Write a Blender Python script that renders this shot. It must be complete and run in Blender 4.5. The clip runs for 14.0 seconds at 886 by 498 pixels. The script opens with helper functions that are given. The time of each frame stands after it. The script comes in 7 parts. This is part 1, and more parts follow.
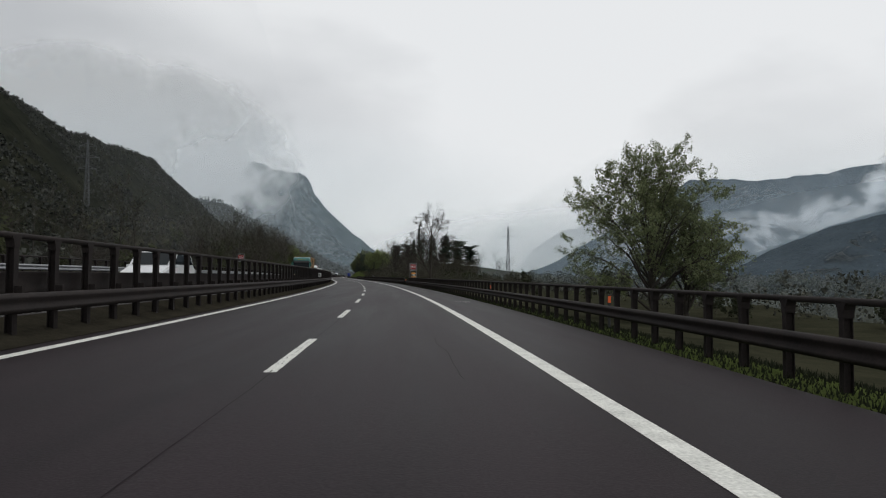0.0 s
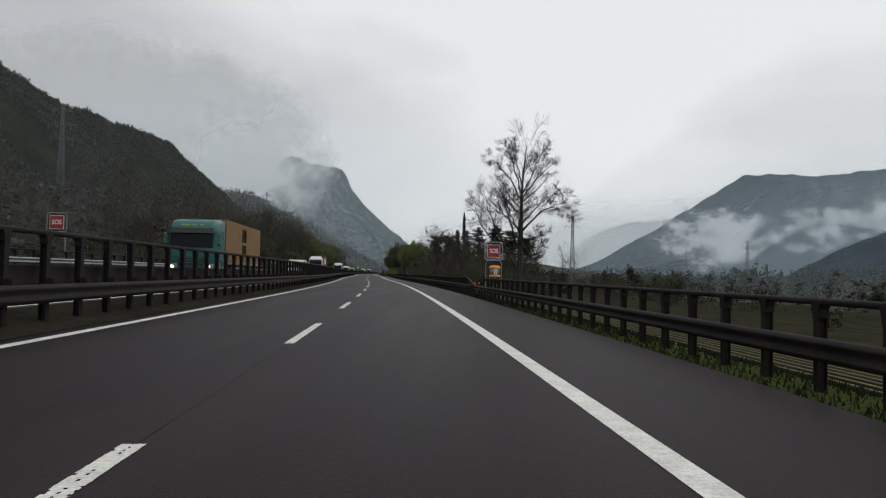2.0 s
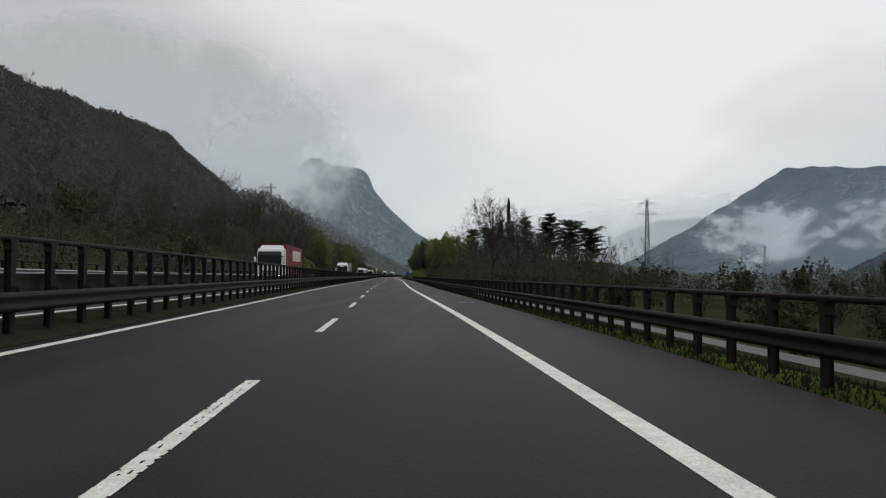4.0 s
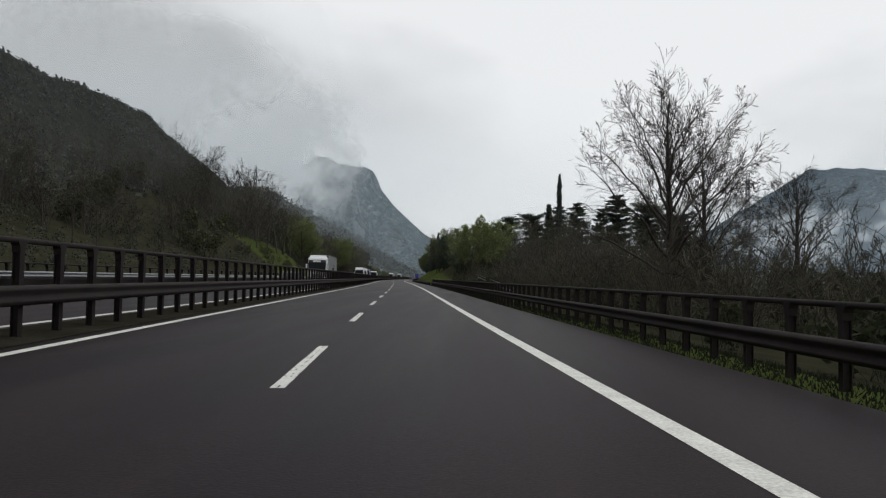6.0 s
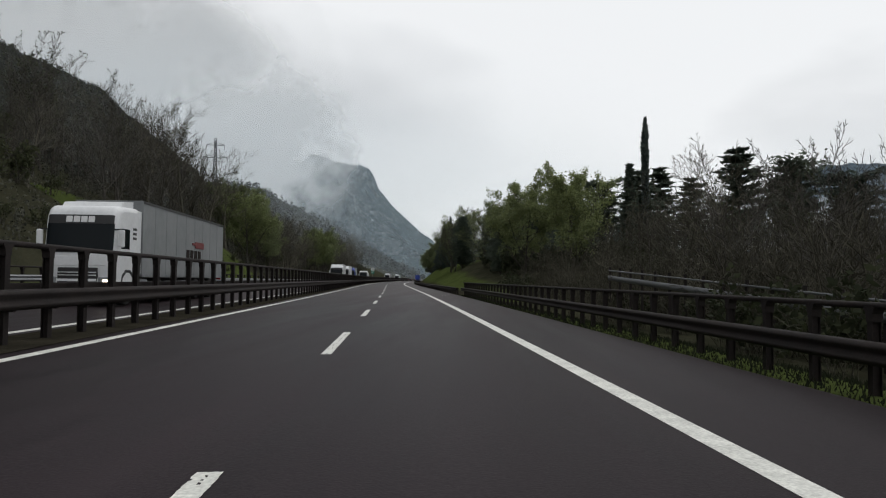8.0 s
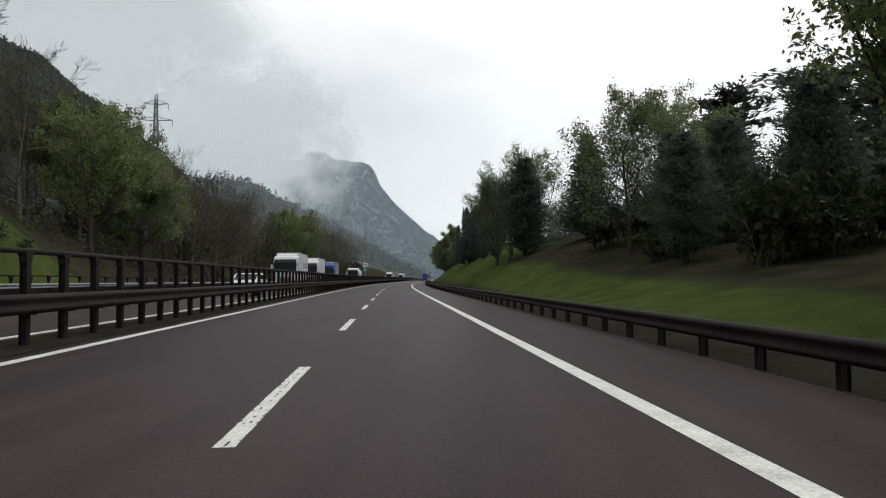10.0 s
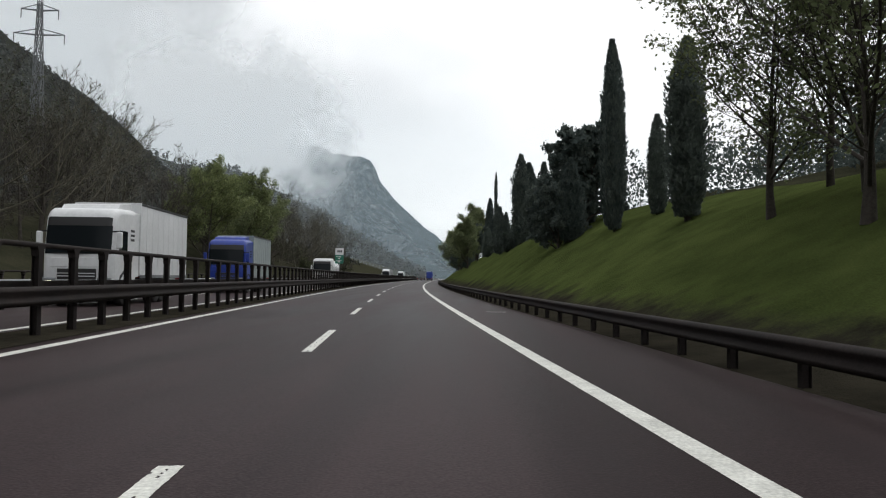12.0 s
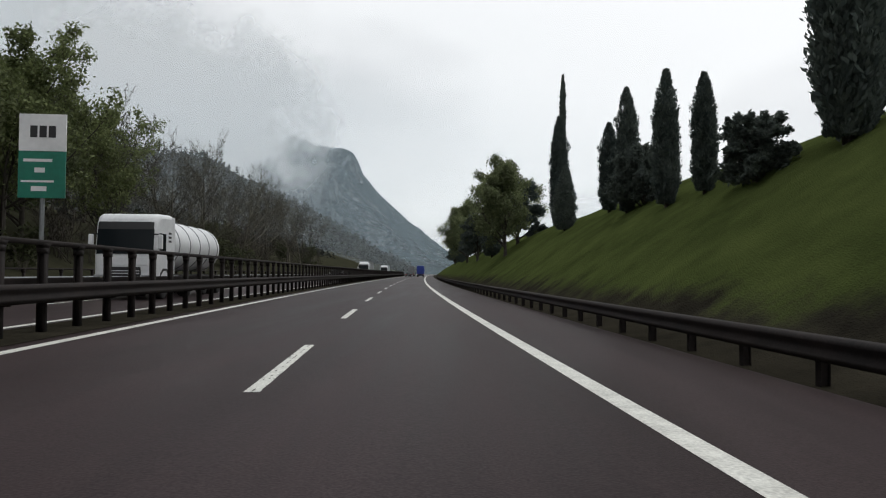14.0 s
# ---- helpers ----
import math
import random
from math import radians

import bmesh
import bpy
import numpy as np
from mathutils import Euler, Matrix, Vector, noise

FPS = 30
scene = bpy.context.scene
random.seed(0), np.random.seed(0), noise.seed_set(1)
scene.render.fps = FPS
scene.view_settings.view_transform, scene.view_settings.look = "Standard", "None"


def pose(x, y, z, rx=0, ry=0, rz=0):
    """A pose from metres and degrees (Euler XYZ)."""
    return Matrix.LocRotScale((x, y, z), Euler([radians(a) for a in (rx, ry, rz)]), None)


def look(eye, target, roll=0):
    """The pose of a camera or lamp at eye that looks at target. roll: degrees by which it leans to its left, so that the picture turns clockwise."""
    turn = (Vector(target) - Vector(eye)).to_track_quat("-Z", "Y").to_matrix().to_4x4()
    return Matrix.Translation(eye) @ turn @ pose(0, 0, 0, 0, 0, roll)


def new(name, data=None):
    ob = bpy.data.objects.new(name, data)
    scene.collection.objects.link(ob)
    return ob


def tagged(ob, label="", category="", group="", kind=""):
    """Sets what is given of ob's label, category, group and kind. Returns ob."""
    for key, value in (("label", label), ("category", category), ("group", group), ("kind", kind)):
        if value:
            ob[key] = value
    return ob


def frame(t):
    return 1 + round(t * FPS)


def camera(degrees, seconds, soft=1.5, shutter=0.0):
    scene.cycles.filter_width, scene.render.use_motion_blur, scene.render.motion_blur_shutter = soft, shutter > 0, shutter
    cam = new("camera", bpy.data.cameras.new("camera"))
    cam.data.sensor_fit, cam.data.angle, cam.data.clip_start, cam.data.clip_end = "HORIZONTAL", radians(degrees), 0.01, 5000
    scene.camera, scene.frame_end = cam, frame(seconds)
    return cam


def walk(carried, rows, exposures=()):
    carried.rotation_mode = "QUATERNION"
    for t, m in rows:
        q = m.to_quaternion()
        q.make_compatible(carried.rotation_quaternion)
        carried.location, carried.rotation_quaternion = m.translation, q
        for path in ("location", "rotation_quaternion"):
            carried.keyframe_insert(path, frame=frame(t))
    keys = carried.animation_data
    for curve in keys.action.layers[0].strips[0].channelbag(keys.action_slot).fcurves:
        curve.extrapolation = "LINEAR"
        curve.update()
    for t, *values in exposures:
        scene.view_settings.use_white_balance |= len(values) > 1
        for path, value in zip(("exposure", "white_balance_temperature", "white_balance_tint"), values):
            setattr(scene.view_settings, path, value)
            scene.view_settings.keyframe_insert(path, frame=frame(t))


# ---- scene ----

# ---------------------------------------------------------------- the road's line
# s runs along the right edge line, l to its right; bends in 1/km at these stations
STATIONS = (-40, 40, 80, 120, 160, 200, 240, 280, 330, 380, 430, 480, 530, 620)
BENDS = (0.4415, 0.9064, 0.4747, 0.5506, 0.616, -0.5146, -0.0864, 0.2142, 0.2096, 0.0038, -0.4007, -0.5005, -0.3092, -0.0618)
CROSSFALL = 0.0159
S_GRID = np.arange(-80.0, 1400.0, 2.0)
_k = np.interp(S_GRID, STATIONS, BENDS) / 1000.0
HEADING = np.concatenate([[0.0], np.cumsum(_k[1:] + _k[:-1])])
_zero = int(np.argmin(abs(S_GRID)))
HEADING -= HEADING[_zero]
_mid = (HEADING[1:] + HEADING[:-1]) / 2
ROAD_X = np.concatenate([[0.0], np.cumsum(-np.sin(_mid) * 2)])
ROAD_Y = np.concatenate([[0.0], np.cumsum(np.cos(_mid) * 2)])
ROAD_X -= ROAD_X[_zero]
ROAD_Y -= ROAD_Y[_zero]


def plan(s, l):
    """World x, y and the road's heading at station s, l metres right of the edge line."""
    a = np.interp(s, S_GRID, HEADING)
    # the left edge and the median draw away a little after the bend
    l = l + np.interp(s, (110.0, 200.0, 380.0, 440.0), (0.22, -0.20, -0.20, -0.06)) * np.clip((-np.asarray(l, float) - 4.0) / 3.5, 0, 1)
    return np.interp(s, S_GRID, ROAD_X) + np.cos(a) * l, np.interp(s, S_GRID, ROAD_Y) + np.sin(a) * l, a


def fall(l, s):
    """Height of the paved surface: the other carriageway lies higher behind a step before the bend, and tilts up."""
    l = np.asarray(l, float)
    own = np.where(l > -9.6, -CROSSFALL * l, CROSSFALL * 9.6 - 0.012 * (-9.6 - l))
    raised = np.interp(s, (60, 140, 225, 260), (0.31, 0.28, 0.04, 0.0)) * np.clip((-l - 8.6) / 1.3, 0, 1)
    tilted = np.interp(s, (120, 200, 320, 430), (0.060, 0.048, 0.048, 0.020)) * np.clip(-l - 9.9, 0, 12.5)
    return own + raised + tilted


def step(a, b, v):
    t = np.clip((np.asarray(v, float) - a) / (b - a), 0, 1)
    return t * t * (3 - 2 * t)


def bank(s):
    """How far the grassy cutting on the right has risen at station s."""
    return 0.5 * step(318, 372, s) + 0.35 * step(372, 412, s) + 0.3 * step(410, 490, s)


def terrain(s, l):
    """Height of the ground beside the road."""
    s, l = np.broadcast_arrays(np.asarray(s, float), np.asarray(l, float))
    base = fall(np.clip(l, -21.5, 3.2), s)
    r = np.interp(l, (2.6, 3.2, 4.4, 6.0, 9.0, 12.0, 16.0, 22.0, 40.0, 80.0, 140.0, 400.0), (0, 0.03, 0.18, 1.2, 3.2, 5.0, 6.6, 8.0, 9.5, 8.5, 0.0, -2.0))
    low = np.interp(l, (2.6, 4.2, 7.0, 12.0, 30.0, 400.0), (0, -0.05, -0.8, -1.3, -1.7, -2.0))
    b = bank(s)
    right = np.where(l > 2.6, r * b + low * np.clip(1 - b, 0, 1), 0)
    climb = step(150, 230, s)
    up = np.interp(-l, (22.5, 25.0, 32.0, 42.0, 60.0, 90.0, 200.0), (0, 0.2, 3.2, 7.5, 13.0, 20.0, 30.0))
    # a steep wooded bank before the cutting
    steep = np.interp(-l, (22.5, 24.0, 32.0, 42.0, 60.0, 90.0, 200.0), (0, 0.5, 7.5, 13.0, 21.0, 27.0, 36.0))
    part_way = step(270, 335, s) * (1 - step(385, 425, s))
    up = up + (steep - up) * part_way
    flat = np.interp(-l, (22.5, 30.0, 60.0, 100.0, 200.0), (0, 0.3, 1.0, 3.0, 10.0))
    left = np.where(l < -22.5, up * climb + flat * (1 - climb), 0)
    return base + right + left


def spot(s, l, sink=0.0):
    """The place of a thing that stands on the ground at s, l, and the road's heading there in degrees."""
    x, y, a = plan(s, l)
    return float(x), float(y), float(terrain(s, l)) - sink, math.degrees(float(a))


# ---------------------------------------------------------------- camera
cam = camera(64.2, 14.0, soft=1.15)
# seconds, x, y, z, yaw, pitch, roll
PATH = (
    (0, -2.165, 0.068, 1.312, -3.38, 2.22, 0.42),
    (0.5, -2.264, 16.936, 1.312, -2.46, 2.25, 0.68),
    (1, -2.556, 34.332, 1.311, -1.71, 2.14, 0.66),
    (1.5, -3.135, 51.748, 1.311, -1.30, 2.15, 1.19),
    (2, -3.812, 68.882, 1.309, -0.33, 1.99, 1.01),
    (2.5, -4.826, 86.051, 1.308, 0.29, 2.06, 1.02),
    (3, -5.952, 103.117, 1.309, 0.74, 2.06, 1.06),
    (3.75, -8.023, 128.388, 1.311, 1.33, 2.15, 0.50),
    (4.5, -10.480, 153.646, 1.313, 2.14, 2.14, 0.16),
    (5.5, -14.255, 187.434, 1.315, 2.62, 2.16, 0.66),
    (6, -16.203, 204.474, 1.316, 2.20, 2.36, 0.79),
    (6.5, -17.865, 221.434, 1.316, 1.97, 2.25, 0.47),
    (7, -19.494, 238.551, 1.316, 1.95, 2.34, -0.16),
    (7.5, -21.231, 255.682, 1.318, 1.90, 2.34, 0.69),
    (8, -22.787, 272.370, 1.319, 2.05, 2.46, 0.52),
    (8.75, -25.255, 297.376, 1.320, 2.17, 2.49, -0.23),
    (9.5, -27.761, 322.104, 1.319, 2.36, 2.44, -0.47),
    (10.5, -31.178, 354.966, 1.317, 2.29, 2.28, -0.10),
    (11, -32.988, 371.450, 1.315, 2.37, 2.17, 0.21),
    (11.5, -34.706, 387.471, 1.316, 2.54, 2.22, 0.52),
    (12, -36.490, 403.498, 1.316, 2.26, 2.34, 0.56),
    (12.5, -38.229, 419.890, 1.314, 2.01, 2.17, 0.67),
    (13, -39.786, 435.572, 1.314, 1.74, 2.11, 0.65),
    (13.5, -41.275, 451.287, 1.314, 1.30, 2.11, 0.48),
    (14, -42.739, 467.679, 1.313, 0.95, 1.98, 0.30),
)
walk(cam, [(t, pose(x, y, z, 0, 0, yaw) @ pose(0, 0, 0, 90 + pitch) @ pose(0, 0, 0, 0, 0, roll)) for t, x, y, z, yaw, pitch, roll in PATH],
     exposures=((0.0, 0.0), (3.2, 0.0), (5.5, 0.06), (8.2, 0.15), (10.3, 0.42), (12.0, 0.5), (13.0, 0.40), (14.0, 0.28)))

# ---------------------------------------------------------------- world and sun: an overcast, rainy spring day
world = bpy.data.worlds.new("overcast_sky")
scene.world = world
world.use_nodes = True
wn, wl = world.node_tree.nodes, world.node_tree.links
wn.clear()
w_out = wn.new("ShaderNodeOutputWorld")
w_bg = wn.new("ShaderNodeBackground")
w_sky = wn.new("ShaderNodeTexSky")
w_sky.sky_type = "NISHITA"
w_sky.sun_disc = False
w_sky.sun_elevation, w_sky.sun_rotation = radians(48), radians(35)
w_dim = wn.new("ShaderNodeMix")
w_dim.data_type = "RGBA"
w_dim.blend_type = "MULTIPLY"
w_dim.inputs[0].default_value = 1.0
w_dim.inputs[7].default_value = (0.06, 0.06, 0.06, 1)
wl.new(w_sky.outputs[0], w_dim.inputs[6])
w_co = wn.new("ShaderNodeTexCoord")
w_map = wn.new("ShaderNodeMapping")
w_map.inputs["Scale"].default_value = (1.0, 1.0, 2.4)
w_map.inputs["Location"].default_value = (3.1, 0.4, 1.7)
wl.new(w_co.outputs["Generated"], w_map.inputs[0])
w_noise = wn.new("ShaderNodeTexNoise")
w_noise.inputs["Scale"].default_value, w_noise.inputs["Detail"].default_value = 1.7, 5.0
w_noise.inputs["Roughness"].default_value = 0.5
wl.new(w_map.outputs[0], w_noise.inputs[0])
w_ramp = wn.new("ShaderNodeValToRGB")
w_ramp.color_ramp.elements[0].position, w_ramp.color_ramp.elements[0].color = 0.36, (0.530, 0.545, 0.562, 1)
w_ramp.color_ramp.elements[1].position, w_ramp.color_ramp.elements[1].color = 0.70, (0.845, 0.857, 0.866, 1)
w_sep = wn.new("ShaderNodeSeparateXYZ")
wl.new(w_co.outputs["Generated"], w_sep.inputs[0])
# the cloud deck is thinner, so brighter, towards the hidden sun on the right
w_side = wn.new("ShaderNodeMath")
w_side.operation = "MULTIPLY_ADD"
w_side.inputs[1].default_value = 0.24
wl.new(w_sep.outputs[0], w_side.inputs[0])
wl.new(w_noise.outputs[0], w_side.inputs[2])
w_high = wn.new("ShaderNodeMath")
w_high.operation = "MULTIPLY_ADD"
w_high.inputs[1].default_value = 0.24
wl.new(w_sep.outputs[2], w_high.inputs[0])
wl.new(w_side.outputs[0], w_high.inputs[2])
wl.new(w_high.outputs[0], w_ramp.inputs[0])
w_mix = wn.new("ShaderNodeMix")
w_mix.data_type = "RGBA"
w_mix.inputs[0].default_value = 0.92
wl.new(w_dim.outputs[2], w_mix.inputs[6])
wl.new(w_ramp.outputs[0], w_mix.inputs[7])
wl.new(w_mix.outputs[2], w_bg.inputs[0])
w_bg.inputs[1].default_value = 1.0
wl.new(w_bg.outputs[0], w_out.inputs[0])

sun_data = bpy.data.lights.new("sun", "SUN")
sun_data.energy, sun_data.angle, sun_data.color = 0.5, radians(40), (1.0, 0.97, 0.93)
sun = new("sun", sun_data)
sun.matrix_world = look((0, 0, 60), (-18, -22, 14))

# ---------------------------------------------------------------- materials


def material(name, low, high, rough=0.8, size=1.0, fine=12.0, bump=0.3, metal=0.0, spread=0.0, leaf=0.0, depth=0.02, spec=0.5, patch=0.35):
    """A surface with grain at two scales: colour from low to high, relief and gloss that vary with it."""
    m = bpy.data.materials.new(name)
    m.use_nodes = True
    nt = m.node_tree
    n, k = nt.nodes, nt.links
    n.clear()
    out = n.new("ShaderNodeOutputMaterial")
    p = n.new("ShaderNodeBsdfPrincipled")
    p.inputs["Metallic"].default_value = metal
    p.inputs["Specular IOR Level"].default_value = spec
    co = n.new("ShaderNodeTexCoord")
    big = n.new("ShaderNodeTexNoise")
    big.inputs["Scale"].default_value, big.inputs["Detail"].default_value = 1.0 / size, 6.0
    big.inputs["Roughness"].default_value = 0.62
    small = n.new("ShaderNodeTexNoise")
    small.inputs["Scale"].default_value, small.inputs["Detail"].default_value = fine, 4.0
    k.new(co.outputs["Object"], big.inputs[0])
    k.new(co.outputs["Object"], small.inputs[0])
    mix = n.new("ShaderNodeMath")
    mix.operation = "MULTIPLY_ADD"
    mix.inputs[1].default_value = patch
    k.new(small.outputs[0], mix.inputs[0])
    scale = n.new("ShaderNodeMath")
    scale.operation = "MULTIPLY"
    scale.inputs[1].default_value = 1.0 - patch
    k.new(big.outputs[0], scale.inputs[0])
    k.new(scale.outputs[0], mix.inputs[2])
    value = mix.outputs[0]
    if spread:
        info = n.new("ShaderNodeObjectInfo")
        geo = n.new("ShaderNodeNewGeometry")
        both = n.new("ShaderNodeMath")
        both.operation = "ADD"
        k.new(info.outputs["Random"], both.inputs[0])
        k.new(geo.outputs["Random Per Island"], both.inputs[1])
        shift = n.new("ShaderNodeMath")
        shift.operation = "MULTIPLY_ADD"
        shift.inputs[1].default_value = spread
        k.new(both.outputs[0], shift.inputs[0])
        k.new(value, shift.inputs[2])
        less = n.new("ShaderNodeMath")
        less.operation = "SUBTRACT"
        less.inputs[1].default_value = spread
        k.new(shift.outputs[0], less.inputs[0])
        value = less.outputs[0]
    ramp = n.new("ShaderNodeValToRGB")
    ramp.color_ramp.elements[0].position, ramp.color_ramp.elements[0].color = 0.32, (*low, 1)
    ramp.color_ramp.elements[1].position, ramp.color_ramp.elements[1].color = 0.68, (*high, 1)
    k.new(value, ramp.inputs[0])
    k.new(ramp.outputs[0], p.inputs["Base Color"])
    gloss = n.new("ShaderNodeMapRange")
    gloss.inputs["To Min"].default_value, gloss.inputs["To Max"].default_value = max(0.02, rough - 0.12), min(1.0, rough + 0.12)
    k.new(big.outputs[0], gloss.inputs[0])
    k.new(gloss.outputs[0], p.inputs["Roughness"])
    if bump:
        b = n.new("ShaderNodeBump")
        b.inputs["Strength"].default_value, b.inputs["Distance"].default_value = bump, depth
        k.new(small.outputs[0], b.inputs["Height"])
        k.new(b.outputs[0], p.inputs["Normal"])
    surface = p.outputs[0]
    if leaf:
        tr = n.new("ShaderNodeBsdfTranslucent")
        k.new(ramp.outputs[0], tr.inputs[0])
        mx = n.new("ShaderNodeMixShader")
        mx.inputs[0].default_value = leaf
        k.new(p.outputs[0], mx.inputs[1])
        k.new(tr.outputs[0], mx.inputs[2])
        surface = mx.outputs[0]
    k.new(surface, out.inputs[0])
    return m


def plain(name, colour, rough=0.5, metal=0.0, spec=0.5, glow=0.0):
    m = bpy.data.materials.new(name)
    m.use_nodes = True
    p = m.node_tree.nodes["Principled BSDF"]
    p.inputs["Base Color"].default_value = (*colour, 1)
    p.inputs["Roughness"].default_value, p.inputs["Metallic"].default_value = rough, metal
    p.inputs["Specular IOR Level"].default_value = spec
    if glow:
        p.inputs["Emission Color"].default_value = (*colour, 1)
        p.inputs["Emission Strength"].default_value = glow
    return m


def cloud_material(name, density, size, low, high, rag=2.0, white=0.5, tint=(0.955, 0.98, 1.0), flat=1.0, rim=0.35):
    """Mist: white drops that scatter light, fraying out from the middle of the bank to its rim."""
    m = bpy.data.materials.new(name)
    m.use_nodes = True
    n, k = m.node_tree.nodes, m.node_tree.links
    n.clear()

    def sum_of(kind, a, b, c=None):
        node = n.new("ShaderNodeMath")
        node.operation = kind
        for i, v in enumerate((a, b, c)):
            if v is None:
                continue
            if isinstance(v, (int, float)):
                node.inputs[i].default_value = v
            else:
                k.new(v, node.inputs[i])
        return node.outputs[0]

    def ease(v, lo, hi):
        node = n.new("ShaderNodeMapRange")
        node.interpolation_type = "SMOOTHSTEP"
        node.inputs["From Min"].default_value, node.inputs["From Max"].default_value = lo, hi
        k.new(v, node.inputs[0])
        return node.outputs[0]

    out = n.new("ShaderNodeOutputMaterial")
    co = n.new("ShaderNodeTexCoord")
    mp = n.new("ShaderNodeMapping")
    mp.inputs["Scale"].default_value = (1.0, 1.0, flat)
    k.new(co.outputs["Object"], mp.inputs[0])
    no = n.new("ShaderNodeTexNoise")
    no.inputs["Scale"].default_value, no.inputs["Detail"].default_value = 1.0 / size, 7.0
    no.inputs["Roughness"].default_value = 0.55
    k.new(mp.outputs[0], no.inputs[0])
    uv = n.new("ShaderNodeSeparateXYZ")
    k.new(co.outputs["UV"], uv.inputs[0])
    # distance from the middle of the bank: 0 there, 1 at the rim
    du = sum_of("MULTIPLY_ADD", uv.outputs[0], 2.0, -1.0)
    dv = sum_of("MULTIPLY_ADD", uv.outputs[1], 2.0, -1.0)
    r2 = sum_of("ADD", sum_of("MULTIPLY", du, du), sum_of("MULTIPLY", dv, dv))
    body = sum_of("SUBTRACT", 1.0, r2)
    frayed = sum_of("ADD", sum_of("MULTIPLY_ADD", no.outputs[0], rag, -0.5 * rag), body)
    amount = sum_of("MULTIPLY", sum_of("MULTIPLY", ease(frayed, low, high), ease(body, 0.0, rim)), density)
    df = n.new("ShaderNodeBsdfDiffuse")
    df.inputs[0].default_value = (white * tint[0], white * tint[1], white * tint[2], 1)
    # thick mist passes on what it gets from both sides
    tl = n.new("ShaderNodeBsdfTranslucent")
    tl.inputs[0].default_value = (white * tint[0], white * tint[1], white * tint[2], 1)
    both = n.new("ShaderNodeAddShader")
    k.new(df.outputs[0], both.inputs[0])
    k.new(tl.outputs[0], both.inputs[1])
    tp = n.new("ShaderNodeBsdfTransparent")
    mx = n.new("ShaderNodeMixShader")
    k.new(amount, mx.inputs[0])
    k.new(tp.outputs[0], mx.inputs[1])
    k.new(both.outputs[0], mx.inputs[2])
    k.new(mx.outputs[0], out.inputs[0])
    return m


M_ASPHALT = material("wet_asphalt", (0.0148, 0.0116, 0.0130), (0.0325, 0.0254, 0.0284), rough=0.46, size=2.2, fine=42.0, bump=0.4, depth=0.006, spec=0.022, patch=0.42)
for _e, _p in zip([a for a in M_ASPHALT.node_tree.nodes if a.type == "VALTORGB"][0].color_ramp.elements, (0.40, 0.61)):
    _e.position = _p
# wear runs along the lanes
_nt = M_ASPHALT.node_tree
_big = [a for a in _nt.nodes if a.type == "TEX_NOISE"][0]
_co = [a for a in _nt.nodes if a.type == "TEX_COORD"][0]
_mp = _nt.nodes.new("ShaderNodeMapping")
_mp.inputs["Scale"].default_value = (1.6, 0.10, 1.0)
_nt.links.new(_co.outputs["Object"], _mp.inputs[0])
_nt.links.new(_mp.outputs[0], _big.inputs[0])
# the colour turns paler and browner towards the cutting
_sep = _nt.nodes.new("ShaderNodeSeparateXYZ")
_nt.links.new(_co.outputs["Object"], _sep.inputs[0])
_onward = _nt.nodes.new("ShaderNodeMapRange")
_onward.inputs["From Min"].default_value, _onward.inputs["From Max"].default_value = 290.0, 345.0
_nt.links.new(_sep.outputs[1], _onward.inputs[0])
_pale = _nt.nodes.new("ShaderNodeMix")
_pale.data_type, _pale.blend_type = "RGBA", "MULTIPLY"
_pale.inputs[7].default_value = (1.75, 1.68, 1.55, 1)
_pale.clamp_result = False
_nt.links.new(_onward.outputs[0], _pale.inputs[0])
_nt.links.new([a for a in _nt.nodes if a.type == "VALTORGB"][0].outputs[0], _pale.inputs[6])
_nt.links.new(_pale.outputs[2], [a for a in _nt.nodes if a.type == "BSDF_PRINCIPLED"][0].inputs["Base Color"])
M_PAINT = material("road_paint", (0.36, 0.36, 0.33), (0.84, 0.84, 0.78), rough=0.6, size=0.35, fine=30.0, bump=0.4, depth=0.006, patch=0.5)
M_SEAM = material("tar_seam", (0.013, 0.0112, 0.012), (0.030, 0.025, 0.027), rough=0.85, size=0.5, fine=40.0, spec=0.05)
M_GRASS = material("wet_grass", (0.034, 0.046, 0.015), (0.078, 0.098, 0.031), rough=0.9, size=2.2, fine=18.0, bump=0.8, depth=0.08, spec=0.0)
# in the cutting the turf gives way to wet soil by the road and to leaf litter under the trees, whose shade is painted
# in with the litter
_nt = M_GRASS.node_tree


def _math(kind, a, b, c=None):
    node = _nt.nodes.new("ShaderNodeMath")
    node.operation = kind
    for i, v in enumerate((a, b, c)):
        if isinstance(v, (int, float)):
            node.inputs[i].default_value = v
        elif v is not None:
            _nt.links.new(v, node.inputs[i])
    return node.outputs[0]


def _ease(v, lo, hi):
    node = _nt.nodes.new("ShaderNodeMapRange")
    node.interpolation_type = "SMOOTHSTEP"
    node.inputs["From Min"].default_value, node.inputs["From Max"].default_value = lo, hi
    _nt.links.new(v, node.inputs[0])
    return node.outputs[0]


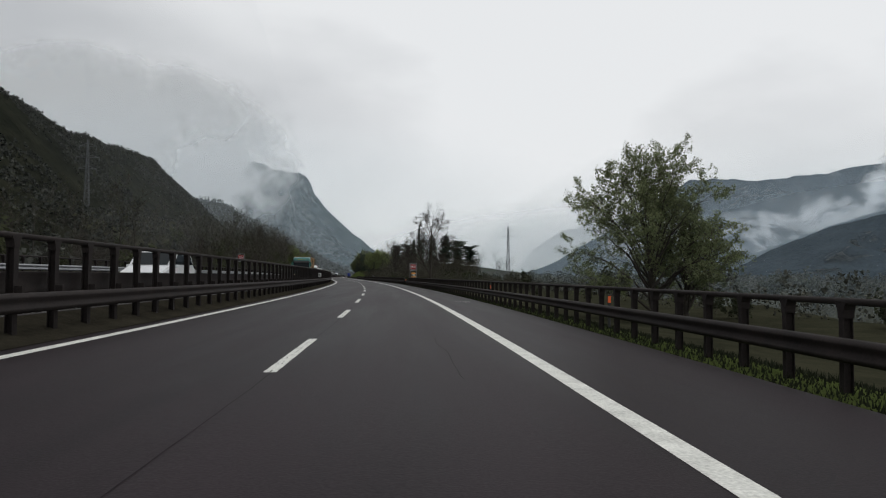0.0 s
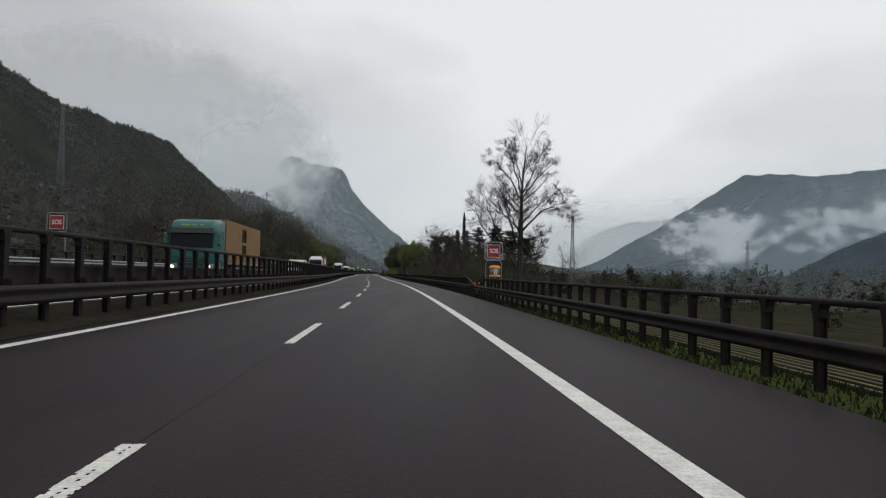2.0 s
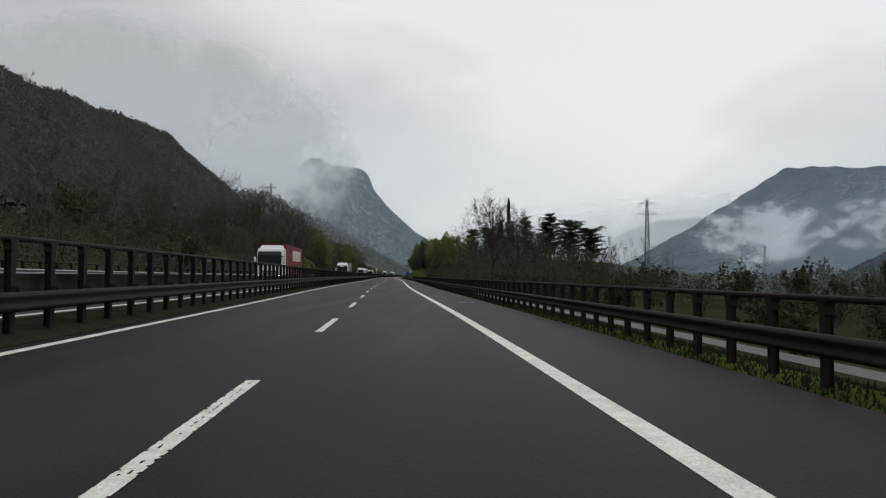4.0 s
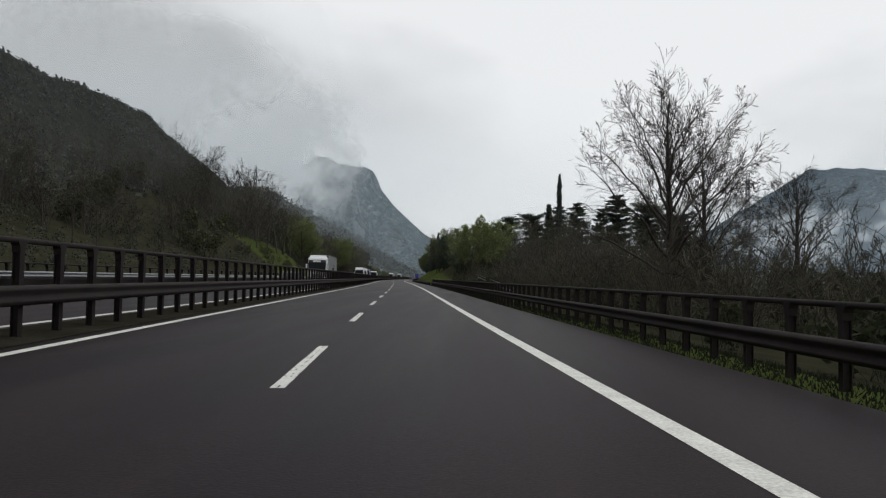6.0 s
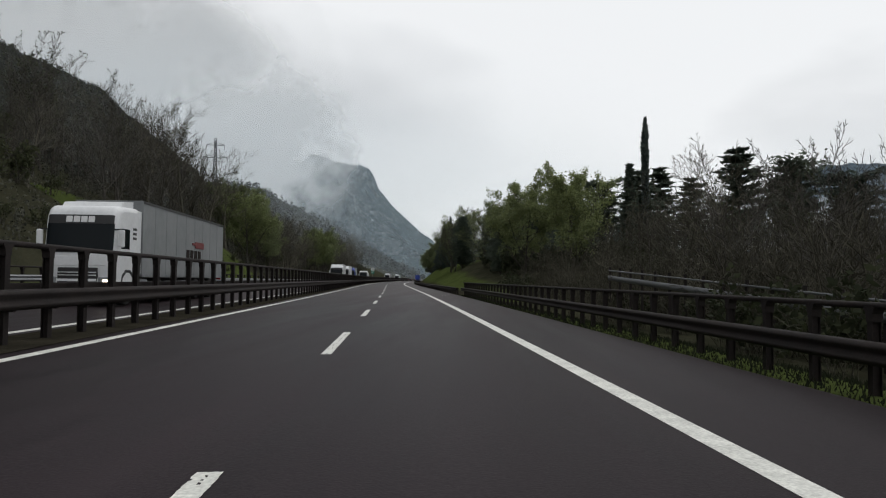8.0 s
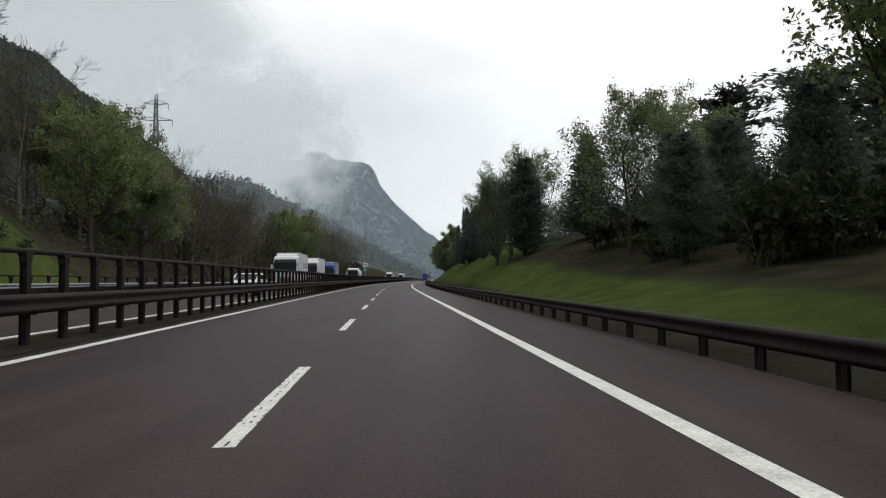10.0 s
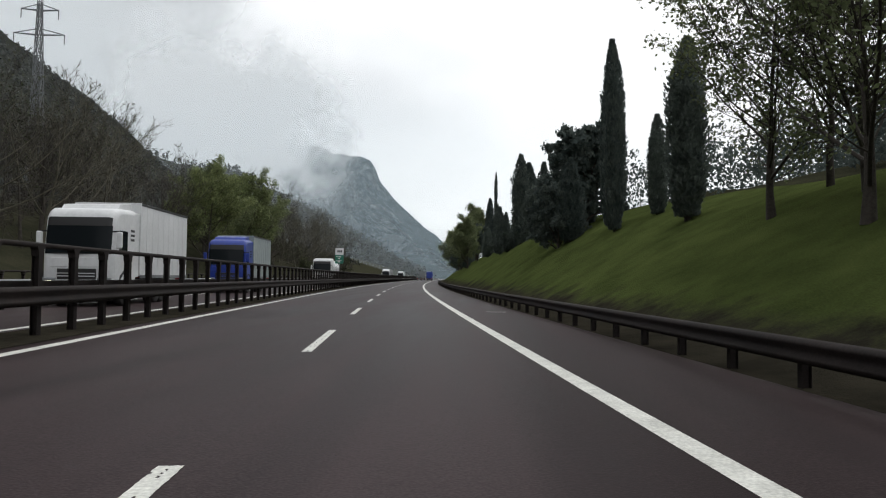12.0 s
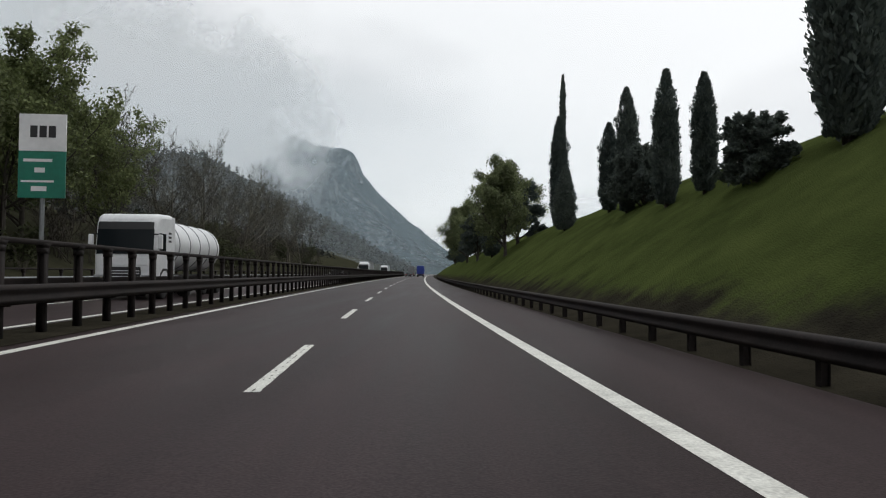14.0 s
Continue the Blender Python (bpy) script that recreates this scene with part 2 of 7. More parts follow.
def _over(under, amount, low, high, grain):
    ramp = _nt.nodes.new("ShaderNodeValToRGB")
    ramp.color_ramp.elements[0].position, ramp.color_ramp.elements[0].color = 0.32, (*low, 1)
    ramp.color_ramp.elements[1].position, ramp.color_ramp.elements[1].color = 0.68, (*high, 1)
    _nt.links.new(grain, ramp.inputs[0])
    mix = _nt.nodes.new("ShaderNodeMix")
    mix.data_type = "RGBA"
    _nt.links.new(amount, mix.inputs[0])
    _nt.links.new(under, mix.inputs[6])
    _nt.links.new(ramp.outputs[0], mix.inputs[7])
    return mix.outputs[2]


_co = [a for a in _nt.nodes if a.type == "TEX_COORD"][0]
_uv = _nt.nodes.new("ShaderNodeSeparateXYZ")
_nt.links.new(_co.outputs["UV"], _uv.inputs[0])
_rag = _nt.nodes.new("ShaderNodeTexNoise")
_rag.inputs["Scale"].default_value, _rag.inputs["Detail"].default_value = 0.5, 8.0
_rag.inputs["Roughness"].default_value = 0.7
_nt.links.new(_co.outputs["Object"], _rag.inputs[0])
_wave = _math("SUBTRACT", _rag.outputs[0], 0.5)
_l = _math("MULTIPLY_ADD", _wave, 4.0, _uv.outputs[1])
_s = _math("MULTIPLY_ADD", _wave, 30.0, _uv.outputs[0])
_soil = _math("MULTIPLY", _math("SUBTRACT", 1.0, _ease(_l, 4.7, 6.1)), _math("MULTIPLY", _ease(_uv.outputs[0], 330, 346), _ease(_uv.outputs[1], 0.0, 1.0)))
_leaves = _math("MULTIPLY", _ease(_l, 8.8, 10.8), _math("MULTIPLY", _ease(_s, 324, 336), _math("SUBTRACT", 1.0, _ease(_s, 408, 430))))
_turf = [a for a in _nt.nodes if a.type == "VALTORGB"][0].outputs[0]
_col = _over(_over(_turf, _soil, (0.018, 0.0165, 0.013), (0.042, 0.038, 0.028), _rag.outputs[0]), _leaves, (0.020, 0.021, 0.014), (0.048, 0.047, 0.030), _rag.outputs[0])
_nt.links.new(_col, [a for a in _nt.nodes if a.type == "BSDF_PRINCIPLED"][0].inputs["Base Color"])
M_BLADE = material("grass_blade", (0.015, 0.018, 0.012), (0.028, 0.032, 0.020), rough=0.8, size=1.5, fine=6.0, bump=0.0, spread=0.2, leaf=0.3, spec=0.0)
M_SOIL = material("wet_soil", (0.018, 0.0165, 0.013), (0.042, 0.038, 0.028), rough=0.85, size=1.2, fine=9.0, bump=0.8, depth=0.06, spec=0.0)
M_LITTER = material("leaf_litter", (0.020, 0.021, 0.014), (0.048, 0.047, 0.030), rough=0.95, size=2.5, fine=7.0, bump=0.9, depth=0.1, spec=0.0)
M_FIELD = material("valley_floor", (0.018, 0.026, 0.014), (0.042, 0.048, 0.026), rough=0.95, size=14.0, fine=1.3, bump=0.8, depth=0.3, spec=0.0)
M_STEEL = material("weathered_steel", (0.010, 0.0088, 0.0090), (0.034, 0.027, 0.025), rough=0.78, size=0.8, fine=24.0, bump=0.25, depth=0.003, metal=0.0, spec=0.14)
M_GALV = material("galvanised_steel", (0.16, 0.17, 0.18), (0.30, 0.31, 0.32), rough=0.5, size=0.4, fine=16.0, metal=0.7, bump=0.1)
M_BARK = material("wet_bark", (0.026, 0.023, 0.020), (0.078, 0.068, 0.057), rough=0.9, size=0.4, fine=14.0, bump=0.7, depth=0.03, spec=0.2)
M_PALE_BARK = material("grey_bark", (0.035, 0.032, 0.028), (0.10, 0.092, 0.080), rough=0.9, size=0.4, fine=14.0, bump=0.6, depth=0.03, spec=0.2)
M_TWIG = material("brown_twigs", (0.057, 0.054, 0.042), (0.124, 0.116, 0.090), rough=0.9, size=2.0, fine=4.0, bump=0.0, spread=0.25, spec=0.0)
M_LEAF = material("spring_leaves", (0.092, 0.112, 0.055), (0.205, 0.236, 0.115), rough=0.65, size=2.5, fine=3.0, bump=0.0, spread=0.3, leaf=0.5, spec=0.25)
M_LEAF_BRIGHT = material("fresh_leaves", (0.085, 0.106, 0.040), (0.215, 0.250, 0.105), rough=0.7, size=2.5, fine=3.0, bump=0.0, spread=0.3, leaf=0.35, spec=0.25)
M_LEAF_DULL = material("sparse_leaves", (0.030, 0.036, 0.020), (0.080, 0.088, 0.046), rough=0.8, size=6.0, fine=2.0, bump=0.0, spread=0.3, leaf=0.3, spec=0.15)
M_NEEDLE = material("conifer_needles", (0.056, 0.072, 0.060), (0.130, 0.155, 0.118), rough=0.8, size=1.6, fine=3.0, bump=0.0, spread=0.25, leaf=0.4, spec=0.0)
M_CYPRESS = material("cypress_leaves", (0.066, 0.084, 0.080), (0.140, 0.165, 0.145), rough=0.85, size=1.2, fine=3.0, bump=0.0, spread=0.25, leaf=0.45, spec=0.0)
M_RIDGE_CROWN = material("ridge_crowns", (0.030, 0.034, 0.031), (0.084, 0.087, 0.077), rough=0.95, size=40.0, fine=0.3, bump=0.0, spread=0.25, spec=0.0)
M_CROWN = material("woodland_crowns", (0.034, 0.037, 0.031), (0.098, 0.098, 0.080), rough=0.95, size=40.0, fine=0.3, bump=0.0, spread=0.2, spec=0.0)
M_WHITE = material("white_lacquer", (0.55, 0.56, 0.57), (0.74, 0.75, 0.76), rough=0.35, size=1.5, fine=8.0, bump=0.02)
M_BLACK = plain("black_plastic", (0.014, 0.014, 0.015), 0.55)
M_TYRE = material("tyre_rubber", (0.012, 0.012, 0.012), (0.028, 0.027, 0.026), rough=0.85, size=0.2, fine=30.0)
M_GLASS = plain("dark_glass", (0.010, 0.013, 0.015), 0.08, spec=0.09)
M_LAMP = plain("headlamp", (1.0, 0.86, 0.62), 0.2, glow=5.0)
M_TAIL = plain("tail_lamp", (0.5, 0.01, 0.01), 0.3)
M_RED = material("sign_red", (0.22, 0.012, 0.014), (0.32, 0.022, 0.024), rough=0.45, size=0.5, fine=9.0, bump=0.03)
M_SIGN_WHITE = material("sign_white", (0.62, 0.62, 0.62), (0.78, 0.78, 0.78), rough=0.45, size=0.5, fine=9.0, bump=0.03)
M_SIGN_GREEN = material("sign_green", (0.004, 0.115, 0.075), (0.008, 0.19, 0.125), rough=0.45, size=0.6, fine=9.0, bump=0.03)
M_ORANGE = material("call_box_orange", (0.58, 0.21, 0.012), (0.78, 0.33, 0.03), rough=0.4, size=0.4, fine=9.0, bump=0.03)
M_REFLECT = plain("orange_reflector", (0.80, 0.13, 0.03), 0.4)
M_CONCRETE = material("wet_concrete", (0.13, 0.13, 0.13), (0.27, 0.265, 0.255), rough=0.75, size=0.7, fine=16.0, bump=0.4, depth=0.01)
M_WET_LANE = material("wet_lane", (0.026, 0.027, 0.028), (0.060, 0.060, 0.060), rough=0.6, size=1.2, fine=9.0, bump=0.3, depth=0.02, spec=0.3)
M_PYLON = plain("lattice_steel", (0.11, 0.115, 0.12), 0.6, metal=0.3)

# ---------------------------------------------------------------- mesh helpers


def mesh_from(name, verts, faces, mat, smooth=False, uvs=None):
    """A mesh from numpy arrays: verts (n, 3), faces (m, 3 or 4)."""
    verts, faces = np.asarray(verts, np.float32), np.asarray(faces, np.int32)
    me = bpy.data.meshes.new(name)
    per = faces.shape[1]
    me.vertices.add(len(verts))
    me.vertices.foreach_set("co", verts.ravel())
    me.loops.add(faces.size)
    me.loops.foreach_set("vertex_index", faces.ravel())
    me.polygons.add(len(faces))
    me.polygons.foreach_set("loop_start", np.arange(0, faces.size, per, dtype=np.int32))
    if uvs is not None:
        layer = me.uv_layers.new(name="UVMap")
        layer.data.foreach_set("uv", np.asarray(uvs, np.float32)[faces.ravel()].ravel())
    me.update(calc_edges=True)
    me.validate()
    if smooth:
        me.polygons.foreach_set("use_smooth", np.ones(len(faces), bool))
    me.materials.append(mat)
    return me


def part(name, data, mat=None, parent=None, label=""):
    """Links a mesh or a bmesh as one object under its thing."""
    if isinstance(data, bmesh.types.BMesh):
        me = bpy.data.meshes.new(name)
        data.to_mesh(me)
        data.free()
        me.materials.append(mat)
    else:
        me = data
    ob = new(name, me)
    if parent:
        ob.parent = parent
    if label:
        ob["label"] = label
    return ob


def thing(name, m, label, category, group="", kind=""):
    ob = new(name)
    ob.empty_display_size = 0.3
    ob.matrix_world = m
    return tagged(ob, label, category, group, kind)


def box(bm, x0, x1, y0, y1, z0, z1, bevel=0.0):
    m = Matrix.LocRotScale(((x0 + x1) / 2, (y0 + y1) / 2, (z0 + z1) / 2), None, (abs(x1 - x0), abs(y1 - y0), abs(z1 - z0)))
    made = bmesh.ops.create_cube(bm, size=1.0, matrix=m)
    if bevel:
        edges = list({e for v in made["verts"] for e in v.link_edges})
        bmesh.ops.bevel(bm, geom=edges, offset=bevel, segments=2, affect="EDGES", profile=0.5)
    return bm


def boxed(*dims, bevel=0.0):
    return box(bmesh.new(), *dims, bevel=bevel)


def cylinder(bm, a, b, r0, r1, sides=16):
    a, b = Vector(a), Vector(b)
    d = b - a
    m = Matrix.Translation((a + b) / 2) @ d.to_track_quat("Z", "Y").to_matrix().to_4x4()
    bmesh.ops.create_cone(bm, cap_ends=True, segments=sides, radius1=r0, radius2=r1, depth=d.length, matrix=m)
    return bm


def prism(profile, x0, x1):
    """A solid with the profile (y, z) swept from x0 to x1."""
    bm = bmesh.new()
    a = [bm.verts.new((x0, y, z)) for y, z in profile]
    b = [bm.verts.new((x1, y, z)) for y, z in profile]
    bm.faces.new(a)
    bm.faces.new(b[::-1])
    n = len(profile)
    for i in range(n):
        bm.faces.new((a[i], b[i], b[(i + 1) % n], a[(i + 1) % n]))
    bmesh.ops.recalc_face_normals(bm, faces=bm.faces)
    return bm


def lathe(profile, sides=20):
    """A turned solid from (radius, z) pairs."""
    bm = bmesh.new()
    rings = [[bm.verts.new((r * math.cos(2 * math.pi * i / sides), r * math.sin(2 * math.pi * i / sides), z)) for i in range(sides)] for r, z in profile]
    for lo, hi in zip(rings, rings[1:]):
        for i in range(sides):
            bm.faces.new((lo[i], lo[(i + 1) % sides], hi[(i + 1) % sides], hi[i]))
    bm.faces.new(rings[0][::-1])
    bm.faces.new(rings[-1])
    for f in bm.faces:
        f.smooth = True
    return bm


def letters(text, size, mat, parent, m, name="lettering", depth=0.004, squeeze=1.0):
    """Raised lettering in the built-in font, centred, turned into a mesh."""
    cu = bpy.data.curves.new(name, "FONT")
    cu.body, cu.size, cu.extrude, cu.align_x, cu.align_y, cu.offset = text, size, depth, "CENTER", "CENTER", size * 0.018
    tmp = bpy.data.objects.new(name, cu)
    scene.collection.objects.link(tmp)
    me = bpy.data.meshes.new_from_object(tmp.evaluated_get(bpy.context.evaluated_depsgraph_get()))
    bpy.data.objects.remove(tmp)
    bpy.data.curves.remove(cu)
    me.name = name
    me.materials.clear()
    me.materials.append(mat)
    ob = part(name, me, None, parent)
    ob.matrix_local = m @ Matrix.Diagonal((squeeze, 1, 1, 1))
    return ob


def unit(v):
    return v / np.maximum(np.linalg.norm(v, axis=-1, keepdims=True), 1e-9)


def fractal(x, y, scale, seed, octaves=5, rough=0.5):
    """Smooth noise on a lattice, summed over octaves (numpy)."""
    out, amp, total = np.zeros_like(x, dtype=float), 1.0, 0.0
    for o in range(octaves):
        gx_, gy_ = x / scale, y / scale
        ix, iy = np.floor(gx_).astype(np.int64), np.floor(gy_).astype(np.int64)
        fx, fy = gx_ - ix, gy_ - iy
        fx, fy = fx * fx * (3 - 2 * fx), fy * fy * (3 - 2 * fy)

        def h(a, b):
            v = (a * 374761393 + b * 668265263 + (seed + o) * 974634777) & 0x7FFFFFFF
            v = (v ^ (v >> 13)) * 1274126177 & 0x7FFFFFFF
            return ((v ^ (v >> 16)) & 0xFFFF) / 65535.0
        out += amp * ((h(ix, iy) * (1 - fx) + h(ix + 1, iy) * fx) * (1 - fy) + (h(ix, iy + 1) * (1 - fx) + h(ix + 1, iy + 1) * fx) * fy - 0.5)
        total += amp
        amp *= rough
        scale /= 2.03
    return out / total


def grid_faces(n, k):
    i, j = np.meshgrid(np.arange(n - 1), np.arange(k - 1), indexing="ij")
    a = i * k + j
    return np.stack([a, a + 1, a + 1 + k, a + k], -1).reshape(-1, 4)


def sweep(stations, profile, closed=False):
    """A strip along the road: profile of (l, z above the paving) carried through the stations."""
    stations = np.asarray(stations, float)
    l = np.array([p[0] for p in profile])
    z = np.array([p[1] for p in profile])
    n, k = len(stations), len(profile)
    x, y, _ = plan(stations[:, None], l[None, :])
    zz = np.broadcast_to(z[None, :] + fall(np.mean(l), stations)[:, None], x.shape)
    verts = np.stack([x, y, zz], -1).reshape(-1, 3)
    i, j = np.meshgrid(np.arange(n - 1), np.arange(k if closed else k - 1), indexing="ij")
    a, b = i * k + j, i * k + (j + 1) % k
    faces = np.stack([a, b, b + k, a + k], -1).reshape(-1, 4)
    return verts, faces


def strip(stations, l0, l1, lift, cols=2):
    """A flat band on the paving between l0 and l1."""
    l = np.linspace(l0, l1, cols)
    stations = np.asarray(stations, float)
    x, y, _ = plan(stations[:, None], l[None, :])
    z = np.broadcast_to(fall(l[None, :], stations[:, None]) + lift, x.shape)
    n, k = x.shape
    i, j = np.meshgrid(np.arange(n - 1), np.arange(k - 1), indexing="ij")
    a = i * k + j
    return np.stack([x, y, z], -1).reshape(-1, 3), np.stack([a, a + 1, a + 1 + k, a + k], -1).reshape(-1, 4)


# ---------------------------------------------------------------- ground and roads
s_rows = np.concatenate([np.arange(-76, 620, 3.0), np.arange(620, 1380, 20.0)])
l_cols = np.concatenate([-np.geomspace(24, 1500, 34)[::-1], np.linspace(-23, -9, 12), np.linspace(-8, 2.4, 6), np.linspace(2.7, 18, 26), np.geomspace(19, 1500, 36)])
gx, gy, _ = plan(s_rows[:, None], l_cols[None, :])
gz = terrain(s_rows[:, None], l_cols[None, :]) - 0.06
rough_amp = np.clip((np.abs(l_cols + 9) - 14) / 30, 0, 1)[None, :] * 0.5
gz = gz + rough_amp * np.sin(gx * 0.21 + np.sin(gy * 0.13) * 2) * np.cos(gy * 0.17 + np.sin(gx * 0.09) * 2)
n_s, n_l = gx.shape
ii, jj = np.meshgrid(np.arange(n_s - 1), np.arange(n_l - 1), indexing="ij")
aa = ii * n_l + jj
g_faces = np.stack([aa, aa + 1, aa + 1 + n_l, aa + n_l], -1).reshape(-1, 4)
ground = part("ground", mesh_from("ground", np.stack([gx, gy, gz], -1).reshape(-1, 3), g_faces, M_GRASS, smooth=True, uvs=np.stack(np.broadcast_arrays(s_rows[:, None], l_cols[None, :]), -1).reshape(-1, 2)))
for mat_ in (M_SOIL, M_LITTER):
    ground.data.materials.append(mat_)
f_s = ((s_rows[:-1] + s_rows[1:]) / 2)[:, None] + 0 * l_cols[None, 1:]
f_l = ((l_cols[:-1] + l_cols[1:]) / 2)[None, :] + 0 * s_rows[1:, None]
f_mat = np.zeros(f_s.shape, np.int32)
f_mat[(f_l > 5.6) & (f_s < 335)] = 2
f_mat[(f_l > 16) & (f_s >= 335)] = 2
f_mat[(f_l < -23.5) & ~((f_s > 338) & (f_s < 392) & (f_l > -33))] = 2
ground.data.polygons.foreach_set("material_index", f_mat.ravel())
tagged(ground, "wet spring grass on verges and the cutting's slope", "ground", kind="structure")

# the valley floor out to the horizon
vx, vy = np.meshgrid(np.linspace(-4500, 4500, 46), np.linspace(-1500, 6000, 40), indexing="ij")
v_n = vx.shape[1]
ii, jj = np.meshgrid(np.arange(vx.shape[0] - 1), np.arange(v_n - 1), indexing="ij")
aa = ii * v_n + jj
valley = part("valley_floor", mesh_from("valley_floor", np.stack([vx, vy, np.full_like(vx, -3.2)], -1).reshape(-1, 3), np.stack([aa, aa + v_n, aa + v_n + 1, aa + 1], -1).reshape(-1, 4), M_FIELD))
tagged(valley, "dull green meadows of the wide valley floor", "ground", kind="structure")

ALONG = np.arange(-70, 1300, 4.0)
road = part("road", mesh_from("road", *strip(ALONG, -8.6, 2.72, 0.0, 8), M_ASPHALT, smooth=True))
tagged(road, "wet dark grey asphalt of a motorway carriageway", "road", kind="structure")
road_b = part("road", mesh_from("road_opposite", *strip(ALONG, -22.4, -9.9, 0.0, 8), M_ASPHALT, smooth=True))
tagged(road_b, "wet dark grey asphalt of the opposite carriageway", "road", kind="structure")

sl = np.arange(150, 220, 4.0)
lane_l = np.array([6.9, 7.2, 7.5, 7.8])
lx_, ly_, _ = plan(sl[:, None], lane_l[None, :])
lz_ = np.full(lx_.shape, -0.62) + 0 * lane_l[None, :]
_i, _j = np.meshgrid(np.arange(len(sl) - 1), np.arange(3), indexing="ij")
_a = _i * 4 + _j
lane = part("service_lane", mesh_from("service_lane", np.stack([lx_, ly_, lz_], -1).reshape(-1, 3), np.stack([_a, _a + 1, _a + 5, _a + 4], -1).reshape(-1, 4), M_WET_LANE))
tagged(lane, "wet pale concrete lane below the verge", "road", kind="structure")

M_STRAW = material("wet_straw", (0.075, 0.075, 0.045), (0.17, 0.16, 0.10), rough=0.9, size=0.8, fine=9.0, bump=0.5, depth=0.02, spec=0.0)
rs_ = np.arange(72, 142, 2.0)
row_bits = []
for i in range(9):
    l_ = 6.4 + i * 0.75
    st_l = np.stack([np.full_like(rs_, l_), np.full_like(rs_, l_ + 0.2)], 1) + 0.035 * (rs_ - 72)[:, None]
    rx_, ry_, _ = plan(rs_[:, None], st_l)
    row_bits.append((np.stack([rx_, ry_, terrain(rs_[:, None], st_l) + 0.03], -1).reshape(-1, 3), grid_faces(len(rs_), 2) + i * 2 * len(rs_)))
stubble = part("stubble_rows", mesh_from("stubble_rows", np.concatenate([v for v, f in row_bits]), np.concatenate([f for v, f in row_bits]), M_STRAW))
tagged(stubble, "pale straw rows of a field below the verge", "field", kind="stuff")

grit = part("median_strip", mesh_from("median_strip", *strip(ALONG, -9.9, -8.35, 0.012, 13), M_SOIL))
tagged(grit, "dark wet grit under the median barrier", "road", kind="structure")

LANE = -3.81
LEFT_LINE = -7.94
for nm, l0, l1, owner in (("edge_line", -0.13, 0.13, road), ("edge_line", LEFT_LINE - 0.11, LEFT_LINE + 0.11, road), ("edge_line", -10.35, -10.13, road_b), ("edge_line", -19.1, -18.85, road_b)):
    part(nm, mesh_from(nm, *strip(ALONG, l0, l1, 0.005, 3), M_PAINT), None, owner, "worn white painted edge line")

# broken lane lines, one every 12 m: paint cracked along the middle and chipped at the rims
def dash_mesh(seed):
    rng = np.random.default_rng(seed)
    n, k = 120, 10
    u = np.linspace(0, 4.85, n)
    x = np.linspace(-0.085, 0.085, k)
    X = x[None, :] + 0.0025 * rng.normal(0, 1, (n, k))
    Y = u[:, None] + 0.006 * rng.normal(0, 1, (n, k))
    mid = 0.030 * fractal(u, u * 0 + seed, 0.9, seed, 3) * 2
    crack = np.abs(x[None, :-1] + 0.010 - mid[:-1, None]) < 0.0095
    wear = fractal(u[:-1], u[:-1] * 0 + 9.0, 0.55, seed + 4, 3)[:, None] > -0.05
    rim = np.zeros((n - 1, k - 1), bool)
    rim[:, [0, -1]] = rng.random((n - 1, 2)) < 0.14
    keep = ~((crack & wear & (rng.random(crack.shape) < 0.36)) | rim | (rng.random(crack.shape) < 0.006))
    faces = grid_faces(n, k).reshape(n - 1, k - 1, 4)[keep]
    return mesh_from("lane_dash", np.stack([X, Y, 0 * X], -1).reshape(-1, 3), faces[:, ::-1], M_PAINT)


DASHES = [dash_mesh(i) for i in (3, 8, 14, 21)]
FIRST_DASH = 9.54 - 0.2


def lay_dash(s, l, owner):
    x, y, a = plan(s, l)
    ob = new("lane_dash", DASHES[int(s * 7) % 4])
    ob.parent = owner
    ob.matrix_world = pose(float(x), float(y), float(fall(l, s)) + 0.005, 0, 0, math.degrees(float(np.interp(s + 2.2, S_GRID, HEADING))))
    return ob


for k in range(-3, 62):
    lay_dash(FIRST_DASH + 12 * k, LANE, road)
    lay_dash(FIRST_DASH + 12 * k + 5, -14.4, road_b)

# faint seam beside the dashes, and short worn marks on the hard shoulder
for s0, s1, l0 in ((-6, 84, LANE + 0.015), (182, 200, LANE + 0.015), (9, 15, -1.35)):
    st = np.arange(s0, s1, 0.35)
    v, f = strip(st, l0, l0 + 0.008, 0.004)
    v[:, 0] += np.repeat((0.09 if l0 < -3 else 0.20) * fractal(st, st * 0 + l0, 1.7, 5), 2)
    part("tar_seam", mesh_from("tar_seam", v, f, M_SEAM), None, road)
for s in (37.3, 71.5, 173.0, 273.0, 334.0, 433.6):
    bm = bmesh.new()
    for i in range(5):
        box(bm, 1.25 + i * 0.16, 1.25 + i * 0.16 + 0.11, 0, 0.12, 0.0, 0.004)
    x, y, a = plan(s, 0)
    ob = part("distance_mark", bm, M_PAINT, road)
    ob.matrix_world = pose(float(x), float(y), float(fall(1.6, s)) + 0.004, 0, 0, math.degrees(float(a)) - 12)

# ---------------------------------------------------------------- crash barriers
W_BEAM = ((0.0, 0.0), (-0.05, 0.02), (-0.085, 0.055), (-0.085, 0.085), (-0.03, 0.13), (-0.03, 0.18), (-0.085, 0.225), (-0.085, 0.255), (-0.05, 0.29), (0.0, 0.31), (0.008, 0.30), (-0.01, 0.26), (-0.01, 0.05), (0.008, 0.01))


def beam_profile(l, z, side, tall=0.31):
    return [(l + side * a, z + b * tall / 0.31) for a, b in W_BEAM]


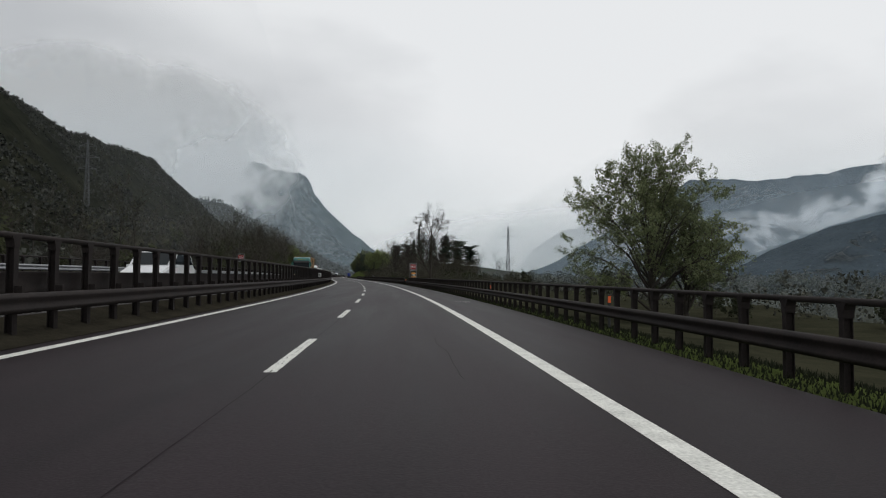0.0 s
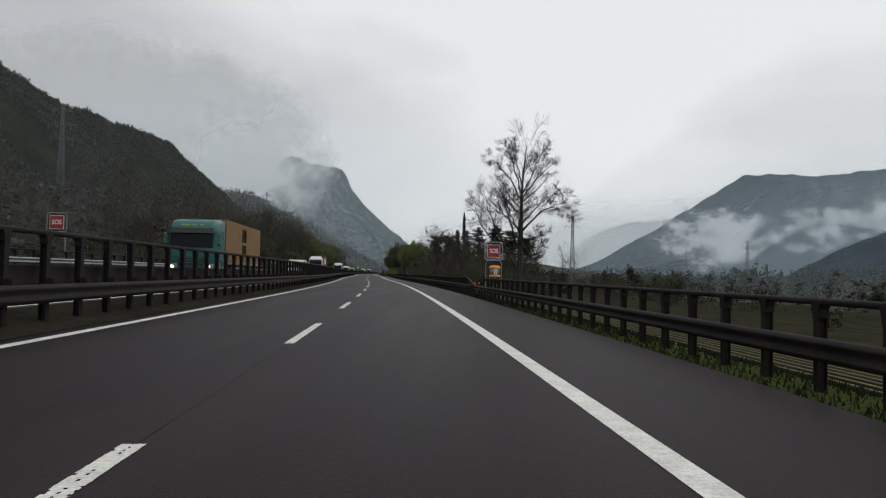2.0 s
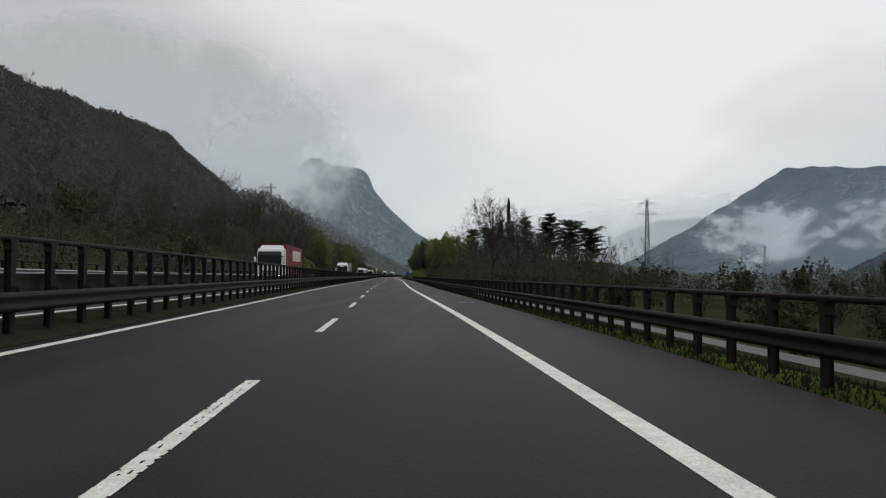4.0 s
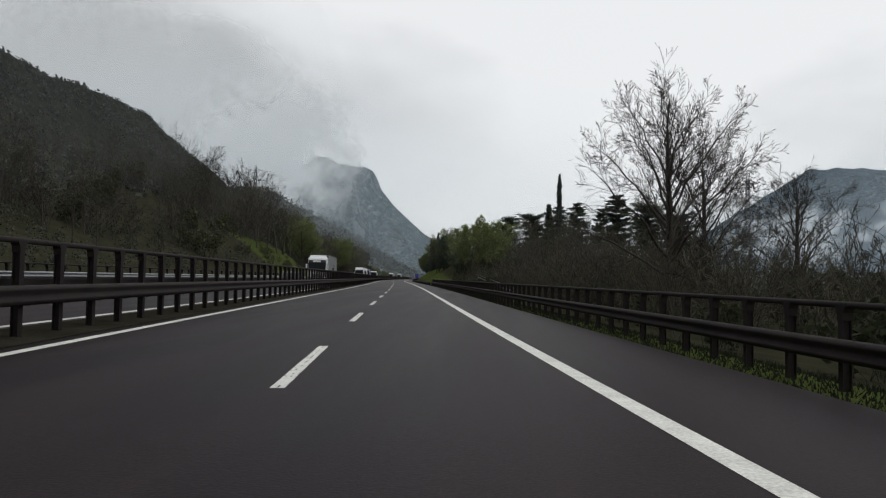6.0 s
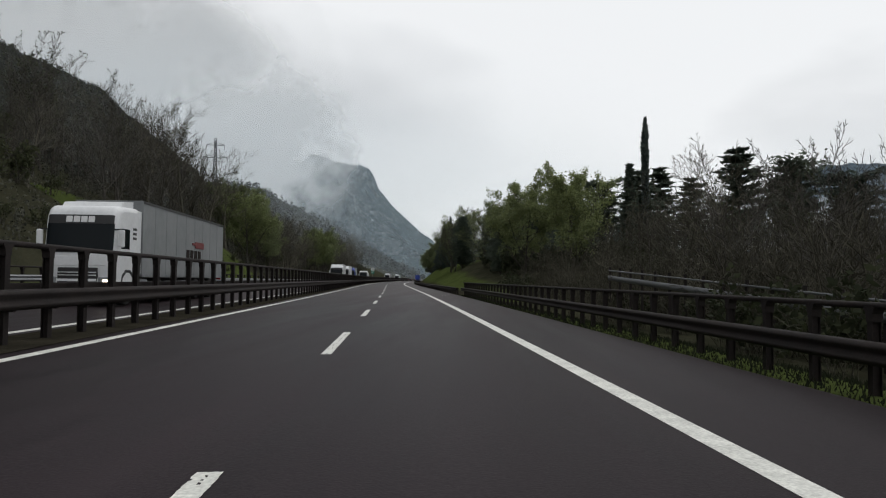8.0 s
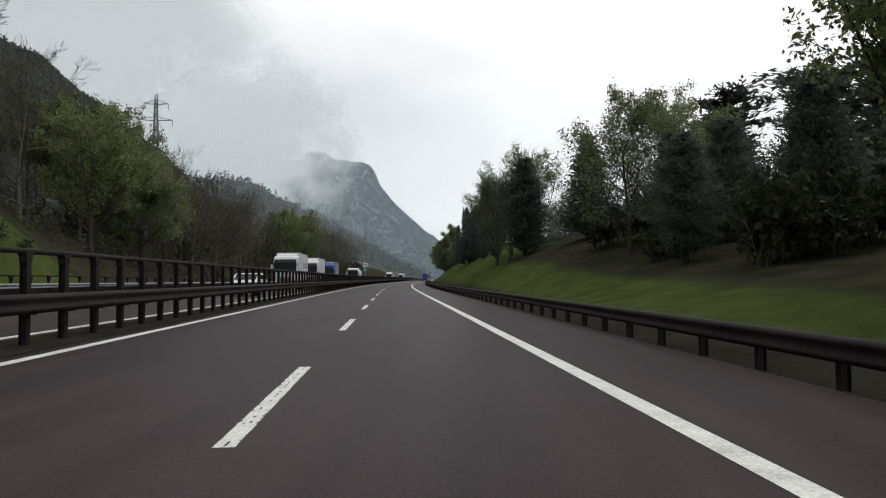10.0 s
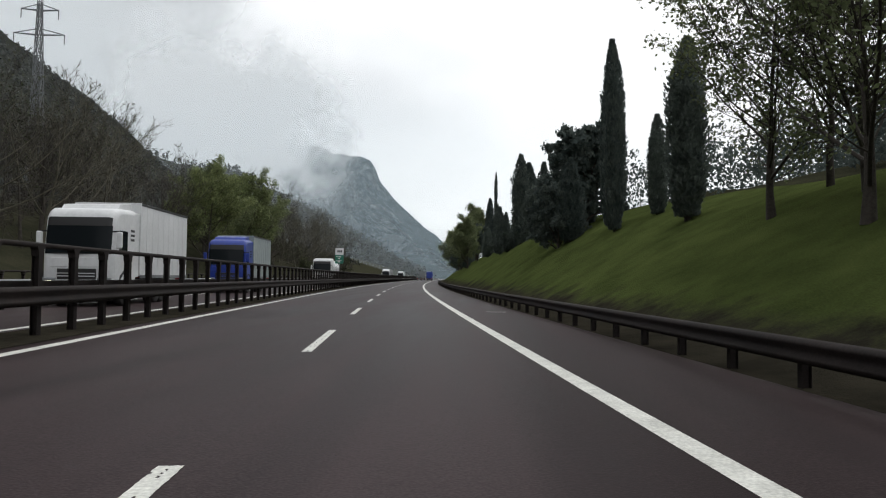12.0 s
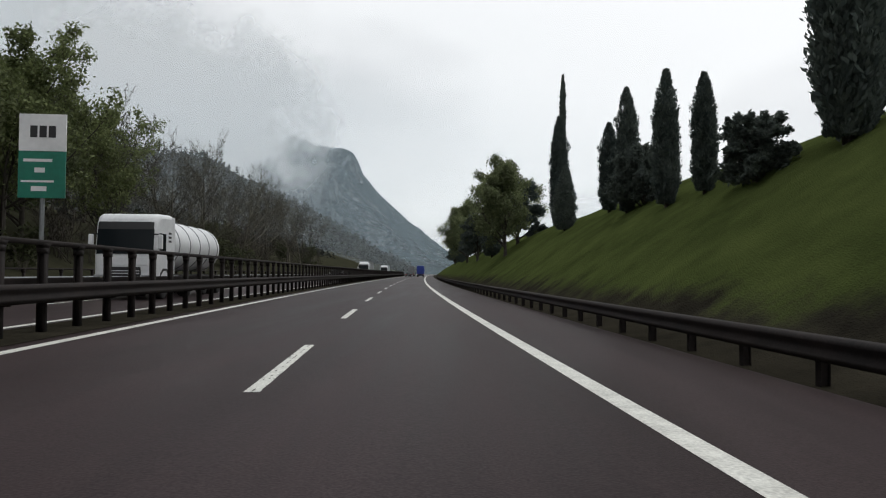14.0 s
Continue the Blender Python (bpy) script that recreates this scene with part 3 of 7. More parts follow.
def rail_profile(l, z, w=0.10, h=0.09):
    c = 0.025
    return [(l - w / 2 + c, z - h), (l + w / 2 - c, z - h), (l + w / 2, z - h + c), (l + w / 2, z - c), (l + w / 2 - c, z), (l - w / 2 + c, z), (l - w / 2, z - c), (l - w / 2, z - h + c)]


def post_mesh(name, height, beam_low, beam_high, width=0.12, flare=0.17):
    """A rolled post: web and two flanges, with a spacer where the beam is bolted on."""
    bm = bmesh.new()
    box(bm, -0.06, 0.06, -0.006, 0.006, -0.4, height)
    box(bm, -0.066, -0.056, -width / 2, width / 2, -0.4, height)
    box(bm, 0.056, 0.066, -width / 2, width / 2, -0.4, height)
    if beam_high:
        box(bm, -0.20, -0.066, -0.05, 0.05, beam_low + 0.06, beam_high - 0.06)
    # haunch under the top rail
    if height > beam_high + 0.2:
        for low, high, wide, narrow in ((0.09, 0.002, flare, flare * 0.6), (0.20, 0.09, flare * 0.6, width / 2 + 0.004)):
            k = len(bm.verts)
            box(bm, -0.075, 0.075, -wide, wide, height - low, height - high)
            bm.verts.ensure_lookup_table()
            for v in list(bm.verts)[k:]:
                if v.co.z < height - (low + high) / 2:
                    v.co.y *= narrow / wide
    me = bpy.data.meshes.new(name)
    bm.to_mesh(me)
    bm.free()
    me.materials.append(M_STEEL)
    return me


def stand_posts(owner, me, stations, l, flip=False, name="post"):
    for s in stations:
        x, y, a = plan(s, l)
        ob = new(name, me)
        ob.parent = owner
        ob.matrix_world = pose(float(x), float(y), float(fall(l, s)), 0, 0, math.degrees(float(a)) + (180 if flip else 0))


def joined_posts(owner, me, stations, l, flip=False):
    v0 = np.array([v.co[:] for v in me.vertices])
    f0 = np.array([p.vertices[:] for p in me.polygons])
    vs, fs = [], []
    for i, s in enumerate(stations):
        x, y, a = plan(s, l)
        m = np.array(pose(float(x), float(y), float(fall(l, s)), 0, 0, math.degrees(float(a)) + (180 if flip else 0)))
        vs.append(v0 @ m[:3, :3].T + m[:3, 3])
        fs.append(f0 + i * len(v0))
    ob = part("far_post", mesh_from("far_post", np.concatenate(vs), np.concatenate(fs), M_STEEL), None, owner)
    return tagged(ob, kind="stuff")


def span(a, b, d=3.0):
    return np.append(np.arange(a, b, d), b)


RIGHT = 3.55
MEDIAN = -9.05
RAIL_TOP = 1.13


def right_barrier(s0, s1, label, drop_start=False, drop_end=False, group="verge barriers"):
    ob = thing("crash_barrier", Matrix.Identity(4), label, "crash barrier", group)
    st = span(s0, s1, 2.66)
    part("beam", mesh_from("beam", *sweep(st, beam_profile(RIGHT - 0.20, 0.33, 1), True), M_STEEL, True), None, ob)
    r0, r1 = s0 + (4.0 if drop_start else 0), s1 - (4.0 if drop_end else 0)
    part("top_rail", mesh_from("top_rail", *sweep(span(r0, r1, 2.66), rail_profile(RIGHT, RAIL_TOP), True), M_STEEL), None, ob)
    for low, high, go in ((s0, r0, drop_start), (s1, r1, drop_end)):
        if go:
            v, f = sweep(np.linspace(low, high, 5), rail_profile(RIGHT, RAIL_TOP, 0.12, 0.08), True)
            v = v.reshape(5, 8, 3)
            v[:, :, 2] -= np.linspace(0.52, 0.0, 5)[:, None]
            part("sloping_rail", mesh_from("sloping_rail", v.reshape(-1, 3), f, M_STEEL), None, ob)
    full = post_mesh("barrier_post", RAIL_TOP - 0.06, 0.33, 0.64, width=0.10, flare=0.11)
    short = post_mesh("barrier_post_short", 0.62, 0.33, 0.64)
    posts = np.arange(s0 + 0.5, s1, 1.33)
    keep = (posts > r0 - 0.2) & (posts < r1 + 0.2)
    stand_posts(ob, full, posts[keep], RIGHT)
    stand_posts(ob, short, posts[~keep], RIGHT)
    return ob


near_barrier = right_barrier(-9.0, 114.4, "dark weathered steel barrier with a top rail along the verge", drop_end=True)
far_barrier = right_barrier(115.6, 338.0, "dark weathered steel barrier with a top rail beside the thicket", drop_start=True)
# closed ends of the beams
for owner, s, d in ((near_barrier, 114.4, -1), (far_barrier, 115.6, 1)):
    x, y, a = plan(s, RIGHT - 0.12)
    ob = part("end_plate", boxed(-0.20, 0.16, -0.10, 0.10, 0.30, 0.66, bevel=0.03), M_STEEL, owner)
    ob.matrix_world = pose(float(x), float(y), float(fall(RIGHT, s)), 0, 0, math.degrees(float(a)))
    x, y, a = plan(s + d * 0.5, RIGHT + 0.02)
    ob = part("reflector", boxed(-0.04, 0.04, -0.02, 0.02, 0.66, 0.84, bevel=0.01), M_REFLECT, owner, "orange plastic reflector")
    ob.matrix_world = pose(float(x), float(y), float(fall(RIGHT, s)), 0, 0, math.degrees(float(a)))
for s in (20.5, 43.7, 67.0):
    x, y, a = plan(s, RIGHT + 0.55)
    mk = thing("marker_post", pose(float(x), float(y), float(terrain(s, RIGHT + 0.55)) - 0.05, 0, 0, math.degrees(float(a))), "short dark marker post with an orange reflector behind the barrier", "marker post", "marker posts")
    part("stake", boxed(-0.04, 0.04, -0.03, 0.03, 0.0, 0.95, bevel=0.008), M_BLACK, mk)
    part("reflector", boxed(-0.042, 0.042, -0.045, -0.031, 0.72, 0.92, bevel=0.004), M_REFLECT, mk)

# the lower barrier along the cutting
LOW_L = 3.05
low_barrier = thing("crash_barrier", Matrix.Identity(4), "low dark steel beam barrier at the foot of a grass slope", "crash barrier", "verge barriers")
st = span(338.0, 640.0, 2.66)
part("beam", mesh_from("beam", *sweep(st, beam_profile(LOW_L - 0.18, 0.30, 1, 0.34), True), M_STEEL, True), None, low_barrier)
low_post = post_mesh("low_post", 0.6, 0.30, 0.64)
stand_posts(low_barrier, low_post, np.arange(338.4, 640, 2.0), LOW_L)

# double barrier in the median: beams on both faces and a raised top rail
median = thing("median_barrier", Matrix.Identity(4), "dark weathered steel median barrier with two beams and top rail", "crash barrier")
st = span(-9.0, 760.0, 3.0)
v, f = sweep(st, beam_profile(MEDIAN + 0.20, 0.585, -1, 0.36), True)
# the beam hangs lower on the posts where the median is stepped
v[:, 2] -= np.repeat(np.interp(st, (140, 220), (0.16, 0.0)), len(W_BEAM))
part("beam", mesh_from("beam", v, f, M_STEEL, True), None, median)
part("beam", mesh_from("beam", *sweep(st, beam_profile(MEDIAN - 0.20, 0.64, 1, 0.40), True), M_STEEL, True), None, median)
part("top_rail", mesh_from("top_rail", *sweep(st, rail_profile(MEDIAN, 1.77, 0.14, 0.10), True), M_STEEL), None, median)
med_post = post_mesh("median_post", 1.71, 0.5, 0.9, width=0.16)
posts = np.arange(-8.2, 760, 1.5)
mine = (posts > 5) & (posts < 445)
stand_posts(median, med_post, posts[mine], MEDIAN, flip=True)
joined_posts(median, med_post, posts[~mine], MEDIAN, flip=True)

# barrier of a side road that climbs away behind the thicket
side_rail = thing("crash_barrier", Matrix.Identity(4), "grey steel barrier of a side road climbing behind the thicket", "crash barrier", "verge barriers")
st = np.linspace(278.0, 312.0, 21)
for lift_, tall_ in ((0.52, 0.26), (1.02, 0.07)):
    v, f = sweep(st, [(9.0, 0.0), (9.06, 0.0), (9.06, tall_), (9.0, tall_)], True)
    v = v.reshape(21, 4, 3)
    v[:, :, 2] += (-0.55 + (st - 278.0) * 0.045 + lift_)[:, None]
    part("beam" if lift_ < 1 else "top_rail", mesh_from("side_beam", v.reshape(-1, 3), f, M_PYLON), None, side_rail)
for q_ in st:
    x, y, a = plan(q_, 9.12)
    ob = part("post", boxed(-0.05, 0.05, -0.05, 0.05, -0.9, 1.05, bevel=0.008), M_STEEL, side_rail)
    ob.matrix_world = pose(float(x), float(y), float(fall(3.2, q_)) - 0.45 + (q_ - 278.0) * 0.045, 0, 0, math.degrees(float(a)))

# outer barrier of the other carriageway
outer = thing("crash_barrier", Matrix.Identity(4), "dark steel barrier with pale wet rails beyond the opposite carriageway", "crash barrier")
st = span(-9.0, 700.0, 3.0)
part("beam", mesh_from("beam", *sweep(st, beam_profile(-21.8, 0.45, -1, 0.34), True), M_GALV, True), None, outer)
part("top_rail", mesh_from("top_rail", *sweep(st, rail_profile(-22.0, 1.25), True), M_STEEL), None, outer)
out_post = post_mesh("outer_post", 1.2, 0.45, 0.79)
posts = np.arange(-8.2, 700, 2.0)
near_ones = (posts > 30) & (posts < 330)
stand_posts(outer, out_post, posts[near_ones], -22.0, flip=True)
joined_posts(outer, out_post, posts[~near_ones], -22.0, flip=True)

# ---------------------------------------------------------------- mountains


def rock_and_wood(name, wood_low, wood_high, rock_low, rock_high, size, tilt=0.62):
    """Woods on the gentler slopes, bare rock where the face is steep."""
    m = material(name, wood_low, wood_high, rough=0.95, size=size, fine=0.12, bump=1.0, depth=6.0, spec=0.0)
    n, k = m.node_tree.nodes, m.node_tree.links
    p = [a for a in n if a.type == "BSDF_PRINCIPLED"][0]
    wood = [a for a in n if a.type == "VALTORGB"][0]
    rock = n.new("ShaderNodeValToRGB")
    rock.color_ramp.elements[0].color, rock.color_ramp.elements[1].color = (*rock_low, 1), (*rock_high, 1)
    rock.color_ramp.elements[0].position, rock.color_ramp.elements[1].position = 0.35, 0.7
    no = n.new("ShaderNodeTexNoise")
    no.inputs["Scale"].default_value, no.inputs["Detail"].default_value = 2.0 / size, 8.0
    co = n.new("ShaderNodeTexCoord")
    mp = n.new("ShaderNodeMapping")
    mp.inputs["Scale"].default_value = (1, 1, 0.35)
    k.new(co.outputs["Object"], mp.inputs[0])
    k.new(mp.outputs[0], no.inputs[0])
    k.new(no.outputs[0], rock.inputs[0])
    geo = n.new("ShaderNodeNewGeometry")
    sep = n.new("ShaderNodeSeparateXYZ")
    k.new(geo.outputs["True Normal"], sep.inputs[0])
    add = n.new("ShaderNodeMath")
    add.operation = "MULTIPLY_ADD"
    add.inputs[1].default_value = 0.55
    k.new(no.outputs[0], add.inputs[0])
    k.new(sep.outputs[2], add.inputs[2])
    cut = n.new("ShaderNodeMapRange")
    cut.inputs["From Min"].default_value, cut.inputs["From Max"].default_value = tilt, tilt + 0.14
    k.new(add.outputs[0], cut.inputs[0])
    mix = n.new("ShaderNodeMix")
    mix.data_type = "RGBA"
    k.new(cut.outputs[0], mix.inputs[0])
    k.new(rock.outputs[0], mix.inputs[6])
    k.new(wood.outputs[0], mix.inputs[7])
    k.new(mix.outputs[2], p.inputs["Base Color"])
    return m


def mountain(name, label, crest, front, rows, cols, mat, seed, rough, back=400.0, steep=1.0, jag=6.0, ledges=0.0):
    """A ridge whose crest runs through (x, z) points at y = front + depth; its face falls towards the road."""
    y_crest, depth = front
    cx = np.array([c[0] for c in crest], float)
    cz = np.array([c[1] for c in crest], float)
    u = np.linspace(cx[0], cx[-1], cols)
    top = np.interp(u, cx, cz)
    v = np.concatenate([np.linspace(0, 1, rows), np.linspace(1.08, 2, 6)])
    U, V = np.meshgrid(u, v, indexing="ij")
    T = np.broadcast_to(top[:, None], U.shape)
    face = np.where(V <= 1, np.clip(V, 0, 1) ** steep, 1 - 0.6 * (V - 1))
    if ledges:
        # cliffs and wooded ledges in turn
        wave = 6.283 * (4.5 * V + 1.3 * fractal(U, V * depth * 0.3, 260, seed + 13))
        face = face + np.where(V < 1, ledges * np.sin(wave) * np.clip(V * 4, 0, 1) * np.clip((1 - V) * 6, 0, 1), 0)
    Y = np.where(V <= 1, y_crest - depth * (1 - V), y_crest + back * (V - 1))
    wob = fractal(U, V * depth, rough, seed)
    fine = fractal(U, V * depth, rough * 0.16, seed + 9)
    body = np.sin(np.clip(V, 0, 1) * math.pi * 0.97)
    Z = -4 + (T + 4) * face + body * wob * T * 0.55 + np.clip(V * 3, 0, 1) * fine * jag
    X = U + body * fractal(U + 77, V * depth, rough * 0.7, seed + 3) * rough * 0.35
    Y = Y + body * fractal(U, V * depth + 500, rough * 0.6, seed + 5) * depth * 0.5
    ob = part(name, mesh_from(name, np.stack([X, Y, Z], -1).reshape(-1, 3), grid_faces(*X.shape), mat, smooth=False))
    return tagged(ob, label, "mountain", kind="structure")


# the wooded ridge along the left side, in road coordinates
ms = np.linspace(120, 900, 196)
ml = np.concatenate([np.linspace(48, 178, 56), np.linspace(182, 420, 24)])
MS, ML = np.meshgrid(ms, ml, indexing="ij")


def ridge_height(s, l):
    """Left ridge: l counted positive to the left."""
    crest = np.interp(s, (120, 352, 480, 560, 665, 720, 768, 792, 804, 813, 900), (91, 93, 92, 98, 105, 96, 86, 76, 54, 12, 2))
    crest = crest + 7 * fractal(s, l * 0 + 3.0, 70, 4)
    face = np.interp(l, (48, 70, 110, 150, 178, 300, 420), (0, 0.05, 0.24, 0.68, 1.0, 1.05, 1.1))
    wob = fractal(s, l, 60, 21) * np.sin(np.clip((l - 48) / 130, 0, 1) * math.pi) * crest * 0.42
    return 2.0 + crest * face + wob + fractal(s, l, 14, 8) * 5.0 * np.clip((l - 60) / 40, 0, 1)


MX, MY, _ = plan(MS, -ML)
MZ = ridge_height(MS, ML)
M_RIDGE = rock_and_wood("left_ridge_slope", (0.010, 0.012, 0.009), (0.030, 0.031, 0.022), (0.035, 0.036, 0.036), (0.10, 0.10, 0.098), 24.0, tilt=0.55)
ridge = part("wooded_ridge", mesh_from("wooded_ridge", np.stack([MX, MY, MZ], -1).reshape(-1, 3), grid_faces(*MX.shape), M_RIDGE))
tagged(ridge, "dark wooded ridge with grey rock bands along the valley", "mountain", kind="structure")

# blue of the distance haze is put into these wood and rock tones
M_PEAK_HAZE = rock_and_wood("peak_slope_haze_tint", (0.010, 0.018, 0.021), (0.040, 0.055, 0.060), (0.04, 0.050, 0.056), (0.20, 0.21, 0.215), 34.0, tilt=0.53)
M_FAR_HAZE = rock_and_wood("far_slope_haze_tint", (0.009, 0.017, 0.026), (0.036, 0.052, 0.066), (0.04, 0.05, 0.056), (0.14, 0.145, 0.15), 80.0, tilt=0.35)
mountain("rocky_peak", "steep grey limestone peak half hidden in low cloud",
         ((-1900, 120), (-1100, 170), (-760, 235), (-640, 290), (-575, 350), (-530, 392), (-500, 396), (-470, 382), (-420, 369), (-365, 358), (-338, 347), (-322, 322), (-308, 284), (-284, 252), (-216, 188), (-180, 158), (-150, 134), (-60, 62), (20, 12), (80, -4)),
         (2500, 620), 110, 420, M_PEAK_HAZE, 11, 150, steep=0.85, jag=13, ledges=0.055)
spur = mountain("wooded_spur", "dark wooded spur running down to the motorway",
         ((-900, 190), (-520, 165), (-360, 128), (-300, 122), (-245, 92), (-190, 62), (-150, 36), (-110, 14), (-80, -3)),
         (1200, 300), 34, 120, M_RIDGE, 31, 90, steep=0.9, jag=7)
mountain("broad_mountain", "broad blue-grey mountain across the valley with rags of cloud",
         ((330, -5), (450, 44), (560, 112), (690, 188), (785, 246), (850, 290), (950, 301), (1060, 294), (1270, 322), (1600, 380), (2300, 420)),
         (2050, 700), 70, 260, M_FAR_HAZE, 43, 200, steep=0.9, jag=12)
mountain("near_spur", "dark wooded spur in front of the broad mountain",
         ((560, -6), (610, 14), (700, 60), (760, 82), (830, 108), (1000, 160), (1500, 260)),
         (1300, 360), 34, 110, M_FAR_HAZE, 57, 110, steep=0.9, jag=7)
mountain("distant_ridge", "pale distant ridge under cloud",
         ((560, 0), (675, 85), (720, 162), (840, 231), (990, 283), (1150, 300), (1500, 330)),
         (3800, 700), 24, 140, M_FAR_HAZE, 71, 220, steep=0.9, jag=26)


def scatter_crowns(name, label, place, count, size, seed, per=10, leaf=0.42, mat=M_CROWN):
    """Tree crowns of a far wood: each a loose heap of leaf clumps, ragged at the rim, all joined."""
    rng = np.random.default_rng(seed)
    x, y, z, keep = place(rng, count)
    base = np.stack([x[keep], y[keep], z[keep]], -1)
    n = len(base)
    h = rng.uniform(0.6, 1.4, n) * size
    r = rng.uniform(0.26, 0.52, n) * size
    t = rng.random((n, per)) ** 0.8
    ang = rng.uniform(0, 6.283, (n, per))
    rr = r[:, None] * np.sqrt(rng.random((n, per))) * np.sqrt(np.clip(1.05 - t, 0.03, 1))
    c = np.stack([np.cos(ang) * rr, np.sin(ang) * rr, h[:, None] * (0.05 + 0.9 * t)], -1) + base[:, None]
    c = c.reshape(-1, 3)
    a = unit(rng.normal(0, 1, c.shape) + (0, 0, 0.6))
    b = unit(np.cross(a, rng.normal(0, 1, c.shape)))
    w = size * leaf * rng.uniform(0.45, 1.1, len(c))[:, None]
    v = np.stack([c - a * w * 0.6, c + b * w * 0.42, c + a * w * 0.6, c - b * w * 0.42], 1)
    q = np.arange(len(c))[:, None] * 4
    ob = part(name, mesh_from(name, v.reshape(-1, 3), np.concatenate([q, q + 1, q + 2, q + 3], 1), mat))
    return tagged(ob, label, "woodland", kind="stuff")


def on_left_ridge(rng, count):
    s = rng.uniform(60, 810, count)
    l = 42 + 143 * rng.random(count) ** 0.8
    z = np.maximum(ridge_height(s, l), terrain(s, -l))
    x, y, _ = plan(s, -l)
    gap = fractal(s, l, 45, 77) + 0.3 * (l < 110)
    keep = (gap > -0.10) & (z > 0.5)
    return x, y, z - 1.6, keep


def on_spur(rng, count):
    v = np.empty(len(spur.data.vertices) * 3)
    spur.data.vertices.foreach_get("co", v)
    v = v.reshape(-1, 3)
    v = v[(v[:, 2] > 2.0) & (v[:, 0] > -420)]
    pick = v[rng.integers(0, len(v), count)] + rng.normal(0, 3.5, (count, 3)) * (1, 1, 0.1)
    return pick[:, 0], pick[:, 1], pick[:, 2] - 2.0, np.ones(count, bool)


scatter_crowns("spur_woodland", "dense bare woodland covering the spur", on_spur, 3800, 7.5, 33, 12, 0.36, M_RIDGE_CROWN)
scatter_crowns("ridge_woodland", "dense bare and evergreen woodland covering the ridge", on_left_ridge, 19000, 3.0, 3, 10, 0.42, M_RIDGE_CROWN)

# ---------------------------------------------------------------- mist and low cloud


def mist(name, label, x0, x1, y, z0, z1, mat, bend=0.0, cols=16, rows=6):
    u, v = np.meshgrid(np.linspace(0, 1, cols), np.linspace(0, 1, rows), indexing="ij")
    X = x0 + (x1 - x0) * u
    Z = z0 + (z1 - z0) * v
    Y = y + bend * (2 * u - 1) ** 2
    uv = np.stack([u, v], -1).reshape(-1, 2)
    ob = part(name, mesh_from(name, np.stack([X, Y, Z], -1).reshape(-1, 3), grid_faces(cols, rows), mat, uvs=uv))
    ob.visible_shadow = False
    return tagged(ob, label, "cloud", kind="structure")


# the veils are added sheets; their blue tint stands for distance haze
C_VEIL = cloud_material("thin_mist", 0.19, 420.0, -0.4, 0.6, 0.8, 0.52, (0.72, 0.93, 1.06), rim=1.0)
C_THIN = cloud_material("spur_mist", 0.16, 300.0, -0.4, 0.6, 0.8, 0.54, (0.82, 0.94, 1.02), rim=1.0)
C_BLUE = cloud_material("valley_mist", 0.36, 420.0, -0.4, 0.6, 0.8, 0.52, (0.76, 0.92, 1.05), rim=1.0)
C_FAR = cloud_material("distant_mist", 0.84, 500.0, -0.5, 0.6, 0.8, 0.68, (0.94, 0.98, 1.0), rim=0.8)
C_RAG = cloud_material("cloud_rags", 0.92, 70.0, 0.35, 1.15, 3.2, 0.56, flat=1.7)
C_WRAP = cloud_material("cloud_wrap", 0.985, 120.0, 0.05, 0.75, 2.2, 0.55, rim=0.5)
mist("mist_bank", "thin mist hanging before the rocky peak", -1300, 600, 1720, -260, 430, C_VEIL)
mist("mist_bank", "thin mist hanging before the broad mountain", -60, 2600, 1290, -260, 330, C_BLUE)
mist("mist_bank", "thin mist hanging before the wooded spur", -800, 260, 880, -130, 250, C_THIN)
mist("mist_bank", "distant mist at the end of the valley", -500, 2900, 3000, -450, 400, C_FAR)
mist("cloud_bank", "low cloud wrapping the left flank of the peak", -1010, -190, 1690, 30, 520, C_WRAP)
mist("cloud_bank", "low cloud lying against the wooded spur", -760, -160, 900, 66, 310, C_WRAP)
mist("cloud_bank", "grey rags of cloud lying across the broad mountain", 340, 660, 1336, 0, 160, C_RAG)
mist("cloud_bank", "grey rags of cloud lying across the broad mountain", 500, 1400, 1338, 0, 215, C_RAG)
mist("cloud_bank", "grey rags of cloud lying across the broad mountain", 800, 1350, 1342, 100, 270, C_RAG)
# added see-through sheet: its pale tint lightens the ridge as rain haze would
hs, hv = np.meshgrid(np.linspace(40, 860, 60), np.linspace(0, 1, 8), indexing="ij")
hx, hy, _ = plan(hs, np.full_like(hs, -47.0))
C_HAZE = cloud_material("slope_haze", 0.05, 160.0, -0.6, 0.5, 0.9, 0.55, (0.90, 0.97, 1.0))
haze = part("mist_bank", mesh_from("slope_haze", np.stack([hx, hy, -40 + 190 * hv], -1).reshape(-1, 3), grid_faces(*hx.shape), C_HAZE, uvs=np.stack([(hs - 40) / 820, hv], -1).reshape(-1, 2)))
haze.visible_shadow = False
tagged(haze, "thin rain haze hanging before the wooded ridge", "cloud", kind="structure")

# added see-through sheet whose blue tint stands for haze over the scrub
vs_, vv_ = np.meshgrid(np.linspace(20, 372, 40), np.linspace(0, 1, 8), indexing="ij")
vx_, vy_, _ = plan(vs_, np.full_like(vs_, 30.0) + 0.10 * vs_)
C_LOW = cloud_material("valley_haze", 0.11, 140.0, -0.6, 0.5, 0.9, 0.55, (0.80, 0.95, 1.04))
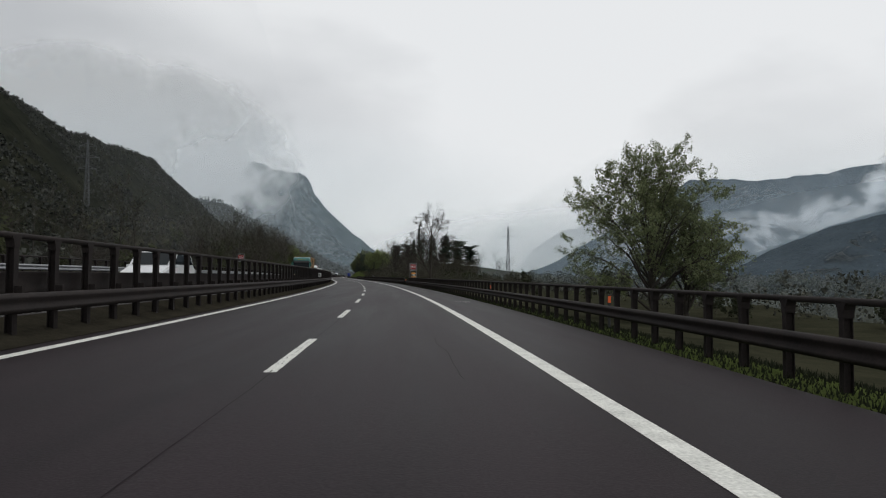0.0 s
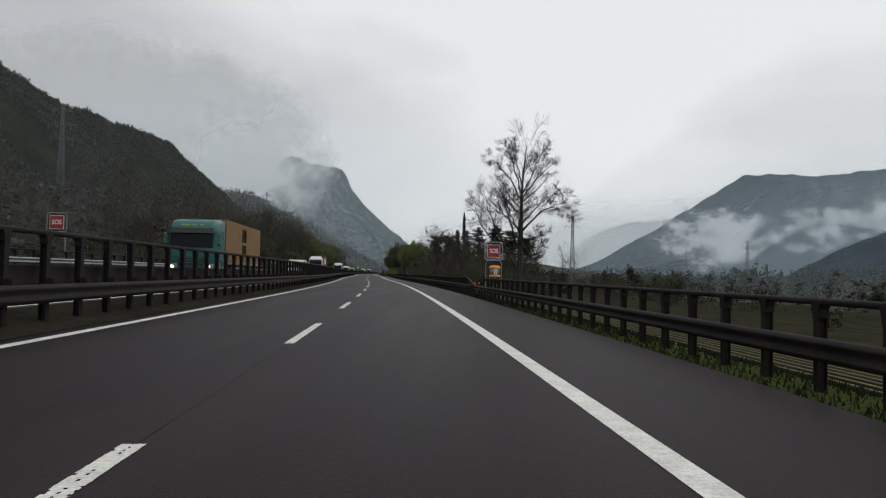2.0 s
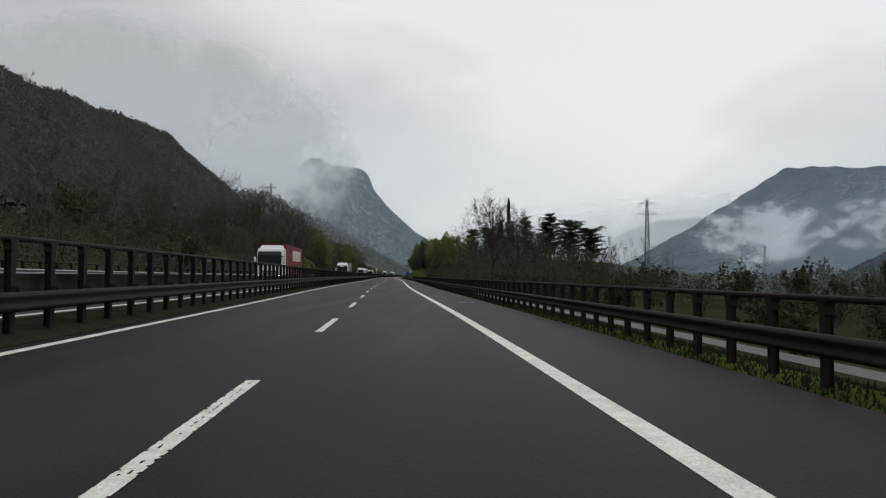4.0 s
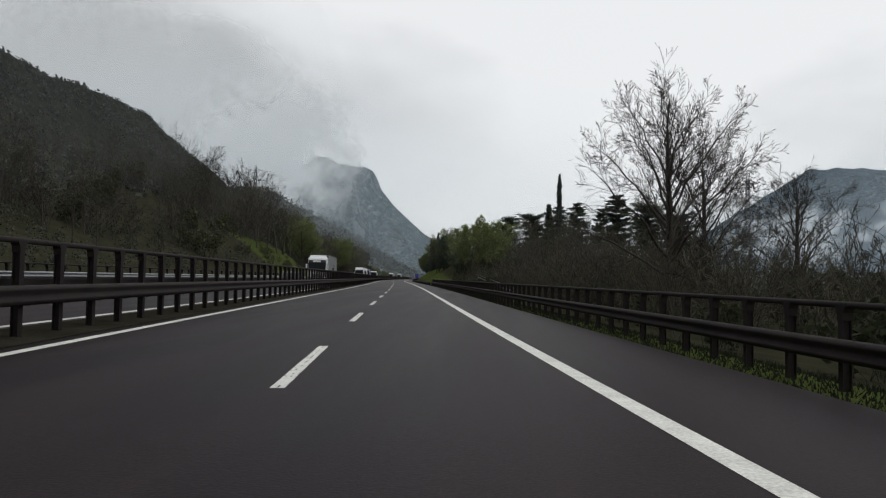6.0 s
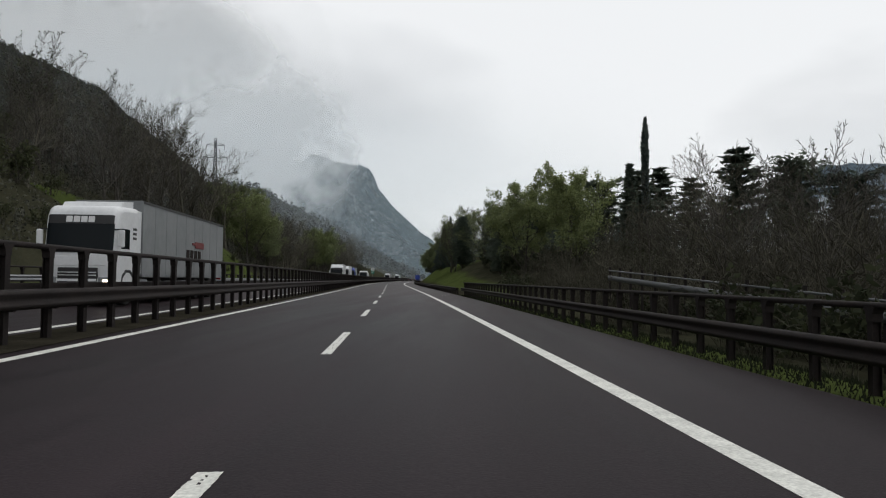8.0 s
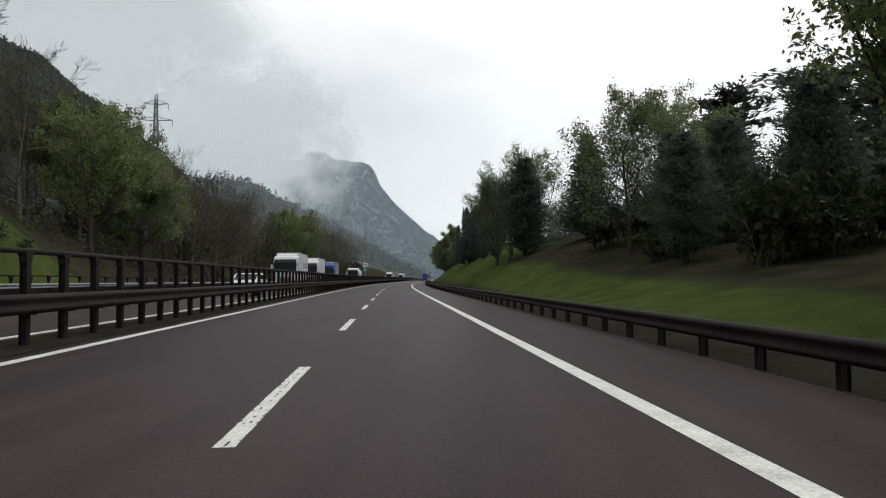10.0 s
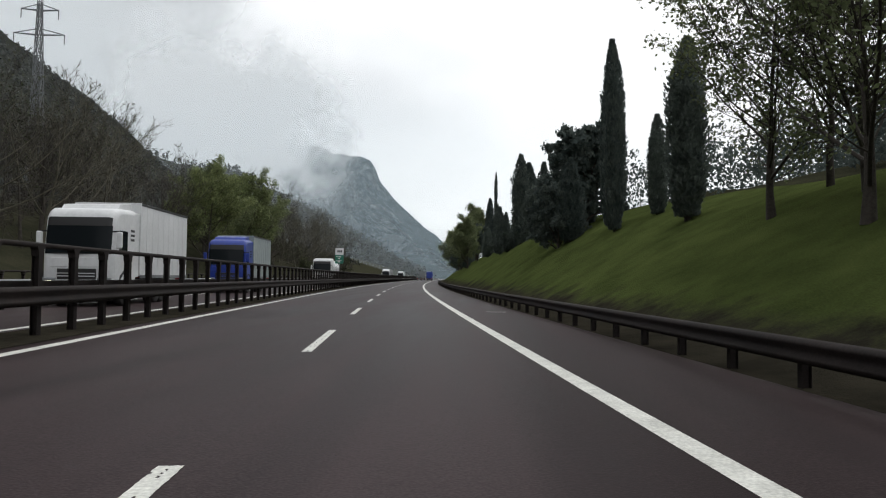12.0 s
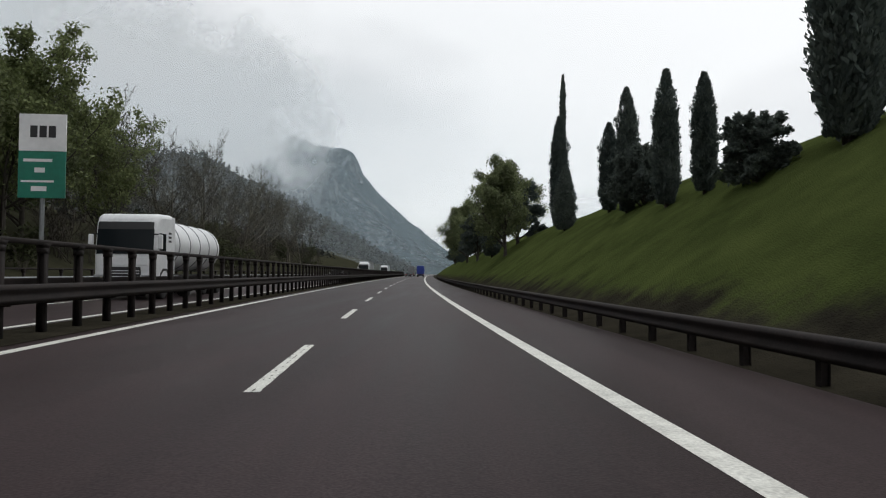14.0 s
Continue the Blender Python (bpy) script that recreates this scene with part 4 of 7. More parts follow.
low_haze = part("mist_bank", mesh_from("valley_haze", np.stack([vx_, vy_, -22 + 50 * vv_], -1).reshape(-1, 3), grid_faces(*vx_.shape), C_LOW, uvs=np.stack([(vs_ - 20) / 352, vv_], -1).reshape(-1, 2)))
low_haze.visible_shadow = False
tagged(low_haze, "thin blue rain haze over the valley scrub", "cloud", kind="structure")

# ---------------------------------------------------------------- trees


def grow(rng, base, way, length, m, wobble, rise):
    """Bent branch lines: (n, m, 3)."""
    n = len(base)
    pts = np.empty((n, m, 3))
    pts[:, 0] = base
    d = unit(way)
    for i in range(1, m):
        d = unit(d + rng.normal(0, wobble, (n, 3)) + np.array([0, 0, rise]))
        pts[:, i] = pts[:, i - 1] + d * (length / (m - 1))[:, None]
    return pts


def tubes(pts, rad, k):
    """Tapered tubes round branch lines."""
    n, m, _ = pts.shape
    t = unit(np.gradient(pts, axis=1))
    if k == 2:
        # hair-thin twigs: narrow blades, each turned its own way
        turn = np.random.default_rng(n).normal(0, 1, (n, 1, 3))
        side = unit(np.cross(t, np.broadcast_to(turn, t.shape))) * rad[:, :, None] * 1.3
        v = np.stack([pts - side, pts + side], 2).reshape(-1, 3)
        i, j = np.meshgrid(np.arange(n), np.arange(m - 1), indexing="ij")
        lo = ((i * m + j) * 2).ravel()
        return v, np.stack([lo, lo + 1, lo + 3, lo + 2], -1)
    ref = np.where(np.abs(t[..., 2:3]) > 0.9, np.array([1.0, 0, 0]), np.array([0, 0, 1.0]))
    a = unit(np.cross(t, ref))
    b = np.cross(t, a)
    ang = np.arange(k) * 2 * math.pi / k
    v = pts[:, :, None] + rad[:, :, None, None] * (np.cos(ang)[:, None] * a[:, :, None] + np.sin(ang)[:, None] * b[:, :, None])
    i, j, q = np.meshgrid(np.arange(n), np.arange(m - 1), np.arange(k), indexing="ij")
    lo = (i * m + j) * k
    f = np.stack([lo + q, lo + (q + 1) % k, lo + k + (q + 1) % k, lo + k + q], -1).reshape(-1, 4)
    return v.reshape(-1, 3), f


def branch_out(rng, pts, rad, length, count, t0, t1, angle, ratio, taper=0.5, thin=0.5):
    """Starts of the next order of branches."""
    n, m, _ = pts.shape
    t = t0 + (t1 - t0) * (np.arange(count)[None, :] + rng.uniform(0, 1, (n, count))) / count
    pos = t * (m - 1)
    i = np.clip(pos.astype(int), 0, m - 2)
    f = (pos - i)[..., None]
    row = np.arange(n)[:, None]
    p = pts[row, i] * (1 - f) + pts[row, i + 1] * f
    r = rad[row, i] * (1 - f[..., 0]) + rad[row, i + 1] * f[..., 0]
    tan = unit(pts[row, i + 1] - pts[row, i])
    side = unit(np.cross(tan, rng.normal(0, 1, tan.shape)))
    a = np.radians(angle) * rng.uniform(0.7, 1.3, t.shape)[..., None]
    way = np.cos(a) * tan + np.sin(a) * side
    ln = length[:, None] * ratio * (1 - taper * t) * rng.uniform(0.7, 1.25, t.shape)
    return p.reshape(-1, 3), way.reshape(-1, 3), ln.ravel(), (r * thin).ravel()


def join(parts):
    vs, fs, at = [], [], 0
    for v, f in parts:
        vs.append(v)
        fs.append(f + at)
        at += len(v)
    return np.concatenate(vs), np.concatenate(fs)


def skeleton_tree(seed, height, girth, orders, lean=(0, 0), trunk_wobble=0.04, m=9, apart=False, fine=0.006):
    """Wood of a broadleaved tree and its twig ends. orders: (count, t0, t1, angle, ratio, wobble, rise, points, sides)."""
    rng = np.random.default_rng(seed)
    base = np.zeros((1, 3))
    ln = np.array([height])
    pts = grow(rng, base, np.array([[lean[0], lean[1], 1.0]]), ln, m, trunk_wobble, 0.05)
    rad = girth * np.linspace(1.0, 0.10, m)[None, :] ** 1.35
    rad[:, 0] *= 1.25
    out = [tubes(pts, rad, 9)]
    for count, t0, t1, angle, ratio, wob, rise, mm, sides, *more in orders:
        b, w, ln, r0 = branch_out(rng, pts, rad, ln, count, t0, t1, angle, ratio, *more)
        pts = grow(rng, b, w, ln, mm, wob, rise)
        rad = np.maximum(r0[:, None] * np.linspace(1.0, 0.25, mm)[None, :], fine)
        out.append(tubes(pts, rad, 2 if sides == 3 else sides))
    if apart:
        return out, pts
    v, f = join(out)
    return v, f, pts


def wood_meshes(name, out, bark):
    """Trunk with its limbs, and the fine wood of the crown."""
    return [("trunk", mesh_from(name + "_trunk", *join(out[:2]), bark)), ("crown_wood", mesh_from(name + "_crown_wood", *join(out[2:]), bark))]


def limbed_tree(seed, limbs, orders, fine=0.0042):
    """Wood of a tree whose main limbs are given: (points (x, y, z), radius at the foot); finer orders as in skeleton_tree."""
    rng = np.random.default_rng(seed)
    m = 10
    pts = np.empty((len(limbs), m, 3))
    rad = np.empty((len(limbs), m))
    for i, (line, r) in enumerate(limbs):
        line = np.array(line, float)
        d = np.concatenate([[0], np.cumsum(np.linalg.norm(np.diff(line, axis=0), axis=1))])
        t = np.linspace(0, d[-1], m)
        for c in range(3):
            pts[i, :, c] = np.interp(t, d, line[:, c])
        pts[i, 1:-1] = (pts[i, :-2] + 2 * pts[i, 1:-1] + pts[i, 2:]) / 4
        pts[i, 1:] += rng.normal(0, 0.05, (m - 1, 3))
        rad[i] = r * np.linspace(1, 0.05, m) ** 0.9
    ln = np.linalg.norm(np.diff(pts, axis=1), axis=2).sum(1)
    out = [tubes(pts[i:i + 1], rad[i:i + 1], 8) for i in range(len(limbs))]
    for count, t0, t1, angle, ratio, wob, rise, mm, sides in orders:
        b, w, ln, r0 = branch_out(rng, pts, rad, ln, count, t0, t1, angle, ratio, 0.4, 0.42)
        pts = grow(rng, b, w, ln, mm, wob, rise)
        rad = np.maximum(r0[:, None] * np.linspace(1.0, 0.25, mm)[None, :], fine)
        out.append(tubes(pts, rad, 2 if sides == 3 else sides))
    return out, pts


def leaf_cloud(rng, ends, per, size, spread, stretch=1.8, up=0.0):
    """Small folded leaves (two triangles) round the twig ends."""
    n, m, _ = ends.shape
    t = rng.uniform(0.25, 1.0, (n, per)) * (m - 1)
    i = np.clip(t.astype(int), 0, m - 2)
    f = (t - i)[..., None]
    row = np.arange(n)[:, None]
    c = (ends[row, i] * (1 - f) + ends[row, i + 1] * f).reshape(-1, 3)
    c = c + rng.normal(0, spread, c.shape)
    a = unit(rng.normal(0, 1, c.shape) + np.array([0, 0, up]))
    b = unit(np.cross(a, rng.normal(0, 1, c.shape)))
    s = size * rng.uniform(0.6, 1.4, len(c))[:, None]
    v = np.stack([c - a * s * stretch * 0.5, c + b * s * 0.5, c + a * s * stretch * 0.5, c - b * s * 0.5], 1)
    q = np.arange(len(c))[:, None] * 4
    return v.reshape(-1, 3), np.concatenate([q, q + 1, q + 2, q + 3], 1)


def broadleaf(name, seed, height, girth, orders, bark, leaves=None, per=8, size=0.14, spread=0.12, **kw):
    """Meshes of a tree: (name, mesh) for trunk and crown."""
    out, ends = skeleton_tree(seed, height, girth, orders, apart=True, **kw)
    made = wood_meshes(name, out, bark)
    if leaves:
        lv, lf = leaf_cloud(np.random.default_rng(seed + 1), ends, per, size, spread)
        made.append(("crown", mesh_from(name + "_leaves", lv, lf, leaves)))
    return made


def needle_tree(name, seed, height, radius, girth, shape, whorls, per, tufts, tuft, droop, mat, clear=0.08, flat=0.45):
    """A conifer: straight trunk, tiers of boughs, many needle tufts. shape(t) gives the bough length from foot (0) to top (1)."""
    rng = np.random.default_rng(seed)
    trunk = grow(rng, np.zeros((1, 3)), np.array([[0, 0, 1.0]]), np.array([height]), 8, 0.01, 0.1)
    out = [tubes(trunk, girth * np.linspace(1, 0.08, 8)[None, :], 8)]
    t = clear + (1 - clear) * np.repeat((np.arange(whorls) + 0.3) / whorls, per)
    t = np.clip(t + rng.normal(0, (0.25 if flat > 0.3 else 0.14) / whorls, t.shape), clear, 0.985)
    ang = rng.uniform(0, 6.283, t.shape)
    ln = radius * shape((t - clear) / (1 - clear)) * rng.uniform(0.7 if flat > 0.3 else 0.5, 1.15, t.shape) + 0.05
    base = np.stack([trunk[0, 0, 0] + 0 * t, 0 * t, height * t], -1)
    way = np.stack([np.cos(ang), np.sin(ang), np.full_like(t, droop)], -1)
    pts = grow(rng, base, way, ln, 5, 0.06, 0.02)
    rad = np.maximum(girth * 0.25 * (1 - t[:, None]) * np.linspace(1, 0.3, 5)[None, :], 0.012)
    out.append(tubes(pts, rad, 3))
    v, f = join(out)
    # tufts along the boughs, denser outwards
    tt = rng.random((len(t), tufts)) ** 0.7 * 4
    i = np.clip(tt.astype(int), 0, 3)
    fr = (tt - i)[..., None]
    row = np.arange(len(t))[:, None]
    c = (pts[row, i] * (1 - fr) + pts[row, i + 1] * fr)
    along = unit(pts[:, -1] - pts[:, 0])[:, None, :] + 0 * c
    spread = (0.10 + 0.13 * ln)[:, None, None]
    c = c + rng.normal(0, 1, c.shape) * spread * np.array([1, 1, flat])
    a = unit(along + rng.normal(0, 0.55, c.shape) * np.array([1, 1, min(1.0, flat * 2.2)])).reshape(-1, 3)
    c = c.reshape(-1, 3)
    b = unit(np.cross(a, rng.normal(0, 1, c.shape) * np.array([flat, flat, 0.45]) if flat < 0.3 else rng.normal(0, 1, c.shape)))
    s = tuft * rng.uniform(0.6, 1.4, len(c))[:, None]
    q = np.stack([c - a * s, c + b * s * 0.34, c + a * s, c - b * s * 0.34], 1)
    k = np.arange(len(c))[:, None] * 4
    return [("trunk", mesh_from(name + "_wood", v, f, M_BARK)), ("crown", mesh_from(name + "_needles", q.reshape(-1, 3), np.concatenate([k, k + 1, k + 2, k + 3], 1), mat))]


def column_tree(name, seed, height, radius, shape, count, tuft, mat, foot=0.3, ragged=0.14, spires=5):
    """A dense evergreen of upright sprays: several leaders grown together, ragged round dark cores."""
    rng = np.random.default_rng(seed)
    lead = [(0.0, 0.0, 1.0, 0.80 if spires > 1 else 1.0)]
    for i in range(1, spires):
        t = 6.283 * i / max(1, spires - 1) + rng.normal(0, 0.4)
        d = radius * rng.uniform(0.28, 0.46)
        lead.append((d * math.cos(t), d * math.sin(t), rng.uniform(0.60, 0.95), rng.uniform(0.46, 0.64)))
    lead = np.array(lead)
    weight = lead[:, 2] * lead[:, 3]
    pick = rng.choice(len(lead), count, p=weight / weight.sum())
    ox, oy, hs, rs = lead[pick].T
    z = rng.random(count)
    ang = rng.uniform(0, 6.283, count)
    lump = 1 + ragged * (np.sin(ang * 3 + z * 9 + seed + pick) + 0.8 * np.sin(ang * 5 - z * 23) + 0.7 * np.sin(ang * 2 + z * 37 + pick)) + rng.normal(0, 0.8 * ragged, count)
    r = radius * rs * shape(z) * lump * (0.70 + 0.30 * rng.random(count) ** 0.5)
    c = np.stack([ox + r * np.cos(ang), oy + r * np.sin(ang), foot + z * (height - foot) * hs], -1)
    a = unit(np.stack([np.cos(ang) * 0.5, np.sin(ang) * 0.5, np.full(count, 1.0)], -1) + rng.normal(0, 0.42, (count, 3)))
    b = unit(np.cross(a, rng.normal(0, 1, c.shape)))
    s = tuft * rng.uniform(0.5, 1.6, count)[:, None]
    q = np.stack([c - a * s, c + b * s * 0.38, c + a * s, c - b * s * 0.38], 1)
    k = np.arange(count)[:, None] * 4
    bits = [(q.reshape(-1, 3), np.concatenate([k, k + 1, k + 2, k + 3], 1))]
    core_z = np.linspace(0, 1, 12)
    for x, y, h, w in lead:
        core = np.zeros((1, 12, 3))
        core[0, :, 0], core[0, :, 1], core[0, :, 2] = x, y, foot + core_z * (height - foot) * h * 0.95
        bits.append(tubes(core, (radius * w * shape(core_z) * 0.55)[None, :] + 0.02, 8))
    v, f = join(bits)
    tv, tf = tubes(np.array([[[0, 0, -0.3], [0, 0, foot + 0.4]]]), np.full((1, 2), 0.06 * radius + 0.09), 8)
    return [("trunk", mesh_from(name + "_trunk", tv, tf, M_BARK)), ("crown", mesh_from(name + "_crown", v, f, mat))]


def plant(name, meshes, s, l, label, category="tree", group="", scale=1.0, turn=0.0, tall=None, sink=0.15):
    x, y, z, a = spot(s, l, sink)
    ob = thing(name, pose(x, y, z, 0, 0, a + turn) @ Matrix.Diagonal((scale, scale, tall or scale, 1)), label, category, group)
    for nm, me in meshes:
        part(nm, me, None, ob)
    return ob

# ---------------------------------------------------------------- planting: right side, by the open valley
ORD_FULL = ((26, 0.10, 0.98, 56, 0.72, 0.07, 0.06, 8, 6, 0.66), (12, 0.18, 1.0, 44, 0.44, 0.11, 0.04, 5, 4), (6, 0.25, 1.0, 44, 0.5, 0.15, 0.02, 4, 3), (3, 0.3, 1.0, 42, 0.55, 0.15, 0.0, 3, 3))


def leafy_dome(name, seed, tall, wide, limbs, per, size, leaves):
    """A spreading tree of several rising stems, leafy from low down to a rounded top."""
    rng = np.random.default_rng(seed)
    lines = [([(0, 0, -0.4), (0.1, 0.0, tall * 0.3), (-0.1, 0.1, tall * 0.5), (0.1, 0.0, tall * 0.7)], 0.22)]
    for i in range(limbs):
        f = i / (limbs - 1)
        ang = i * 2.4 + rng.normal(0, 0.3)
        e = math.radians(-4 + 84 * f + rng.normal(0, 6))
        r, z = wide * math.cos(e) * rng.uniform(0.78, 1.08), tall * (0.34 + 0.62 * math.sin(e) * rng.uniform(0.92, 1.06))
        z0 = tall * (0.05 + 0.42 * f)
        c, s_ = math.cos(ang), math.sin(ang)
        lines.append(([(0.03 * c, 0.03 * s_, z0), (r * 0.36 * c, r * 0.36 * s_, z0 + (z - z0) * 0.55), (r * 0.72 * c, r * 0.72 * s_, z0 + (z - z0) * 0.86), (r * c, r * s_, z)], 0.10 - 0.04 * f))
    out, ends = limbed_tree(seed + 1, lines, ((9, 0.25, 1.0, 42, 0.36, 0.06, 0.05, 5, 4), (6, 0.2, 1.0, 40, 0.50, 0.08, 0.04, 4, 3), (3, 0.2, 1.0, 40, 0.50, 0.08, 0.03, 3, 3)), fine=0.007)
    lv, lf = leaf_cloud(np.random.default_rng(seed + 2), ends, per, size, 0.10, up=0.4)
    return [("trunk", mesh_from(name + "_trunk", *out[0], M_BARK)), ("crown_wood", mesh_from(name + "_crown_wood", *join(out[1:]), M_BARK)), ("crown", mesh_from(name + "_leaves", lv, lf, leaves))]


green = leafy_dome("green_tree", 12, 11.7, 6.2, 32, 8, 0.080, M_LEAF)
plant("broadleaf_tree", green, 46.6, 15.6, "spreading broadleaf tree in fresh spring leaf beyond the barrier", turn=40, sink=0.2)
green2 = leafy_dome("green_tree_b", 15, 8.0, 4.2, 20, 5, 0.085, M_LEAF)
plant("broadleaf_tree", green2, 48.4, 19.0, "second stem of a leafy tree, lower and greener", turn=110, sink=0.2)

POPLAR_LIMBS = (
    (((0, 0, -0.4), (0.05, 0, 3.4), (0.15, 0.1, 7.2), (0.05, 0, 10.0), (0.3, -0.1, 12.2), (0.5, -0.1, 14.2)), 0.30),
    (((0.05, 0, 9.2), (-0.7, 0.4, 10.8), (-1.6, 0.6, 12.0), (-2.7, 0.8, 13.0)), 0.085),
    (((0.05, 0, 9.8), (-0.5, -0.6, 11.4), (-1.0, -1.0, 12.8), (-1.6, -1.2, 13.9)), 0.08),
    (((0.1, 0, 10.6), (0.0, 0.8, 12.0), (-0.3, 1.3, 13.2), (-0.5, 1.6, 14.2)), 0.07),
    (((0.1, 0, 9.6), (0.9, -0.6, 11.2), (1.5, -1.0, 12.6), (2.0, -1.2, 13.8)), 0.085),
    (((0.1, 0, 9.0), (1.2, 0.5, 10.6), (2.3, 0.8, 11.8), (3.2, 0.9, 12.7)), 0.09),
    (((0.1, 0, 6.0), (1.0, 0.3, 7.4), (2.4, 0.5, 8.5), (4.5, 0.6, 9.2)), 0.115),
    (((1.9, 0.4, 8.2), (3.0, -0.2, 8.6), (3.9, -0.6, 8.2), (4.7, -0.8, 7.7)), 0.05),
    (((0.1, 0, 7.0), (1.2, -0.8, 8.4), (2.2, -1.3, 9.4), (3.2, -1.6, 10.0)), 0.08),
    (((-0.1, 0, 2.9), (-0.9, 0.2, 4.4), (-2.0, 0.5, 6.6), (-2.7, 0.8, 8.4), (-3.2, 0.9, 10.0)), 0.15),
    (((-0.8, 0.2, 4.3), (-2.3, -0.4, 5.4), (-3.6, -0.8, 7.0), (-4.3, -1.0, 8.8)), 0.10),
    (((0.0, 0, 4.8), (-0.9, -0.7, 6.6), (-1.5, -1.2, 8.6), (-2.1, -1.5, 10.4)), 0.10),
    (((0.0, 0, 6.2), (-0.6, 0.8, 7.8), (-1.1, 1.3, 9.2), (-1.4, 1.6, 10.4)), 0.085),
    (((0.0, 0, 4.2), (0.4, 1.3, 6.0), (0.6, 2.4, 8.0), (0.7, 3.0, 9.8)), 0.10),
    (((0.0, 0, 5.0), (-0.4, -1.5, 6.6), (-0.3, -2.5, 8.4), (-0.2, -3.0, 9.8)), 0.095),
    (((0.1, 0, 1.6), (0.9, 0.4, 3.0), (1.7, 0.8, 4.6), (2.4, 1.0, 6.2)), 0.06),
    (((0.1, 0, 2.2), (0.6, -0.6, 3.4), (1.0, -1.0, 4.9), (1.3, -1.2, 6.6)), 0.055))
wood, ends = limbed_tree(33, POPLAR_LIMBS, ((17, 0.42, 1.0, 44, 0.27, 0.035, 0.03, 6, 4), (9, 0.25, 1.0, 40, 0.62, 0.035, 0.02, 5, 3), (6, 0.2, 1.0, 38, 0.66, 0.03, 0.02, 4, 3)), fine=0.0056)
poplar = [("trunk" if i == 0 else "limb", mesh_from("poplar_limb", *w, M_BARK)) for i, w in enumerate(wood[:len(POPLAR_LIMBS)])]
poplar.append(("crown_wood", mesh_from("poplar_crown_wood", *join(wood[len(POPLAR_LIMBS):]), M_BARK)))
plant("bare_tree", poplar, 129.9, 9.3, "tall bare tree with forked limbs and fine twigs", turn=0, sink=0.2)

ORD_BARE = ((20, 0.10, 0.96, 52, 0.80, 0.05, 0.07, 8, 6, 0.66), (11, 0.15, 1.0, 38, 0.42, 0.05, 0.06, 6, 4), (8, 0.12, 1.0, 38, 0.54, 0.05, 0.05, 5, 3), (5, 0.12, 1.0, 36, 0.62, 0.05, 0.05, 3, 3))


def domed_tree(name, seed, tall, bark, limbs=26):
    """A bare tree with limbs fanning out from an upright trunk into a rounded crown."""
    rng = np.random.default_rng(seed)
    k = tall / 12.0
    lines = [([(0, 0, -0.3), (0.08, 0.0, 4 * k), (0.0, 0.12, 8 * k), (0.1, 0.0, 11.2 * k)], 0.25 * k)]
    for i in range(limbs):
        f = i / (limbs - 1)
        ang = i * 2.4 + rng.normal(0, 0.25)
        e = math.radians(-4 + 82 * f + rng.normal(0, 5))
        r, z = 5.2 * k * math.cos(e) * rng.uniform(0.85, 1.08), 5.9 * k + 5.7 * k * math.sin(e) * rng.uniform(0.95, 1.05)
        z0 = (2.4 + 5.8 * f) * k
        c, s_ = math.cos(ang), math.sin(ang)
        lines.append(([(0.02 * c, 0.02 * s_, z0), (r * 0.34 * c, r * 0.34 * s_, z0 + (z - z0) * 0.40), (r * 0.72 * c, r * 0.72 * s_, z0 + (z - z0) * 0.76), (r * c, r * s_, z)], (0.085 - 0.035 * f) * k))
    out, _ = limbed_tree(seed + 1, lines, ((14, 0.30, 1.0, 38, 0.30, 0.03, 0.02, 6, 4), (7, 0.25, 1.0, 36, 0.54, 0.03, 0.02, 4, 3), (4, 0.25, 1.0, 34, 0.58, 0.03, 0.02, 3, 3)), fine=0.0058)
    n = len(lines)
    return [("trunk", mesh_from(name + "_trunk", *join(out[:n]), bark)), ("crown_wood", mesh_from(name + "_crown_wood", *join(out[n:]), bark))]


bare_a = domed_tree("bare_a", 51, 12.2, M_BARK, 21)
bare_b = domed_tree("bare_b", 57, 10.4, M_BARK, 15)
bare_c = broadleaf("bare_c", 63, 12.0, 0.18, ORD_BARE[:2] + ((5, 0.2, 1.0, 34, 0.48, 0.09, 0.05, 4, 3),), M_TWIG, trunk_wobble=0.05, fine=0.011)
bare_d = broadleaf("bare_d", 68, 9.5, 0.13, ORD_BARE[:2] + ((4, 0.2, 1.0, 34, 0.48, 0.09, 0.05, 4, 3),), M_PALE_BARK, trunk_wobble=0.05, fine=0.011)
plant("bare_tree", bare_a, 247.0, 13.5, "bare broad-crowned tree with grey bark above the thicket", turn=0, sink=0.4, scale=1.25)
plant("bare_tree", bare_b, 253.5, 18.6, "bare tree with dark branches above the thicket", turn=70, sink=0.4, scale=1.32)
plant("bare_tree", bare_b, 243.5, 19.5, "bare tree with dark branches above the thicket", turn=200, sink=0.4, scale=0.92)
for s, l, sc, tu in ((336, -34, 0.65, 10), (343, -37, 0.75, 80), (349, -31, 1.0, 140), (355, -35, 1.15, 200), (361, -31, 1.25, 260), (366, -34, 1.2, 30), (371, -30.5, 1.2, 95), (377, -34, 1.15, 300), (384, -31, 1.1, 350), (390, -35, 1.15, 170), (396, -31, 1.1, 50), (368, -38, 1.1, 215), (381, -39, 1.2, 15)):
    plant("bare_tree", bare_c if tu % 20 else bare_d, s, l, "bare tree standing along the top of a grassy bank", group="bank trees", scale=sc, turn=tu, sink=0.3)
